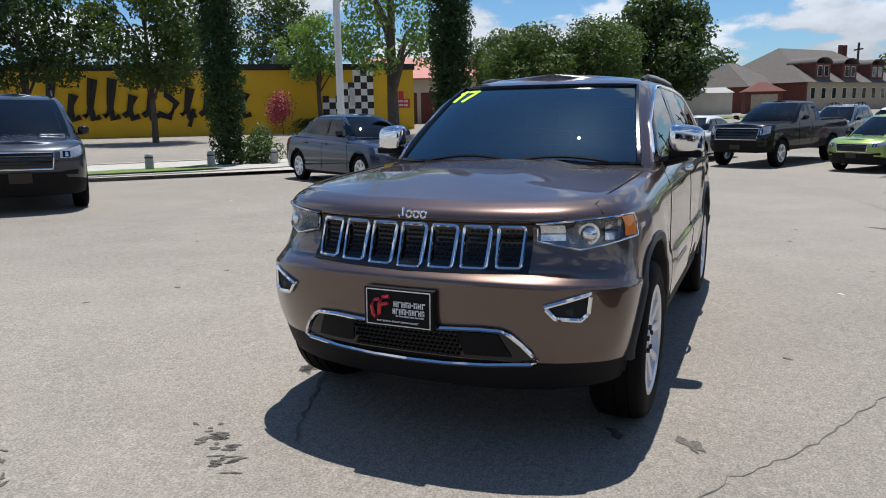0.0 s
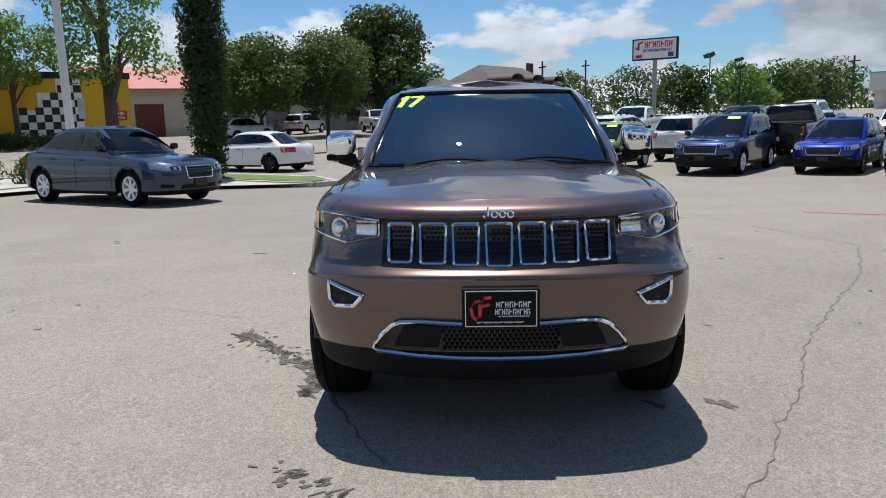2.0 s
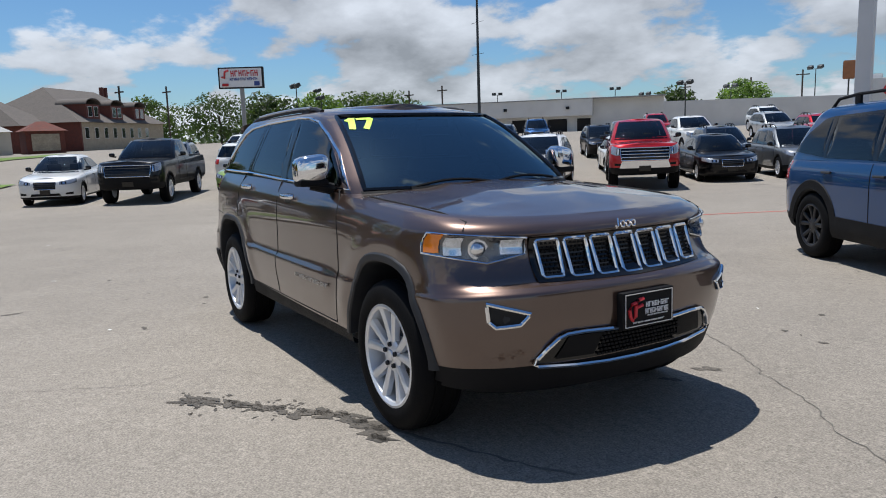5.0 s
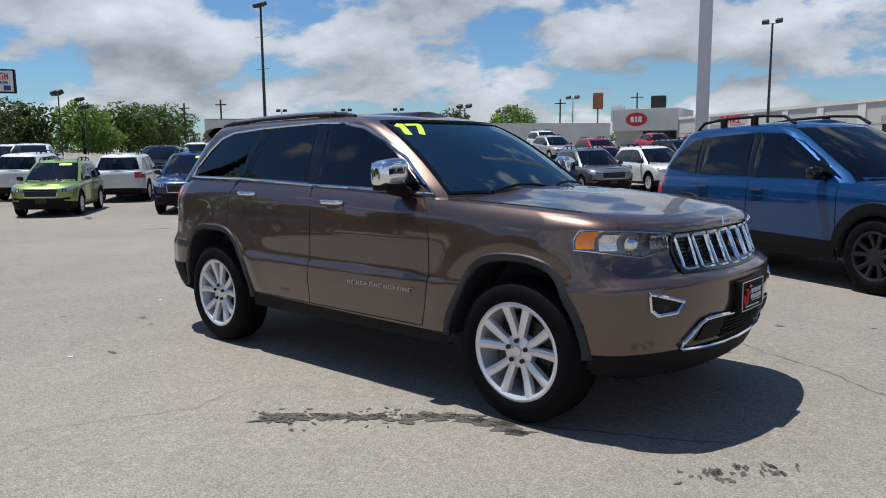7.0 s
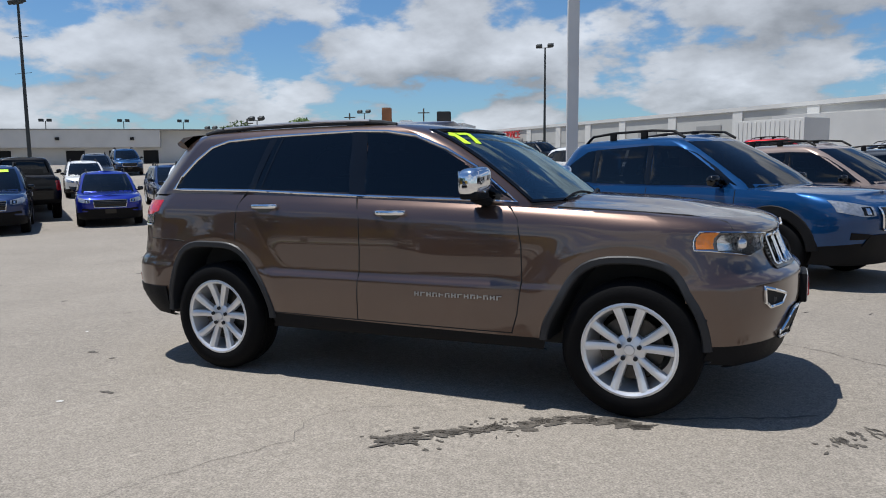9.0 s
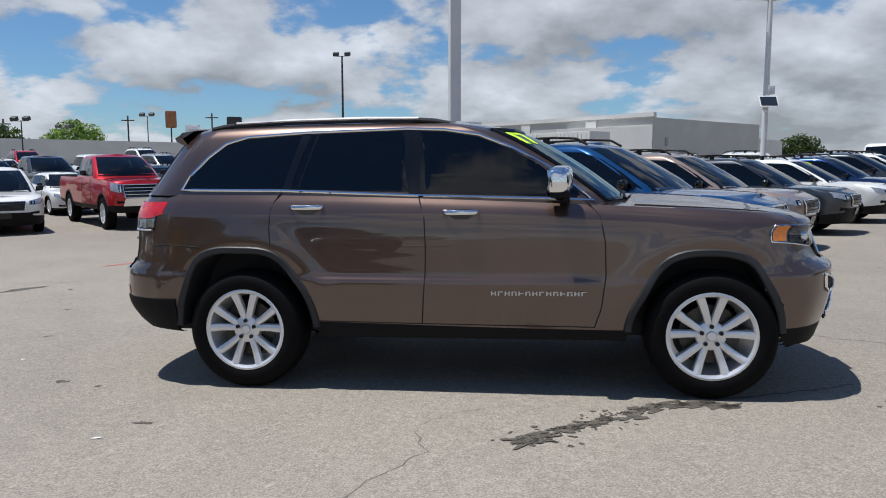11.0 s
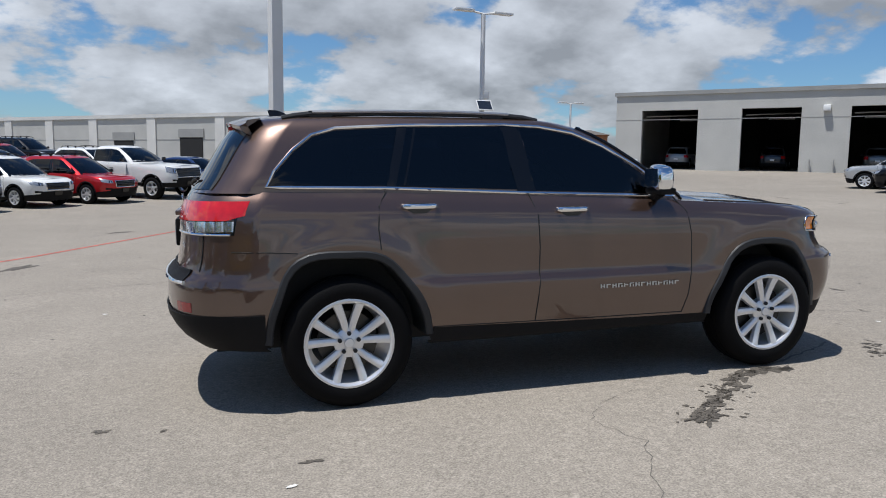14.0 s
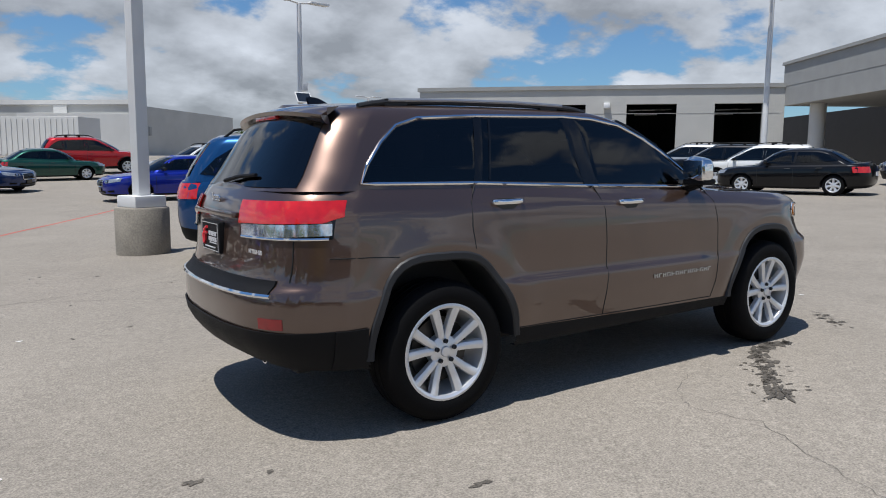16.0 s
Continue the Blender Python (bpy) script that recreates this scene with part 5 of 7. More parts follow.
vehicle("suv", -9.0, 22.1, -37, WHITE, "white crossover in the front row", "crossover", "", (.95, .96, .95), group=FRONT_ROW, metal=.05)
vehicle("suv", -7.2, 23.6, -37, RED, "red crossover in the front row", "crossover", "", (.95, .95, .95), group=FRONT_ROW)
vehicle("pickup", -5.7, 25.8, -37, WHITE, "white pickup truck in the front row", "pickup_truck", "", (.98, .98, 1), group=FRONT_ROW, metal=.05)
vehicle("sedan", -3.4, 28.2, -37, NAVY, "dark blue saloon near the white container", "saloon", "", group=FRONT_ROW)
vehicle("sedan", -.2, 33.4, 6, FOREST, "dark green older saloon", "saloon", "", (.95, .95, .97))
vehicle("suv", 2.2, 37.6, -4, RED, "large red utility car", "crossover", "", (1.1, 1.05, 1.1))
vehicle("sedan", 2.5, 21.6, 184, ROYAL, "royal blue saloon with black wheels", "saloon", "dark", (1.02, 1.0, 1.0))
vehicle("suv", 5.6, 30.6, 190, SILVER, "silver crossover behind the blue saloon", "crossover", "", (.95, .95, .97))
vehicle("suv", 8.8, 31.5, 190, WHITE, "white crossover behind the blue saloon", "crossover", "", (.95, .95, .97), metal=.05)
for k, (c, nm, st, kd, sz) in enumerate(((BRONZE, "light bronze", "", "suv", (.98, .98, 1.0)), (CHAR, "dark grey", "", "suv", (.96, .96, .96)), (WHITE, "white", "", "suv", (1.0, .97, .95)), (NAVY, "navy blue", "", "suv", (.96, .96, .96)),
                                 (CHAR, "charcoal", "", "suv", (1, 1, 1)), (WHITE, "white", "dark", "suv", (.94, .95, .95)), (WHITE, "white", "", "pickup", (1, 1, 1)))):
    s = 3.6 * (k + 1)
    vehicle(kd, .98 + .53 * s, 5.77 + .85 * s, -31, c, nm + (" pickup truck" if kd == "pickup" else " crossover") + " parked at an angle in the long row", "pickup_truck" if kd == "pickup" else "crossover", st, sz, k == 2, BAY_ROW)
vehicle("sedan", 19.7, 9.9, 106, BLACK, "black saloon parked before the service bays", "saloon", "", (1.02, 1, 1.02), group=SIDE_ROW)
for k, (c, nm) in enumerate(((WHITE, "white"), (BLACK, "black"), (SILVER, "silver"))):
    vehicle("suv", 22.3 + 1.35 * k, 13.0 + 2.75 * k, 117, c, nm + " estate crossover before the service bays", "crossover", "", (1.0, .97, .95), group=SIDE_ROW, metal=.05 if k == 0 else .4)
vehicle("suv", 27.0, 8.2, 120, NAVY, "dark blue crossover before the covered drive", "crossover", "", (.96, .96, .97), group=SIDE_ROW)
vehicle("pickup", -21.6, 1.7, -25, BLACK, "black heavy pickup truck with dark grille", "pickup_truck", "black", (1.0, 1.0, 1.02))
vehicle("sedan", -22.6, -1.0, -18, WHITE, "white hatchback beside the black pickup truck", "saloon", "", (.95, .97, 1.05), metal=.05)
vehicle("sedan", -22.0, -8.1, 247, WHITE, "white saloon with dark wheels", "saloon", "dark", (1, 1, 1), metal=.05)
vehicle("pickup", -56, -7.5, 20, WHITE, "white pickup truck on the far street", "pickup_truck", "", (.95, .95, .95), metal=.05)
vehicle("suv", -58, -14.0, 165, SILVER, "pale people carrier under the far trees", "crossover", "", (1.05, 1, 1.02))
vehicle("suv", -48.5, -16.5, 150, SILVER, "silver people carrier at the far kerb", "crossover", "", (1.05, 1, 1.02))
rnd = random.Random(5)
back = [(-23.6, 8.7, WHITE, "suv", 143), (-21.2, 11.5, BLACK, "pickup", 143), (-26.8, 6.6, WHITE, "suv", 143), (-19.4, 16.4, NAVY, "suv", -37), (-17.2, 18.9, WHITE, "sedan", -37), (-24.4, 13.8, SILVER, "suv", -37), (-20.6, 22.6, CHAR, "pickup", -37), (-15.3, 22.4, CHAR, "suv", -37),
        (-27.6, 19.0, WHITE, "suv", -37), (-25.2, 25.0, BLACK, "suv", -37), (-22.2, 28.6, WHITE, "pickup", -37), (-31.5, 14.5, GREY, "suv", -37), (-14.0, 27.2, RED, "sedan", -37), (-11.5, 30.2, BLACK, "suv", -37), (-18.0, 33.5, RED, "suv", -37), (-13.0, 37.0, RED, "suv", -37),
        (-29.5, 31.0, WHITE, "sedan", -37), (-33.5, 24.5, CHAR, "suv", -37), (-37.0, 19.0, WHITE, "suv", -37), (-8.6, 36.2, WHITE, "suv", -37), (-24.0, 38.0, SILVER, "suv", -37), (-38.5, 31.0, BLUE, "suv", -37), (-34.0, 38.5, RED, "suv", -37), (-41.0, 10.0, WHITE, "suv", -37),
        (-28.0, 12.2, BLACK, "pickup", -37), (-31.5, 4.2, GREY, "suv", -20), (-33.0, 8.5, WHITE, "pickup", -25), (-28.8, 44.0, WHITE, "suv", -37), (-20.0, 45.0, RED, "sedan", -37), (-14.0, 46.5, BLACK, "suv", -37)]
for x, y, c, kd, hd in back:
    vehicle(kd, x, y, hd + rnd.uniform(-3, 3), c, c[0].replace("_", " ") + {"suv": " crossover", "sedan": " saloon", "pickup": " pickup truck"}[kd] + " in a back row of the lot",
            {"suv": "crossover", "sedan": "saloon", "pickup": "pickup_truck"}[kd], "", (rnd.uniform(.93, 1.03), .97, rnd.uniform(.93, 1.02)), group=FAR_ROW)


# ---- ground ----
def ground_material():
    m = bpy.data.materials.new("pale_worn_asphalt")
    m.use_nodes = True
    n, l = m.node_tree.nodes, m.node_tree.links
    b = n["Principled BSDF"]
    b.inputs["Roughness"].default_value = 0.88
    b.inputs["Specular IOR Level"].default_value = 0.3
    co = n.new("ShaderNodeTexCoord")

    def noise_at(scale, detail, rough, lo, hi, a, c):
        t = n.new("ShaderNodeTexNoise")
        t.inputs["Scale"].default_value, t.inputs["Detail"].default_value, t.inputs["Roughness"].default_value = scale, detail, rough
        l.new(co.outputs["Object"], t.inputs["Vector"])
        r = n.new("ShaderNodeMapRange")
        r.inputs[1].default_value, r.inputs[2].default_value, r.inputs[3].default_value, r.inputs[4].default_value = lo, hi, a, c
        l.new(t.outputs["Fac"], r.inputs[0])
        return r.outputs[0], t.outputs["Fac"]
    v1, _ = noise_at(0.12, 4, .6, .3, .7, .88, 1.12)
    v2, _ = noise_at(1.1, 6, .65, .3, .75, 1.07, .90)
    v3, f3 = noise_at(95, 3, .6, .3, .7, .62, 1.38)
    v4, f4 = noise_at(24, 2, .5, .25, .75, .86, 1.14)
    # scattered dark pits and light stones of the aggregate
    vo = n.new("ShaderNodeTexVoronoi")
    vo.inputs["Scale"].default_value = 55
    l.new(co.outputs["Object"], vo.inputs["Vector"])
    st = n.new("ShaderNodeMapRange")
    st.inputs[1].default_value, st.inputs[2].default_value, st.inputs[3].default_value, st.inputs[4].default_value = .0, .5, 1.10, .93
    l.new(vo.outputs["Distance"], st.inputs[0])
    cur = v1
    for v in (v2, v3, v4, st.outputs[0]):
        mm = n.new("ShaderNodeMath")
        mm.operation = "MULTIPLY"
        l.new(cur, mm.inputs[0])
        l.new(v, mm.inputs[1])
        cur = mm.outputs[0]
    mix = n.new("ShaderNodeMix")
    mix.data_type, mix.blend_type = "RGBA", "MULTIPLY"
    mix.inputs[0].default_value = 1.0
    mix.inputs[6].default_value = (.254, .226, .190, 1)
    l.new(cur, mix.inputs[7])
    l.new(mix.outputs[2], b.inputs["Base Color"])
    ad = n.new("ShaderNodeMath")
    ad.operation = "ADD"
    l.new(f3, ad.inputs[0])
    l.new(vo.outputs["Distance"], ad.inputs[1])
    bp = n.new("ShaderNodeBump")
    bp.inputs["Strength"].default_value, bp.inputs["Distance"].default_value = .35, .005
    l.new(ad.outputs[0], bp.inputs["Height"])
    l.new(bp.outputs[0], b.inputs["Normal"])
    return m


M_ASPHALT = ground_material()
M_STAIN = material("damp_stain", (.082, .071, .058), .8, vary=.35, scale=9, fleck=.45, fleck_scale=70, bump=.4, bump_scale=80)
M_CRACK = material("crack_shadow", (.115, .104, .09), .9, vary=.3, scale=20)
M_KERB = material("pale_concrete_kerb", (.40, .375, .33), .9, vary=.16, scale=2, fleck=.15, fleck_scale=60, bump=.3, bump_scale=60)
M_GRASS = material("mown_grass", (.105, .165, .03), .9, vary=.35, scale=3, fleck=.5, fleck_scale=40, bump=.8, bump_scale=60)
M_LEAF = material("broad_leaves", (.050, .078, .018), .55, vary=.25, scale=1.2, island=True, leaf=True)
M_LEAF_DARK = material("dark_leaves", (.036, .058, .015), .6, vary=.25, scale=1.2, island=True, leaf=True)
M_LEAF_LIGHT = material("light_leaves", (.10, .155, .036), .55, vary=.25, scale=1.2, island=True, leaf=True)
M_CYPRESS = material("juniper_foliage", (.030, .056, .018), .7, vary=.3, scale=2, island=True, leaf=True)
M_BARK = material("grey_brown_bark", (.085, .068, .052), .95, vary=.35, scale=6, bump=.9, bump_scale=24)
M_FLOWER = material("pink_flowers", (.35, .04, .07), .6, vary=.2, island=True)
M_YELLOW = material("yellow_painted_wall", (.66, .40, .012), .7, vary=.07, scale=.5, fleck=.06, fleck_scale=30)
M_INK = material("black_sign_paint", (.012, .011, .010), .6, vary=.2, scale=2)
M_WHITE_WALL = material("white_render_wall", (.62, .61, .58), .8, vary=.07, scale=.4, fleck=.05, fleck_scale=20)
M_GREY_WALL = material("pale_grey_block_wall", (.46, .455, .43), .85, vary=.08, scale=.5, fleck=.08, fleck_scale=14)
M_BAND = material("grey_fascia_band", (.30, .30, .29), .7, vary=.08, scale=1)
M_BRICK = material("dark_red_brick", (.13, .042, .03), .9, vary=.2, scale=3, fleck=.2, fleck_scale=12)
M_SHINGLE = material("grey_brown_shingles", (.115, .10, .088), .95, vary=.15, scale=1.5, fleck=.25, fleck_scale=9)
M_STONE = material("tan_stone", (.36, .31, .23), .9, vary=.15, scale=2, fleck=.15, fleck_scale=10)
M_REDROOF = material("faded_red_metal_roof", (.40, .15, .11), .55, .1, vary=.1, scale=.8)
M_BEIGE = material("beige_metal_wall", (.52, .49, .42), .7, vary=.08, scale=1)
# near-black: shade painted into openings and interiors, also plain colour of dark fittings
M_DARK = material("shade_and_dark_fittings", (.014, .014, .015), .9, vary=.3, scale=1)
M_POLE_WHITE = material("white_painted_steel", (.66, .66, .65), .5, vary=.05, scale=2)
M_POLE_DARK = material("dark_painted_steel", (.03, .035, .035), .5, vary=.1, scale=2)
M_CONCRETE = material("cast_concrete", (.25, .225, .185), .9, vary=.2, scale=2.5, fleck=.15, fleck_scale=40, bump=.3, bump_scale=40)
M_RED_SIGN = material("red_sign_face", (.5, .02, .025), .45, vary=.05)
M_SIGN_WHITE = material("white_sign_face", (.75, .75, .74), .45, vary=.04)
M_BLUE_SIGN = material("blue_sign_face", (.03, .06, .25), .45, vary=.05)
M_ORANGE = material("brown_orange_wall", (.30, .13, .06), .85, vary=.15, scale=2)
M_WINDOW = material("dark_window_glass", (.02, .024, .03), .08, vary=.1, coat=1.0)
M_REDLINE = material("faded_red_paint_line", (.36, .10, .075), .85, vary=.3, scale=8)
M_PAPER = material("pale_litter", (.6, .59, .56), .8)


def drape(bm, ring, lift, n_sub=1):
    """A flat patch with the given outline laid on the ground."""
    vs = [bm.verts.new((x, y, ground_z(x, y) + lift)) for x, y in ring]
    cx, cy = sum(p[0] for p in ring) / len(ring), sum(p[1] for p in ring) / len(ring)
    c = bm.verts.new((cx, cy, ground_z(cx, cy) + lift))
    for a, b in zip(vs, vs[1:] + vs[:1]):
        bm.faces.new((a, b, c))
    return bm


def ground():
    bm = bmesh.new()
    rs = [0, 2, 4, 6, 8, 10, 12, 14, 17, 20, 23, 26, 30, 34, 38, 43, 48, 55, 63, 72, 85, 110, 180, 400, 1000, 3000]
    n = 96
    rings = []
    for r in rs:
        if r == 0:
            rings.append([bm.verts.new((0, 0, 0))] * n)
        else:
            rings.append([bm.verts.new((r * math.cos(2 * math.pi * k / n), r * math.sin(2 * math.pi * k / n), ground_z(r * math.cos(2 * math.pi * k / n), r * math.sin(2 * math.pi * k / n)))) for k in range(n)])
    for a, b in zip(rings, rings[1:]):
        for k in range(n):
            bm.faces.new(list(dict.fromkeys((a[k], b[k], b[(k + 1) % n], a[(k + 1) % n]))))
    tagged(part("ground", bm, M_ASPHALT), "pale worn asphalt and concrete of a wide sales lot", "ground", kind="structure")


ground()


def ribbon(name, pts, width, mat, label, jitter=.0, lift=.004, seed=1, cat="crack"):
    """A thin uneven strip laid on the ground along points."""
    rr = random.Random(seed)
    fine = []
    for (a, b), (c, d) in zip(pts, pts[1:]):
        n = max(2, int(math.hypot(c - a, d - b) / .06)) if jitter else max(2, int(math.hypot(c - a, d - b) / 1.0))
        for i in range(n):
            fine.append((a + (c - a) * i / n + rr.uniform(-jitter, jitter), b + (d - b) * i / n + rr.uniform(-jitter, jitter)))
    fine.append(pts[-1])
    rows = []
    for i, (x, y) in enumerate(fine):
        p, q = fine[max(0, i - 1)], fine[min(len(fine) - 1, i + 1)]
        dx, dy = q[0] - p[0], q[1] - p[1]
        ln = math.hypot(dx, dy) or 1
        w = width * (rr.uniform(.3, 1.0) if jitter else 1.0) / 2
        rows.append([Vector((x - dy / ln * w * s, y + dx / ln * w * s, ground_z(x, y) + lift)) for s in (-1, 1)])
    ob = part(name, sheet(bmesh.new(), rows), mat)
    return tagged(ob, label, cat, kind="structure")


def blot(bm, x, y, rx, ry, turn=0.0, seed=0, lift=.004, rough=.45, n=22):
    rr = random.Random(seed)
    ph = [rr.uniform(0, 6.28) for _ in range(4)]
    ring = []
    for k in range(n):
        a = 2 * math.pi * k / n
        f = 1 + rough * (.5 * math.sin(2 * a + ph[0]) + .35 * math.sin(3 * a + ph[1]) + .3 * math.sin(5 * a + ph[2]) + .35 * rr.uniform(-1, 1))
        u, v = rx * f * math.cos(a), ry * f * math.sin(a)
        c, s = math.cos(turn), math.sin(turn)
        ring.append((x + u * c - v * s, y + u * s + v * c))
    return drape(bm, ring, lift)


def stains():
    rr = random.Random(3)
    # run of leaked water from the front wheel
    bm = bmesh.new()
    run = [(1.50, -1.03), (1.38, -1.0), (1.26, -.99), (1.14, -1.06), (1.02, -1.13), (.92, -1.22), (.82, -1.30), (.74, -1.40), (.66, -1.46), (.58, -1.52), (.50, -1.60), (.42, -1.67), (.36, -1.70)]
    for i, (x, y) in enumerate(run):
        for k in range(3):
            blot(bm, x + rr.gauss(0, .03), y + rr.gauss(0, .025), rr.uniform(.04, .085), rr.uniform(.016, .036) * (1 if i > 2 else 1.7), math.atan2(-.6, -1) + rr.uniform(-.5, .5), 10 + 3 * i + k, .003 + .0002 * i, .75)
    for i in range(70):
        x, y = rr.choice(run[3:])
        blot(bm, x + rr.gauss(0, .09), y + rr.gauss(0, .07), rr.uniform(.006, .026), rr.uniform(.005, .018), rr.uniform(0, 3), 60 + i, .003, .4, 9)
    tagged(part("damp_run", bm, M_STAIN, smooth=False), "dark damp run on the asphalt by the front wheel", "stain", kind="stuff")
    spots = [(-1.77, -1.64, .075, .035), (-2.81, -.9, .08, .04), (1.75, .81, .09, .05), (1.73, 1.14, .14, .06), (.243, 1.56, .05, .02), (-6.2, 3.0, .5, .12), (-5.0, 6.5, .7, .15), (2.4, -3.2, .1, .04), (-3.2, -2.6, .12, .05), (4.4, 1.4, .1, .05), (6.5, 4.5, .5, .12)]
    bm = bmesh.new()
    for i, (x, y, a, b) in enumerate(spots):
        blot(bm, x, y, a * .62, b * .62, .2 * i, 100 + i, .003, .6)
    # tread prints ahead of the car
    for i in range(34):
        f = i / 33
        blot(bm, 2.42 + .34 * f + rr.gauss(0, .03), -.95 + .33 * f + rr.gauss(0, .045), rr.uniform(.012, .04), rr.uniform(.006, .016), 2.2 + rr.uniform(-.3, .3), 140 + i, .003, .5, 8)
    for i in range(30):
        f = i / 29
        blot(bm, 3.05 + .2 * f + rr.gauss(0, .05), -1.75 + .35 * f + rr.gauss(0, .05), rr.uniform(.01, .035), rr.uniform(.006, .014), rr.uniform(0, 3), 200 + i, .003, .5, 8)
    for i in range(120):
        a, r = rr.uniform(0, 6.28), rr.uniform(2.6, 9)
        blot(bm, r * math.cos(a), r * math.sin(a), rr.uniform(.01, .05), rr.uniform(.006, .025), rr.uniform(0, 3), 300 + i, .003, .5, 8)
    for i in range(26):
        a, r = rr.uniform(0, 6.28), rr.uniform(9, 26)
        blot(bm, r * math.cos(a), r * math.sin(a), rr.uniform(.1, .6), rr.uniform(.04, .12), rr.uniform(0, 3), 500 + i, .004, .6, 14)
    tagged(part("oil_spots", bm, M_STAIN, smooth=False), "scattered dark oil spots and tread prints", "stain", kind="stuff")
    bm = bmesh.new()
    for i in range(26):
        a, r = rr.uniform(0, 6.28), rr.uniform(2.6, 12)
        blot(bm, r * math.cos(a), r * math.sin(a), rr.uniform(.015, .03), rr.uniform(.01, .02), rr.uniform(0, 3), 700 + i, .005, .3, 7)
    tagged(part("litter_flecks", bm, M_PAPER, smooth=False), "pale leaf and paper flecks on the asphalt", "litter", kind="stuff")
    ribbon("drip_line", [(1.40, -.95), (1.82, -.78), (2.22, -.60), (2.40, -.5)], .03, M_CRACK, "thin dark drip line ahead of the wheel", .012, .003, 4)
    ribbon("crack", [(-3.2, 4.4), (-1.6, 3.6), (-.23, 2.65), (.75, 2.0), (1.65, 1.56), (2.0, 1.32), (2.38, 1.16), (2.75, .85), (3.22, .59), (3.9, .2)], .010, M_CRACK, "wandering crack in the asphalt", .022, .003, 5)
    ribbon("crack", [(.28, -1.13), (-.02, -1.3), (-.23, -1.53), (-.1, -1.9), (-.32, -2.32), (-.5, -2.8)], .004, M_CRACK, "fine crack in the asphalt", .02, .003, 6)
    ribbon("crack", [(-7, -1.0), (-4.5, -2.6), (-2.4, -3.5), (0, -4.6), (2, -5.0)], .005, M_CRACK, "fine crack in the asphalt", .03, .003, 7)
    ribbon("crack", [(5.5, 3.5), (6.8, 2.0), (8.5, 1.4), (11, -.6)], .006, M_CRACK, "fine crack in the asphalt", .03, .003, 8)
    ribbon("red_line", [(-6.6, 5.3), (-5.8, 6.8), (-5.1, 8.0), (-2.7, 13.2), (.1, 18.4), (2.6, 23.5)], .09, M_REDLINE, "faded red painted line across the lot", 0, .004, 9, "road marking")
    ribbon("pale_joint", [(-13, 2.5), (-6, 3.6), (4, 6.4), (14, 9.5)], .010, M_CRACK, "straight joint between two pours of paving", .01, .003, 10)


stains()


# ---- planted island and kerbs ----
def kerb_run(name, pts, label, height=.14, width=.16):
    run = empty(name, None, label, "kerb", kind="structure")
    for (a, b), (c, d) in zip(pts, pts[1:]):
        n = max(1, round(math.hypot(c - a, d - b) / 1.5))
        for i in range(n):
            p, q = (a + (c - a) * i / n, b + (d - b) * i / n), (a + (c - a) * (i + 1) / n, b + (d - b) * (i + 1) / n)
            ln = math.hypot(q[0] - p[0], q[1] - p[1])
            z0, z1 = ground_z(*p), ground_z(*q)
            bm = bmesh.new()
            box(bm, 0, ln - .008, -width / 2, width / 2, -.1, height, bevel=.025)
            part("kerb_stone", bm, M_KERB, run, m=pose(p[0], p[1], z0, 0, -math.degrees(math.atan2(z1 - z0, ln)), math.degrees(math.atan2(q[1] - p[1], q[0] - p[0]))))


ISLE = [(-3.0, -17.4), (-8.6, -14.3), (-11.0, -13.1), (-14.0, -12.1), (-16.2, -10.8), (-16.4, -8.6), (-15.4, -6.6), (-14.3, -4.9), (-14.0, -4.2), (-14.6, -3.7), (-16.5, -4.6), (-18.5, -8.0), (-19.5, -12.5), (-16.5, -17.0), (-8, -20.5), (-3.0, -20.5)]
kerb_run("kerb", ISLE + ISLE[:1], "pale concrete kerb round the planted island")
tagged(part("island_bed", drape(bmesh.new(), ISLE, .10), M_KERB, smooth=False), "pale gravel and concrete of the planted island", "island", kind="structure")
for ring, lb in (([(-14.15, -4.4), (-14.7, -5.3), (-15.5, -6.5), (-16.35, -8.4), (-18.2, -8.0), (-16.4, -4.9), (-14.8, -3.95)], "clipped grass on the island tip"), ([(-8.5, -14.9), (-11.0, -13.8), (-12.4, -13.4), (-12.8, -14.6), (-10.5, -15.6), (-8, -16.2)], "strip of grass by the posts")):
    bm = drape(bmesh.new(), ring, .15)
    tagged(part("grass", bm, M_GRASS, smooth=False), lb, "grass", kind="stuff")
for ring in ([(-44, -16.5), (-46, -12.5), (-49, -7.5), (-51.0, -8.6), (-48.5, -13.5), (-46.4, -17.6)], [(-50, -5.5), (-57, -2.5), (-63, 2.5), (-66, 1.0), (-60, -4.5), (-52, -7.5)], [(-28.0, -4.0), (-33.0, -2.4), (-33.6, -3.4), (-28.5, -5.2)]):
    tagged(part("grass", drape(bmesh.new(), ring, .05), M_GRASS, smooth=False), "grass verge by the far street", "grass", kind="stuff")

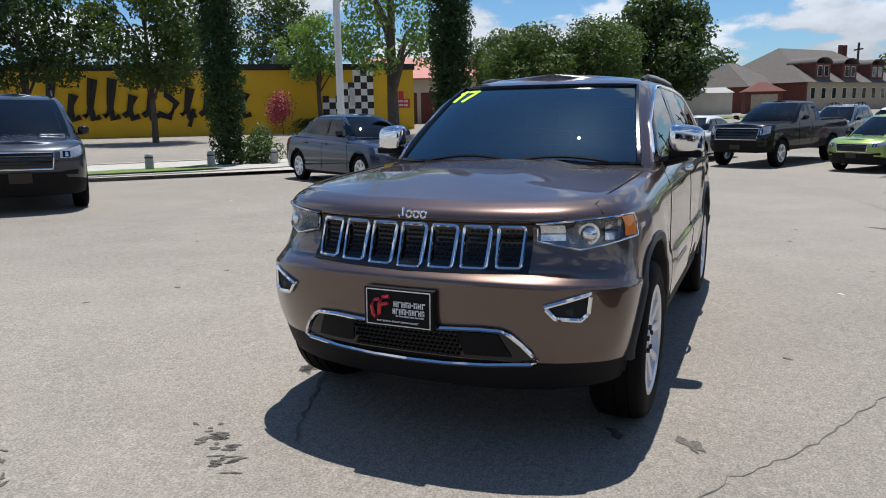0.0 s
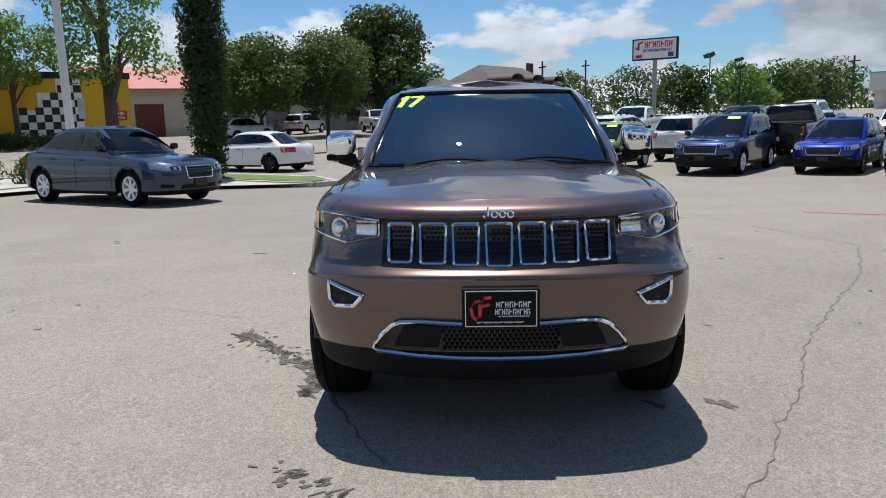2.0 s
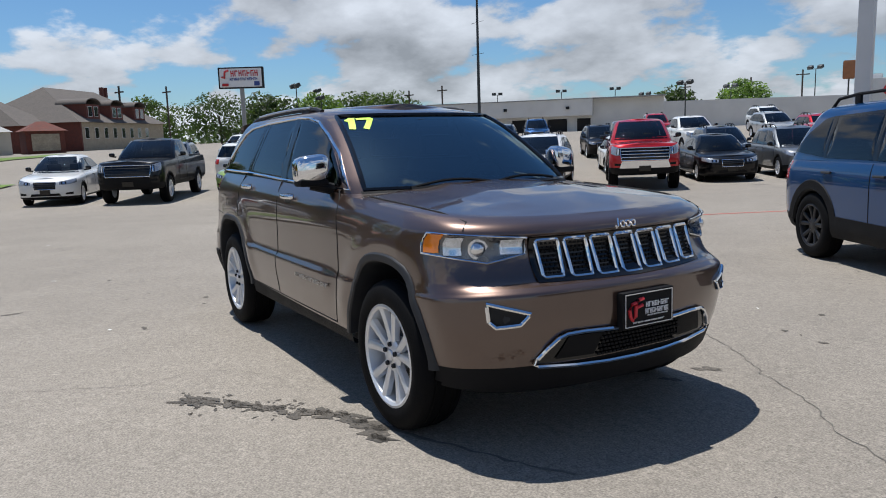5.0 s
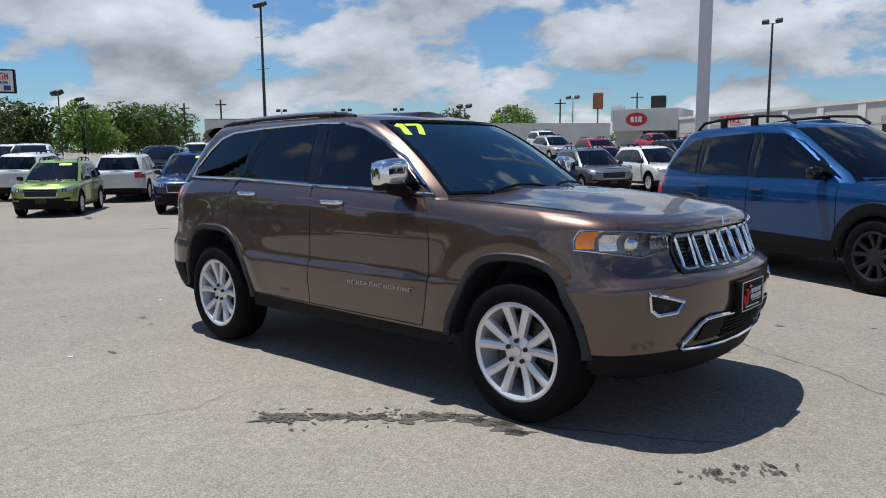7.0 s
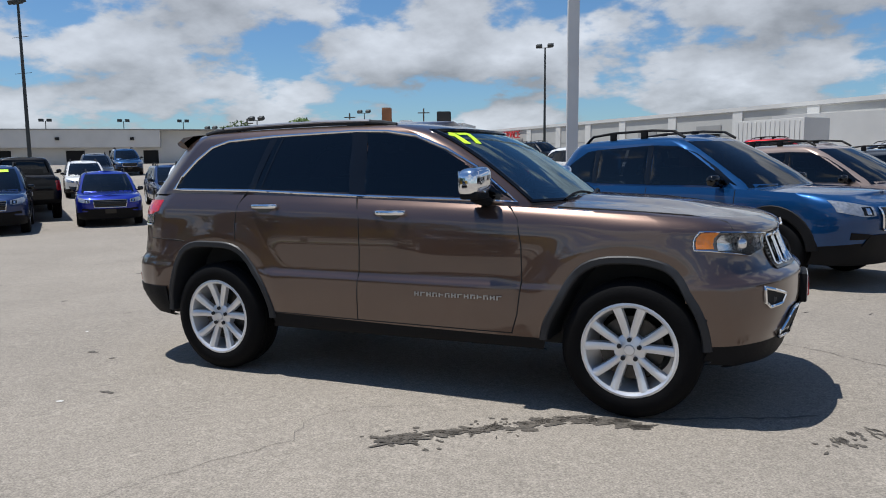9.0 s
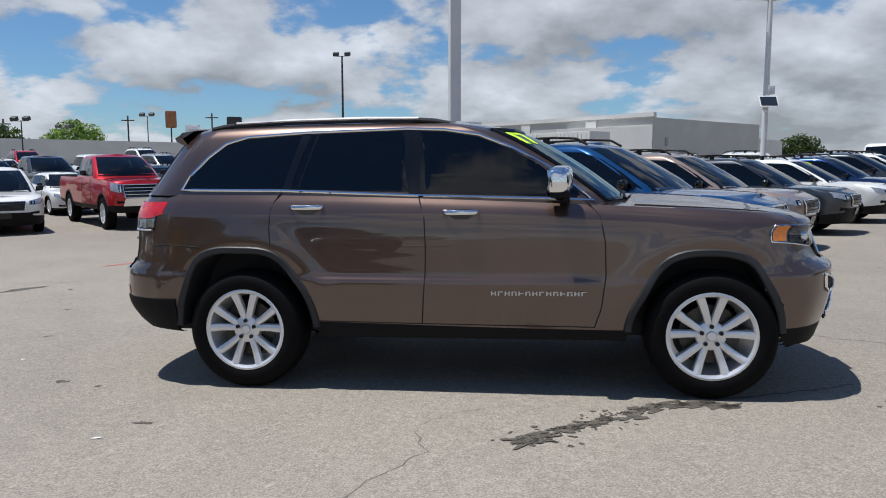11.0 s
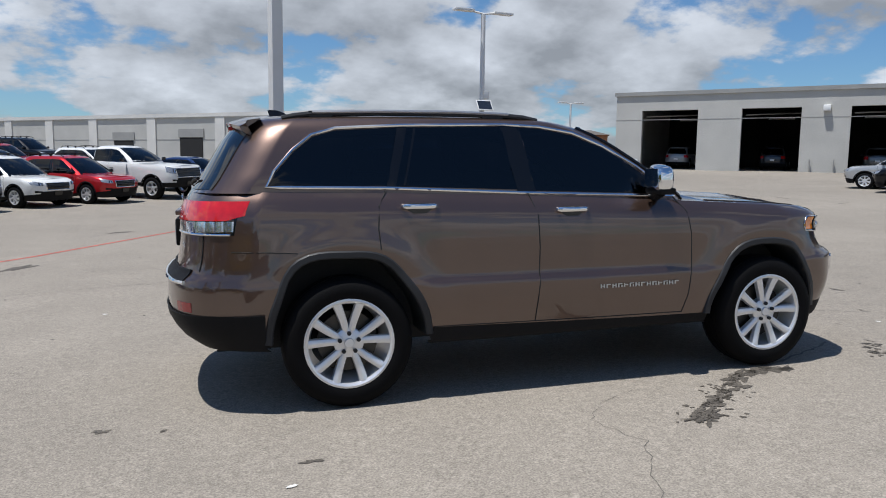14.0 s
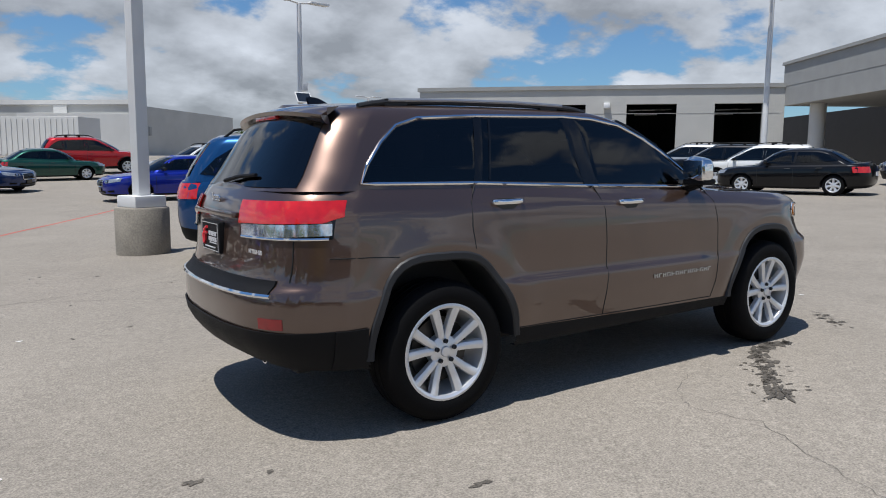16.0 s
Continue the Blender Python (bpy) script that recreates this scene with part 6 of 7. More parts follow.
for x, y in ((-11.0, -15.0), (-12.8, -14.3), (-15.1, -13.65)):
    b = empty("bollard", pose(x, y, ground_z(x, y)), "short grey round-topped metal bollard", "bollard", "bollards on the island")
    bm = bmesh.new()
    lathe(bm, [(.12, 0), (.12, .5), (.11, .56), (.07, .60), (.001, .61)], 20, "z")
    part("post", bm, M_BAND, b)
    bm = bmesh.new()
    lathe(bm, [(.121, .46), (.124, .465), (.124, .49), (.121, .495)], 20, "z", closed=True)
    part("collar", bm, M_GREY_TRIM, b)
rail = empty("post_and_rail_barrier", pose(0, 0, 0), "low wooden post and cable barrier beyond the lot", "barrier")
posts = [(-24.8, -6.6), (-26.6, -5.8), (-28.4, -5.0), (-30.4, -4.2), (-32.4, -3.4)]
for x, y in posts:
    part("post", boxes((x - .12, x + .12, y - .12, y + .12, ground_z(x, y) - .1, ground_z(x, y) + .55), bevel=.02), M_STONE, rail)
part("cable", tube(bmesh.new(), [(x, y, ground_z(x, y) + .45) for x, y in posts], .035, 6), M_BARK, rail)


# ---- plants ----
def leaf_cloud(name, centres, leaves, size, mat, parent, label="", seed=0, flat=.35, hollow=.55, m=None):
    """Small leaf blades scattered through uneven clumps: centres are (x, y, z, rx, ry, rz)."""
    rg = np.random.RandomState(seed)
    cs = np.array(centres, float)
    wts = (cs[:, 3] * cs[:, 4] * cs[:, 5]) ** .67
    idx = rg.choice(len(cs), leaves, p=wts / wts.sum())
    d = rg.normal(size=(leaves, 3))
    d /= np.linalg.norm(d, axis=1, keepdims=True)
    rad = hollow + (1 - hollow) * rg.rand(leaves) ** .6
    rad *= 1 + .16 * np.sin(d[:, 0] * 7 + idx) * np.cos(d[:, 2] * 6 + idx * 2)
    p = cs[idx, :3] + d * cs[idx, 3:] * rad[:, None]
    nrm = d + rg.normal(size=(leaves, 3)) * .8
    nrm[:, 2] += flat
    nrm /= np.linalg.norm(nrm, axis=1, keepdims=True)
    t = np.cross(nrm, rg.normal(size=(leaves, 3)))
    t /= np.linalg.norm(t, axis=1, keepdims=True)
    b = np.cross(nrm, t)
    s = size * (.6 + .8 * rg.rand(leaves))[:, None]
    v = np.stack([p - t * s, p - b * s * .5 + nrm * s * .12, p + t * s, p + b * s * .5 + nrm * s * .12], axis=1).reshape(-1, 3)
    f = np.arange(leaves * 4).reshape(-1, 4)
    me = bpy.data.meshes.new(name)
    me.from_pydata(v.tolist(), [], f.tolist())
    me.materials.append(mat)
    ob = same(name, me, parent, m)
    if label:
        ob["label"] = label
    return ob


def tree(x, y, height, spread, bottom, mat, label, seed, leaves=5200, size=.16, trunk=.22, clumps=22, airy=False, nm="tree", group=""):
    rr = random.Random(seed)
    t = empty(nm, pose(x, y, ground_z(x, y) - .05), label, "tree", group)
    bm = bmesh.new()
    top = bottom + (height - bottom) * .55
    path = [(rr.uniform(-.03, .03) * k, rr.uniform(-.03, .03) * k, top * k / 5) for k in range(6)]
    tube(bm, path, trunk, 9, r_end=trunk * .45)
    part("trunk", bm, M_BARK, t)
    cl = []
    for k in range(clumps):
        a = k * 2.4 + rr.uniform(-.4, .4)
        f = (k + .5) / clumps
        zz = bottom + (height - bottom) * (.10 + .82 * f)
        shape = math.sin(math.pi * min(1, .12 + .85 * f)) ** .6
        r = spread * shape * rr.uniform(.35, .80)
        cr = spread * rr.uniform(.26, .44) * (.75 if airy else 1)
        cl.append((r * math.cos(a), r * math.sin(a), zz, cr, cr, cr * rr.uniform(.6, .85)))
    for c in cl[::3]:
        bm = bmesh.new()
        z0 = min(top * .95, max(bottom * .75, c[2] - spread * .7))
        p0 = Vector((0, 0, z0))
        p1 = Vector((c[0] * .9, c[1] * .9, c[2]))
        mid = (p0 + p1) / 2 + Vector((0, 0, .15 * spread))
        tube(bm, [p0, mid, p1], trunk * .42, 6, r_end=trunk * .1)
        part("limb", bm, M_BARK, t)
    leaf_cloud("crown", cl, leaves, size, mat, t, seed=seed, hollow=.35 if airy else .5)
    return t


def cypress(x, y, h, r, label, seed):
    t = empty("cypress", pose(x, y, ground_z(x, y)), label, "tree", "cypresses on the island")
    part("trunk", tube(bmesh.new(), [(0, 0, -.1), (0, 0, h * .5), (0, 0, h * .95)], .12, 8, r_end=.02), M_BARK, t)
    rr = random.Random(seed)
    cl = []
    for k in range(70):
        f = k / 69
        z = .35 + (h - .5) * f
        rad = r * (math.sin(math.pi * min(1, .22 + .55 * f)) if f < .5 else math.cos((f - .5) * 1.25 * math.pi * .72) ** .8)
        a = k * 2.39
        cl.append((rad * .5 * math.cos(a), rad * .5 * math.sin(a), z, rad * .58, rad * .58, .42 + rr.uniform(0, .2)))
    leaf_cloud("foliage", cl, 26000, .055, M_CYPRESS, t, seed=seed, flat=.8, hollow=.55)
    return t


def bush(x, y, r, h, mat, label, seed, leaves=1800, size=.06, nm="bush", long=1.0, turn=0):
    b = empty(nm, pose(x, y, ground_z(x, y), 0, 0, turn), label, "bush")
    rr = random.Random(seed)
    cl = [(rr.uniform(-.6, .6) * r * long, rr.uniform(-.6, .6) * r, h * rr.uniform(.3, .75), r * .5 * (1 if long < 2 else 1.6), r * .5, h * .35) for _ in range(9 if long < 2 else 30)]
    part("stems", tube(bmesh.new(), [(0, 0, -.05), (.03, 0, h * .4), (0, .04, h * .7)], .04, 6, r_end=.015), M_BARK, b)
    leaf_cloud("foliage", cl, leaves, size, mat, b, seed=seed)
    return b


cypress(-14.3, -14.9, 8.6, .74, "tall dark green columnar cypress on the island", 21)
cypress(-16.4, -7.75, 8.6, .70, "tall dark green columnar cypress on the island", 22)
bush(-15.3, -14.3, .85, 1.35, M_LEAF, "loose green shrub beside the cypress", 31, 2600)
bush(-16.0, -12.9, .6, .9, M_LEAF, "small green shrub on the island", 32, 1400)
bush(-39.5, -31.0, 1.2, 3.0, M_FLOWER, "pink flowering shrub before the yellow wall", 33, 2600, .07)
bush(-41.5, -28.2, 1.0, 1.1, M_LEAF_DARK, "clipped dark hedge before the yellow wall", 34, 6000, .08, "hedge", 4.5, 129)
bush(-57.5, -21.0, 1.3, 1.5, M_LEAF_DARK, "dark shrub before the beige building", 35, 2200, .09)
tree(-28.8, -32.6, 10.8, 4.2, 3.0, M_LEAF, "broad green tree before the yellow wall", 41, 14000, .14, .2, 26)
tree(-25.0, -38.5, 11.5, 4.4, 3.2, M_LEAF_DARK, "broad dark green tree before the yellow wall", 42, 13000, .15, .22, 26)
tree(-21.5, -44.5, 11.5, 4.6, 2.2, M_LEAF, "broad green tree before the yellow wall", 47, 6000, .17, .22, 24)
tree(-55.8, -42.6, 13.0, 4.6, 4.5, M_LEAF_DARK, "dark green tree behind the yellow building", 43, 5200, .2, .3)
tree(-38.0, -21.1, 15.5, 5.6, 3.4, M_LEAF_LIGHT, "tall airy tree with pale leaves and a dark trunk", 44, 6200, .16, .42, 30, True)
tree(-43.0, -30.0, 8.5, 4.0, 4.0, M_LEAF_LIGHT, "airy pale green tree by the yellow wall", 48, 3600, .16, .2, 18, True)
tree(-50.0, -15.5, 7.2, 4.2, 2.0, M_LEAF, "round-headed green street tree", 45, 15000, .13, .16, 26)
tree(-51.5, -10.8, 7.4, 4.2, 2.0, M_LEAF, "round-headed green street tree", 46, 15000, .13, .16, 26)
tree(-55.0, -19.0, 7.4, 3.8, 2.2, M_LEAF, "round-headed green street tree", 49, 15000, .13, .16, 24)
tree(-70.0, -8.8, 11.6, 6.4, 1.8, M_LEAF_DARK, "large dark green tree across the street", 50, 18000, .22, .35, 30)
for k, (x, y, h, r, mt) in enumerate(((-110, 33.6, 8.6, 5.5, M_LEAF_DARK), (-107.6, 41, 8.6, 6.0, M_LEAF_LIGHT), (-113, 50, 8.5, 6.5, M_LEAF), (-121, 57, 9.5, 6.5, M_LEAF_DARK), (-129.8, 64.6, 10.5, 7, M_LEAF), (-74, 101, 8.5, 5.0, M_LEAF_LIGHT), (-150, 22, 11, 7, M_LEAF),
                                      (-152, 36, 12, 8, M_LEAF_DARK), (-84, 96, 7.5, 5.5, M_LEAF_DARK), (-118, 154, 9, 6, M_LEAF_LIGHT), (50, 152, 7.0, 5, M_LEAF_DARK), (-128, -8, 13, 7, M_LEAF_DARK))):
    tree(x, y, h * .82, r, .8, mt, "far leafy tree at the edge of the lot", 60 + k, 2600, .34, .25, 16, group="far trees")
far = empty("far_woods", None, "hazy line of far trees on the horizon", "trees", kind="stuff")
rr = random.Random(77)
cl = []
for k in range(150):
    a = radians(95 + 165 * k / 149)
    r = rr.uniform(215, 300)
    cl.append((r * math.cos(a), r * math.sin(a), 3.0, rr.uniform(6, 11), rr.uniform(6, 11), rr.uniform(3, 5)))
leaf_cloud("far_crowns", cl, 16000, .9, M_LEAF_DARK, far, seed=78)


# ---- buildings ----
def frame_of(a, b):
    """A wall's own frame: x along it from a to b, -y out of its face when a is at the viewer's left, z up."""
    dx, dy = b[0] - a[0], b[1] - a[1]
    return pose(a[0], a[1], 0, 0, 0, math.degrees(math.atan2(dy, dx))), math.hypot(dx, dy)


def window_unit(parent, x, y, z, w, h, m, name="window", frame_mat=None):
    win = part(name, boxes((x - w / 2 - .06, x + w / 2 + .06, y - .04, y + .02, z - .06, z + h + .06)), frame_mat or M_WHITE_WALL, parent, smooth=False)
    part("pane", boxes((x - w / 2, x + w / 2, y - .05, y - .03, z, z + h)), M_WINDOW, win, smooth=False)
    return win


def hip_roof(bm, x0, x1, y0, y1, z0, z1, inset, over=.5):
    x0, x1, y0, y1 = x0 - over, x1 + over, y0 - over, y1 + over
    v = [bm.verts.new(p) for p in ((x0, y0, z0), (x1, y0, z0), (x1, y1, z0), (x0, y1, z0), (x0 + inset, (y0 + y1) / 2, z1), (x1 - inset, (y0 + y1) / 2, z1))]
    for f in ((0, 1, 5, 4), (1, 2, 5), (2, 3, 4, 5), (3, 0, 4), (3, 2, 1, 0)):
        bm.faces.new([v[i] for i in f])
    return bm


# yellow shop with brushed lettering and a chequered stair of squares
fm, ln = frame_of((-17.3, -63.0), (-48.4, -24.7))
yb = empty("yellow_shop", fm, "long yellow painted shop with black brushed lettering", "building")
part("wall", boxes((0, ln, 0, 12, -1, 4.95)), M_YELLOW, yb, smooth=False)
part("parapet", boxes((-.1, ln + .1, -.12, 12.1, 4.95, 5.4)), M_INK, yb, smooth=False)
u0 = math.hypot(-36.2 + 17.3, -39.7 + 63.0)
lettering = part("lettering", bmesh.new(), M_INK, yb, "black brushed script lettering")
bm = bmesh.new()
rr = random.Random(9)
x = u0 - 7.5
for k in range(11):
    h = (2.9, 1.5, 2.6, 2.6, 1.4, 1.4, 3.0, 1.9, 1.5, 2.3, 1.5)[k]
    w = 1.05
    if k != 6:
        tube(bm, [(x, -.03, 1.75), (x + w * .35, -.03, 2.0), (x + w * .85, -.03, 1.75 + h), (x + w * .6, -.03, 1.85 + h), (x + w * .42, -.03, 1.6 + h * .4), (x + w * .55, -.03, 1.55), (x + w * 1.0, -.03, 1.75)], .23, 6, squash=1)
    else:
        tube(bm, [(x + w, -.03, 4.3), (x + .3, -.03, 4.2), (x + .4, -.03, 3.2), (x + w, -.03, 2.6), (x + .5, -.03, 1.6), (x - .3, -.03, 1.9)], .27, 6)
    x += w * 1.25
tube(bm, [(u0 + 2.6, -.03, 2.2), (u0 + 2.2, -.03, .9)], .16, 6)
bm.to_mesh(lettering.data)
bm.free()
chk = part("chequer_panel", boxes((u0 + 12.1, u0 + 16.1, -.05, -.01, .5, 2.8), (u0 + 13.3, u0 + 16.1, -.05, -.01, 2.8, 4.0), (u0 + 14.5, u0 + 16.1, -.05, -.01, 4.0, 5.2)), M_SIGN_WHITE, yb, "black and white chequered panel", smooth=False)
sq = mesh_of("square", boxes((0, .5, -.02, 0, 0, .5)), M_INK, False)
for i in range(8):
    for j in range(9):
        if (i + j) % 2 == 0 and j * .5 + .5 < (2.8 if i < 3 else 4.0 if i < 5 else 5.0):
            same("square", sq, chk, pose(u0 + 12.1 + .5 * i, -.052, .5 + .5 * j))
sg = part("arrow_sign", boxes((u0 + 17.6, u0 + 19.0, -.06, -.01, 2.0, 2.7), (u0 + 18.1, u0 + 18.5, -.06, -.01, 2.7, 3.3)), M_RED_SIGN, yb, "red parking arrow sign", smooth=False)
for z in (2.42, 2.12):
    part("sign_bar", glyphs(bmesh.new(), 7, 1.1, .18, .02), M_SIGN_WHITE, sg, smooth=False, m=pose(u0 + 18.3, -.065, z))
part("rooftop_unit", boxes((u0 + 8.6, u0 + 10.2, 2.0, 3.4, 5.2, 6.2), bevel=.05), M_BAND, yb)

# beige metal building with a red roof
fm, ln = frame_of((-60.5, -35.0), (-79.5, -6.0))
rb = empty("red_roofed_shed", fm, "beige metal building with a faded red roof", "building")
part("wall", boxes((0, ln, 0, 16, -1, 5.0)), M_BEIGE, rb, smooth=False)
bm = bmesh.new()
grid = [[(-.6, -1.0, 5.0), (ln + .6, -1.0, 5.0)], [(-.6, 8, 7.6), (ln + .6, 8, 7.6)], [(-.6, 17, 5.0), (ln + .6, 17, 5.0)]]
sheet(bm, grid, .15, (0, 0, -1))
part("roof", bm, M_REDROOF, rb, smooth=False)
bm = bmesh.new()
for k in range(int(ln / .8)):
    box(bm, k * .8, k * .8 + .06, -.04, 0, 0, 4.9)
part("wall_ribs", bm, M_BEIGE, rb, smooth=False)["kind"] = "stuff"
for x in (3.0, 6.0, 18.5):
    d = part("dark_door", boxes((x - 1.3, x + 1.3, -.06, .02, 0, 3.6)), M_BRICK if x < 10 else M_WINDOW, rb, smooth=False)
for x in (14, 22, 27):
    window_unit(rb, x, -.05, 1.4, 1.6, 1.3, None)

# brick and stone lodge with dormers
fm, ln = frame_of((-96.9, 5.2), (-116.0, 18.3))
hb = empty("brick_lodge", fm, "brick and tan stone lodge with a grey hipped roof", "building")
part("stone_wall", boxes((0, ln, 0, 15, -1, 4.4)), M_STONE, hb, smooth=False)
part("brick_wall", boxes((-.25, 0, -.3, 15.2, -1, 4.5)), M_BRICK, hb, smooth=False)
part("roof", hip_roof(bmesh.new(), -.2, ln, 0, 15, 4.4, 9.2, 6.0), M_SHINGLE, hb, smooth=False)
part("wing_wall", boxes((-5.5, -.3, 4.0, 14.5, -1, 4.0)), M_BRICK, hb, smooth=False)
part("wing_roof", hip_roof(bmesh.new(), -5.5, 1.5, 4.0, 14.5, 4.0, 7.2, 3.2), M_SHINGLE, hb, smooth=False)
for x in (4.0, 10.0, 16.5):
    dm = part("dormer", boxes((x - 1.6, x + 1.6, .3, 4.0, 4.9, 6.7)), M_BRICK, hb, "red dormer", smooth=False)
    bm = bmesh.new()
    sheet(bm, [[(x + 1.8 * math.cos(a), yy, 6.7 + .7 * math.sin(a)) for a in [math.pi * i / 8 for i in range(9)]] for yy in (.1, 4.2)], .1, (0, 0, 1))
    part("dormer_roof", bm, M_SHINGLE, dm)
    window_unit(dm, x - .7, .3, 5.2, .8, 1.2, None)
    window_unit(dm, x + .7, .3, 5.2, .8, 1.2, None)
for k in range(8):
    window_unit(hb, 1.6 + 2.3 * k, 0, 2.4, .8, 1.3, None)
for x in (ln - 4, ln - 3):
    part("chimney", boxes((x, x + .5, 7, 7.5, 7.5, 10.0)), M_BRICK, hb, smooth=False)
sh = empty("garden_shed", pose(-80, -5.5, ground_z(-80, -5.5), 0, 0, 100), "pale timber shed with a low roof", "shed")
part("wall", boxes((-3, 3, -1.5, 1.5, 0, 2.3)), M_BEIGE, sh, smooth=False)
part("roof", hip_roof(bmesh.new(), -3, 3, -1.5, 1.5, 2.3, 2.9, .8, .2), M_BAND, sh, smooth=False)
gh = empty("brick_gatehouse", pose(-82, .5, ground_z(-82, .5), 0, 0, 100), "small brick gatehouse with a gabled roof", "shed")
part("wall", boxes((-1.8, 1.8, -1.5, 1.5, 0, 2.3)), M_BRICK, gh, smooth=False)
part("panel", boxes((-1.3, 1.3, -1.56, -1.5, .3, 2.0)), M_STONE, gh, smooth=False)
part("roof", hip_roof(bmesh.new(), -1.8, 1.8, -1.5, 1.5, 2.3, 3.3, 1.7, .3), M_BRICK, gh, smooth=False)

# far white dealership
fm, ln = frame_of((-98.5, 56.0), (-71.5, 79.8))
db = empty("white_showroom", fm, "long low white showroom building", "building")
part("wall", boxes((0, ln, 0, 22, -1, 6.0)), M_WHITE_WALL, db, smooth=False)
part("canopy_band", boxes((-.3, ln * .72, -1.2, 0, 3.6, 6.0)), M_WHITE_WALL, db, smooth=False)
part("parapet", boxes((-.2, ln + .2, -1.3, .1, 6.0, 6.15)), M_BAND, db, smooth=False)
for x, w in ((2.5, 4.2), (13.5, 2.4), (19.0, 3.0), (23.5, 2.0)):
    # flat near-black panel on the wall, painted as the shade within an opening
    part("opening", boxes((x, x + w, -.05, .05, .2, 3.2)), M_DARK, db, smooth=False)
for x in (3.0, 12.5, 22.0):
    part("wall_lamp", boxes((x, x + .5, -1.4, -1.2, 4.6, 5.0)), M_DARK, db, smooth=False)
for x in (11.0, 21.0, 29.0):
    rl = part("roof_floodlight", tube(bmesh.new(), [(x, 1, 6), (x, 1, 7.3)], .06, 6), M_POLE_DARK, db)
    part("lamp_heads", boxes((x - .8, x - .2, .7, 1.1, 7.2, 7.6), (x + .2, x + .8, .7, 1.1, 7.2, 7.6)), M_POLE_DARK, rl, smooth=False)
fm2, ln2 = frame_of((-71.5, 79.8), (-55.0, 101.0))
tagged(part("white_annexe", boxes((0, ln2, 0, 14, -1, 5.2)), M_WHITE_WALL, smooth=False, m=fm2), "plain white annexe behind the showroom", "building")

# car-maker showroom box with an oval sign, and the long service wall
fm, ln = frame_of((-64.0, 119.0), (-53.0, 121.5))
kb = empty("showroom_box", fm, "white showroom box with a red oval sign", "building")
part("wall", boxes((0, ln, 0, 12, 0, 4.3)), M_GREY_WALL, kb, smooth=False)
part("fascia", boxes((-.2, ln + .3, -1.5, 12, 4.3, 8.2), bevel=.05), M_WHITE_WALL, kb, smooth=False)
part("glass_front", boxes((ln * .45, ln - .3, -.1, 0, 1.6, 4.2)), M_WINDOW, kb, smooth=False)
bm = bmesh.new()
lathe(bm, [(.001, -.12), (1.0, -.12), (1.0, 0)], 32)
for v in bm.verts:
    v.co = Vector((v.co.x * 1.9, v.co.y, v.co.z * 1.2))
ov = part("oval_sign", bm, M_RED_SIGN, kb, "red oval sign", smooth=False, m=pose(4.2, -1.55, 6.3))
for x0, x1 in ((-1.0, -.4), (-.2, .2), (.4, 1.0)):
    part("oval_bar", boxes((x0, x1, -.16, -.1, -.5, .5)), M_SIGN_WHITE, ov, smooth=False)
fm, ln = frame_of((-53.0, 120.9), (9.5, 65.1))
sv = empty("service_building", fm, "long pale grey service building with white pilasters", "building")
part("wall", boxes((0, ln, 0, 20, 0, 6.0)), M_GREY_WALL, sv, smooth=False)
part("coping", boxes((-.2, ln + .2, -.14, .3, 6.0, 6.45)), M_WHITE_WALL, sv, smooth=False)
part("coping_line", boxes((-.2, ln + .2, -.155, -.14, 6.0, 6.07)), M_BAND, sv, smooth=False)
part("wall_joint", boxes((0, ln, -.02, 0, 3.62, 3.70)), M_BAND, sv, smooth=False)
for x in (11.5, 16.8, 24.5, 33, 40.5, 48, 57.2, 67, 76):
    part("pilaster", boxes((x, x + 1.3, -.12, 0, 1.2, 6.0)), M_WHITE_WALL, sv, smooth=False)
for x, w, z in ((13.0, 3.4, 3.8), (19.5, 3.5, 3.8), (62.0, 3.2, 3.9), (52, 3, 3.6)):
    # solid box on a closed wall; its near-black colour is the doorway's shade
    dr = part("shaded_doorway", boxes((x, x + w, -.06, .04, 1.2, z)), M_DARK, sv, smooth=False)
    part("door_head", boxes((x - .2, x + w + .2, -.1, -.02, z, z + .9)), M_BAND, dr, smooth=False)
txt = bpy.data.curves.new("service_sign", "FONT")
txt.body, txt.size, txt.extrude, txt.align_x = "SERVICE", 1.7, .06, "CENTER"
tob = new("sign_source", txt)
tme = bpy.data.meshes.new_from_object(tob.evaluated_get(bpy.context.evaluated_depsgraph_get()))
bpy.data.objects.remove(tob)
tme.materials.clear()
tme.materials.append(M_RED_SIGN)
ob = same("service_lettering", tme, sv, pose(20.0, -.5, 4.75, 90, 0, 0))
ob["label"] = "red lettering above the service doors"
fm2, ln2 = frame_of((9.5, 65.1), (34.0, 110.0))
sw = empty("service_wing", fm2, "pale metal-clad wing behind the service building", "building")
part("wall", boxes((0, ln2, 0, 10, 0, 5.2)), M_WHITE_WALL, sw, smooth=False)
for k in range(9):
    part("panel_joint", boxes((5 * k, 5 * k + .12, -.04, 0, .5, 5.2)), M_BAND, sw, smooth=False)
part("wall_unit", boxes((2.0, 3.0, -.6, 0, 3.4, 4.2), bevel=.05), M_BAND, sw)
ct = empty("shipping_container", pose(.2, 54.5, ground_z(.2, 54.5), 0, 0, -42), "white steel shipping container by the wall", "container")
part("shell", boxes((-1.2, 5.0, -1.2, 1.2, .12, 2.75), bevel=.02), M_WHITE_WALL, ct, smooth=False)
bm = bmesh.new()
for k in range(14):
    box(bm, -1.0 + .42 * k, -.8 + .42 * k, -1.24, -1.2, .25, 2.6)
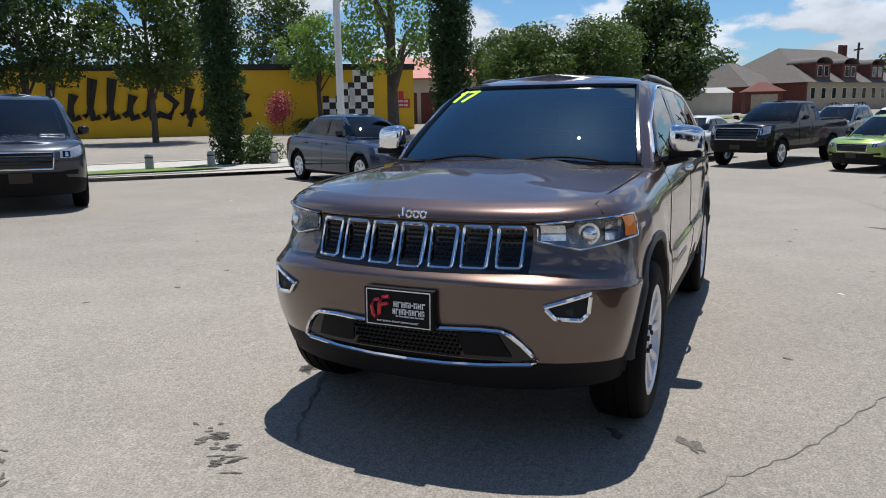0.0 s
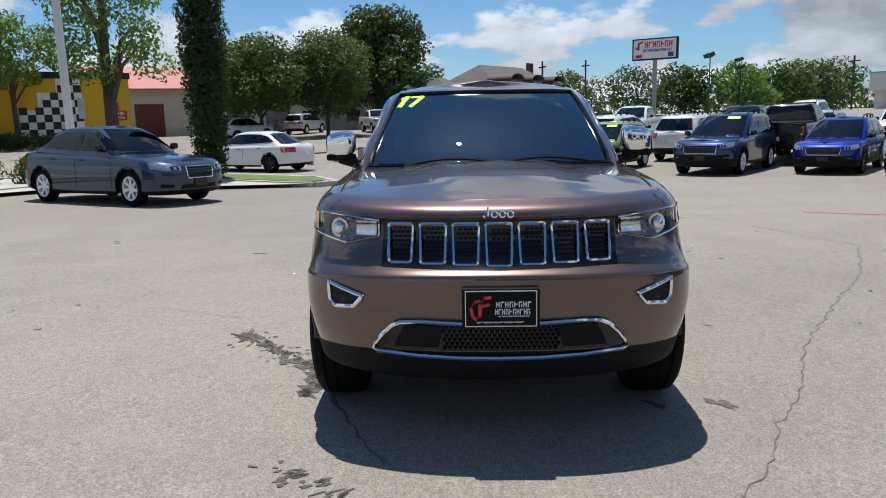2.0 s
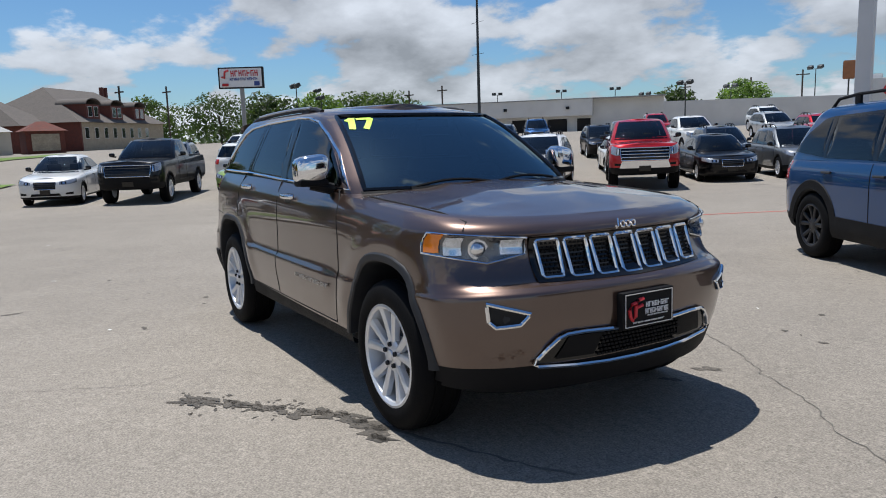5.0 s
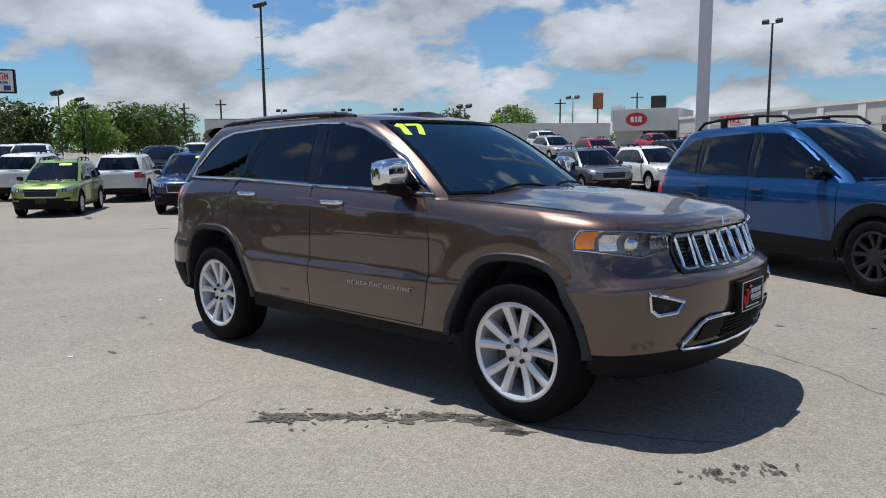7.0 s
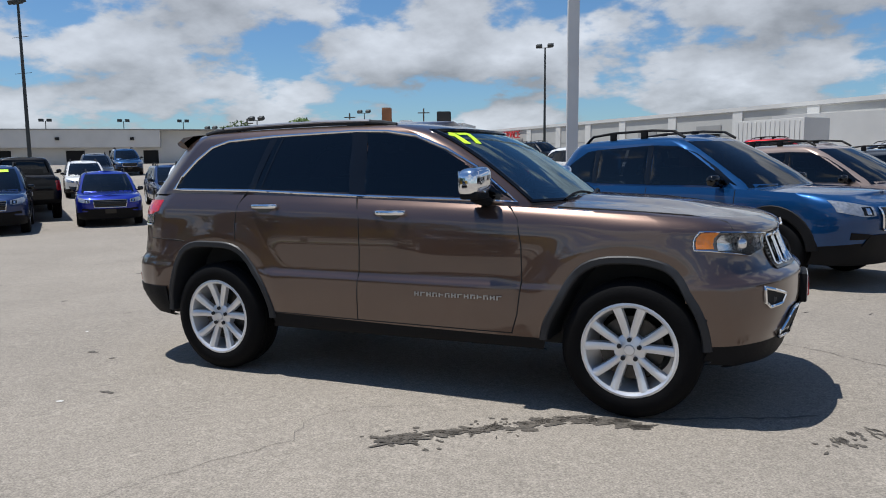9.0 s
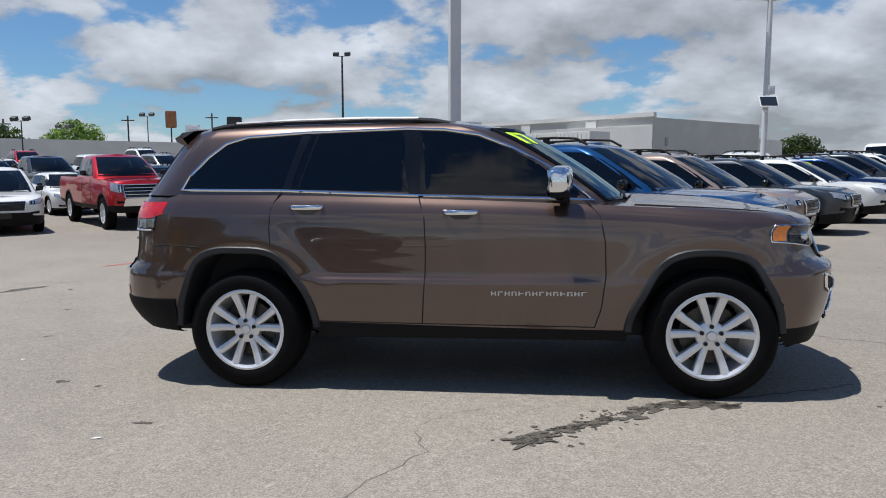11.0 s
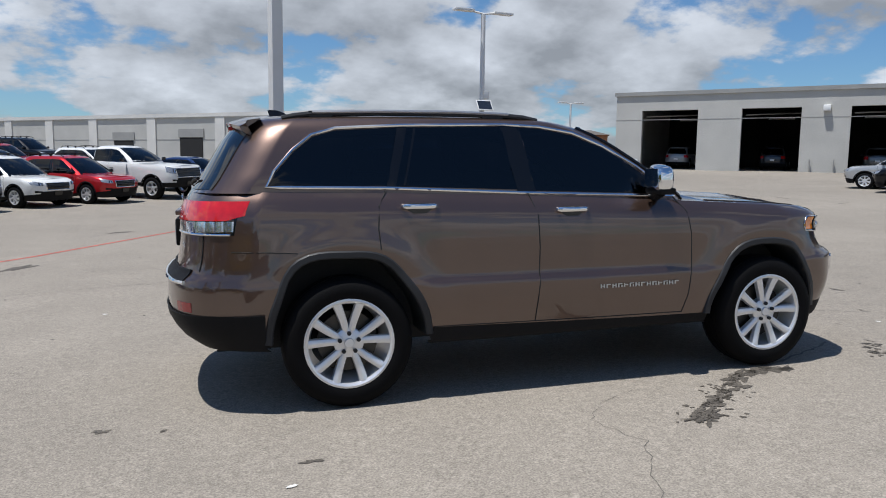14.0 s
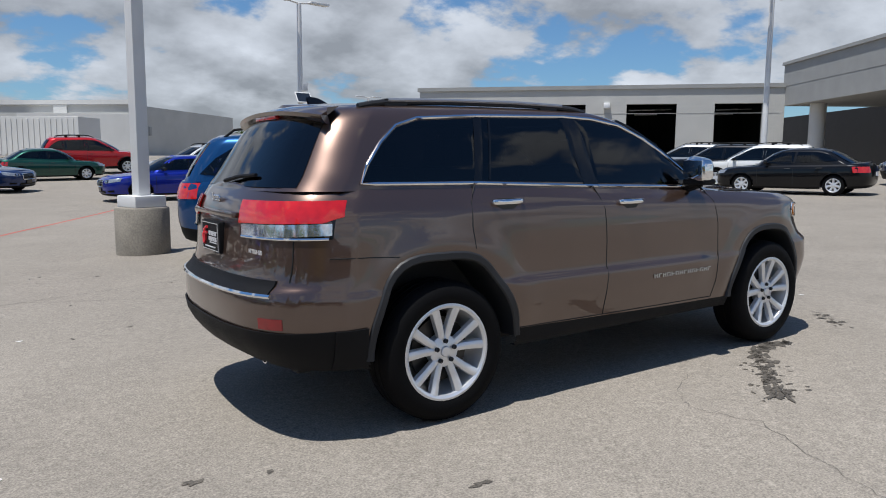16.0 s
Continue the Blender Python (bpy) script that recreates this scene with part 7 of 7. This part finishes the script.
part("ribs", bm, M_WHITE_WALL, ct, smooth=False)["kind"] = "stuff"
for y in (-.6, .6):
    part("door_leaf", boxes((-1.26, -1.2, y - .55, y + .55, .2, 2.65)), M_SIGN_WHITE, ct, smooth=False)
    part("lock_bar", tube(bmesh.new(), [(-1.29, y, .2), (-1.29, y, 2.65)], .03, 6), M_BAND, ct)

# service bays with open doors
fm, ln = frame_of((25.5, 43.3), (43.0, 25.2))
gb = empty("service_bays", fm, "pale grey garage with open service bays", "building")
bays = [(1.88, 5.75), (8.6, 12.25), (15.1, 18.5), (21.0, 24.1)]
edges = [0.0] + [v for b in bays for v in b] + [ln + .3]
for a, b in zip(edges[::2], edges[1::2]):
    part("pier", boxes((a, b, 0, .35, 0, 5.4)), M_GREY_WALL, gb, smooth=False)
part("upper_wall", boxes((0, ln + .3, 0, .35, 5.4, 6.45)), M_GREY_WALL, gb, smooth=False)
part("coping", boxes((-.15, ln + .3, -.12, .45, 6.45, 6.72)), M_BAND, gb, smooth=False)
part("wall_joint", boxes((0, ln, -.012, 0, 4.72, 4.76)), M_BAND, gb, smooth=False)
part("side_wall", boxes((0, .35, .35, 16, 0, 6.5)), M_GREY_WALL, gb, smooth=False)
# inner walls and roof near-black: the bays' indoor shade put into the colour
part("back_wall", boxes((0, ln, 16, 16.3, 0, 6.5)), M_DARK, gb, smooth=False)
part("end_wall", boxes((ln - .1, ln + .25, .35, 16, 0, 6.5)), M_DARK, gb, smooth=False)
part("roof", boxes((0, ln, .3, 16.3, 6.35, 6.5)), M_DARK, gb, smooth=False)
for a, b in bays:
    part("door_track", tube(bmesh.new(), [(a + .2, .6, 5.0), (b - .1, 3.5, 5.25)], .05, 6), M_BAND, gb)
    part("light_tube", boxes(((a + b) / 2 - .9, (a + b) / 2 + .9, 8, 8.2, 5.1, 5.2)), M_SIGN_WHITE, gb, smooth=False)
part("wall_light", boxes((13.5, 13.95, -.35, 0, 5.1, 5.5), bevel=.08), M_SIGN_WHITE, gb)
for x in (12.9, 14.3):
    part("stand_pipe", tube(bmesh.new(), [(x, -.15, 1.2), (x, -.15, 2.0)], .05, 6), M_BAND, gb)
gm = fm @ pose(10.4, 5.0, 0)
vehicle("suv", gm.translation.x, gm.translation.y, -46 + 90, CHAR, "dark car inside an open service bay", "crossover", "", (.95, .95, .95))
gm = fm @ pose(3.8, 5.0, 0)
vehicle("suv", gm.translation.x, gm.translation.y, -46 + 90, SILVER, "silver car inside an open service bay", "crossover", "", (.95, .95, .95))
gm = fm @ pose(16.8, 5.0, 0)
vehicle("suv", gm.translation.x, gm.translation.y, -46 + 90, GREY, "grey car inside an open service bay", "crossover", "", (.95, .95, .95))

# covered drive beside the bays
fm, ln = frame_of((43.2, 25.0), (28.5, 3.0))
cb = empty("covered_drive", fm, "covered drive with a deep fascia greyed for shade", "building")
# darker grey than the walls: the fascia's shade is put into its colour
part("fascia", boxes((-.3, ln, 0, 9, 5.2, 7.9)), M_BAND, cb, smooth=False)
part("fascia_joint", boxes((0, ln, -.015, 0, 6.5, 6.54)), M_BAND, cb, smooth=False)
part("coping", boxes((-.4, ln, -.12, .4, 7.9, 8.1)), M_BAND, cb, smooth=False)
# near-black for the shade under cover; runs on past the drive to hide sky
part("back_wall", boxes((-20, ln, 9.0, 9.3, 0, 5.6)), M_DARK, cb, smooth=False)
for x in (2.2, 15.5):
    bm = bmesh.new()
    lathe(bm, [(.5, 0), (.5, 5.2)], 24, "z")
    part("round_column", bm, M_WHITE_WALL, cb, m=pose(x, 1.2, 0))

# far brick hotel and street signs
fm, ln = frame_of((66.5, 145.5), (78.5, 139.5))
bh = empty("brick_hotel", fm, "far brown brick hotel with gables", "building")
part("wall", boxes((0, ln, 0, 10, 0, 8.2)), M_ORANGE, bh, smooth=False)
part("gable", boxes((3, 5.5, -.6, 2, 0, 9.0)), M_STONE, bh, smooth=False)
for r in range(3):
    for k in range(7):
        window_unit(bh, 1.0 + 1.85 * k, -.62 if 3 < 1.0 + 1.85 * k < 5.5 else 0, 2.0 + 2.1 * r, .7, 1.1, None)
part("roof", hip_roof(bmesh.new(), 0, ln, 0, 10, 8.2, 9.4, 4), M_SHINGLE, bh, smooth=False)


# ---- poles, lamps and signs ----
def flood_pole(x, y, top, label, bars=False, heads=2, r=.11, m_pole=None):
    p = empty("lamp_post", pose(x, y, ground_z(x, y) - .1), label, "lamp post")
    h = top - ground_z(x, y)
    part("pole", tube(bmesh.new(), [(0, 0, 0), (0, 0, h)], r, 8, r_end=r * .6), m_pole or M_POLE_DARK, p)
    part("cross_arm", tube(bmesh.new(), [(-.8, 0, h), (.8, 0, h)], .05, 6), m_pole or M_POLE_DARK, p)
    for k in range(heads):
        xx = -.8 + 1.6 * k / max(1, heads - 1)
        bm = bmesh.new()
        box(bm, -.38, .38, -.3, .3, -.18, .3, bevel=.08)
        part("floodlight", bm, M_POLE_DARK, p, m=pose(xx, -.1, h + .2, 25, 0, 0))
    if bars:
        for f in (.80, .58):
            part("banner_arm", tube(bmesh.new(), [(-1.4, 0, h * f), (1.4, 0, h * f)], .03, 5), M_POLE_DARK, p)
    return p


flood_pole(-76.4, 51.0, 19.3, "tall dark lamp post with three floodlights and banner arms", True, 3, .23)
flood_pole(-28.0, 92.0, 16.4, "tall dark lamp post with two floodlights", False, 2, .2)
for x, y, z in ((-80.6, 27.7, 7.6), (-98.2, 37.6, 7.2), (-116, 46.8, 7.4), (-61, 72.3, 6.9), (-85.6, 90.6, 7.0), (-107.3, 40.7, 8.8), (-62, 101, 9.4), (-72, 95, 7.4)):
    flood_pole(x, y, z, "slim dark lamp post far across the lot", False, 2, .1)


def tee_pole(x, y, top, turn, label, panel=False):
    p = empty("lamp_post", pose(x, y, ground_z(x, y) - .1, 0, 0, turn), label, "lamp post", "white lamp posts")
    h = top - ground_z(x, y)
    part("pole", tube(bmesh.new(), [(0, 0, 0), (0, 0, h)], .13, 10, r_end=.10), M_POLE_WHITE, p)
    for s in (-1, 1):
        part("lamp_arm", tube(bmesh.new(), [(0, 0, h), (s * .55, 0, h + .08)], .05, 6), M_POLE_WHITE, p)
        part("lamp_head", boxes((min(s * .5, s * 1.45), max(s * .5, s * 1.45), -.17, .17, h + .04, h + .15), bevel=.03), M_POLE_WHITE, p)
    if panel:
        sol = part("solar_panel", boxes((-.38, .38, -.02, .02, -.27, .27), bevel=.008), M_POLE_WHITE, p, "small tilted solar panel", m=pose(0, -.27, 3.85, -32, 0, 0))
        part("cell_face", boxes((-.33, .33, -.028, -.022, -.22, .22)), M_WINDOW, sol, smooth=False)
        part("junction_box", boxes((.02, .3, -.14, .14, 4.15, 4.5), bevel=.02), M_POLE_WHITE, p)
    return p


tee_pole(9.0, 26.4, 8.15, 8, "white lamp post with twin flat heads", True)
tee_pole(24.2, 14.0, 8.2, 15, "white lamp post with twin flat heads")
tee_pole(33.0, 66.0, 8.0, 0, "white lamp post with twin flat heads")
# thick square post on a concrete drum
p = empty("lamp_post", pose(-1.28, 7.9, ground_z(-1.28, 7.9) - .05, 0, 0, 20), "thick white square steel post on a concrete drum", "lamp post")
bm = bmesh.new()
lathe(bm, [(.40, 0), (.40, .74), (.385, .77), (.001, .77)], 36, "z")
part("concrete_drum", bm, M_CONCRETE, p, "stained round concrete base")
part("base_plate", boxes((-.26, .26, -.26, .26, .77, .95), bevel=.02), M_POLE_WHITE, p)
part("pole", boxes((-.098, .098, -.098, .098, .94, 9.5), bevel=.015), M_POLE_WHITE, p)
p = empty("flag_pole", pose(-18.7, -13.2, ground_z(-18.7, -13.2)), "tall white round steel pole on the island", "pole")
part("shaft", tube(bmesh.new(), [(0, 0, 0), (0, 0, 11)], .14, 12, r_end=.11), M_POLE_WHITE, p)
part("box", boxes((-1.0, -.72, -.05, .05, 2.0, 2.7), bevel=.02), M_BAND, p)

# pylon sign
d = Vector((4.9 + 91.7, -2.1 - 24.3)).normalized()
p = empty("pylon_sign", pose(-91.7, 24.3, ground_z(-91.7, 24.3), 0, 0, math.degrees(math.atan2(d.y, d.x)) + 90 - 14), "white pylon sign with red and blue shapes on a grey mast", "sign")
part("mast", tube(bmesh.new(), [(0, 0, 0), (0, 0, 7.4)], .28, 10), M_BAND, p)
part("cabinet", boxes((-2.9, 2.9, -.3, .3, 7.2, 9.9), bevel=.05), M_DARK, p, smooth=False)
face = part("face", boxes((-2.7, 2.7, -.34, -.3, 7.38, 9.72)), M_SIGN_WHITE, p, smooth=False)
part("red_ribbon", tube(bmesh.new(), [(-2.4, -.36, 8.7), (-2.1, -.36, 8.5), (-2.0, -.36, 9.3), (-1.5, -.36, 9.5)], .14, 6), M_RED_SIGN, face)
part("red_bars", glyphs(bmesh.new(), 7, 3.6, .75, .04), M_RED_SIGN, face, smooth=False, m=pose(.55, -.35, 8.72))["kind"] = "stuff"
part("blue_bars", glyphs(bmesh.new(), 13, 3.6, .35, .04), M_BLUE_SIGN, face, smooth=False, m=pose(.4, -.35, 8.2))["kind"] = "stuff"
part("blue_square", boxes((1.7, 2.4, -.38, -.34, 7.5, 8.05)), M_BLUE_SIGN, face, smooth=False)
part("red_oval", boxes((-2.4, -1.6, -.38, -.34, 7.5, 7.85), bevel=.1), M_RED_SIGN, face)

# street signs and power poles beyond the lot
for x, y, h, w, mt, lb in ((-71.7, 125.7, 10.6, 1.0, M_ORANGE, "round orange and cream restaurant sign on a mast"), (-68, 127, 8.0, 1.3, M_SIGN_WHITE, "small white sign on a post"), (-60, 128, 9.5, 1.4, M_INK, "black and yellow sign on a post")):
    p = empty("street_sign", pose(x, y, ground_z(x, y), 0, 0, 30), lb, "sign")
    part("mast", tube(bmesh.new(), [(0, 0, 0), (0, 0, h - 2)], .15, 6), M_POLE_DARK, p)
    part("panel", boxes((-w, w, -.2, .2, h - 3.2, h), bevel=.3), mt, p)
for k, (x, y, h) in enumerate(((-88, 121, 9), (-82, 128, 10), (-96, 112, 8.6), (-66, 131, 10.5), (-118, 70, 9.5), (-124, 66, 9), (-120, 20, 9.5), (-112, 12, 9))):
    p = empty("power_pole", pose(x, y, ground_z(x, y), 0, 0, 20), "wooden power pole with a crossarm", "pole", "power poles")
    part("mast", tube(bmesh.new(), [(0, 0, 0), (0, 0, h)], .16, 6), M_BARK, p)
    part("crossarm", boxes((-1.2, 1.2, -.08, .08, h - 1.0, h - .8)), M_BARK, p, smooth=False)
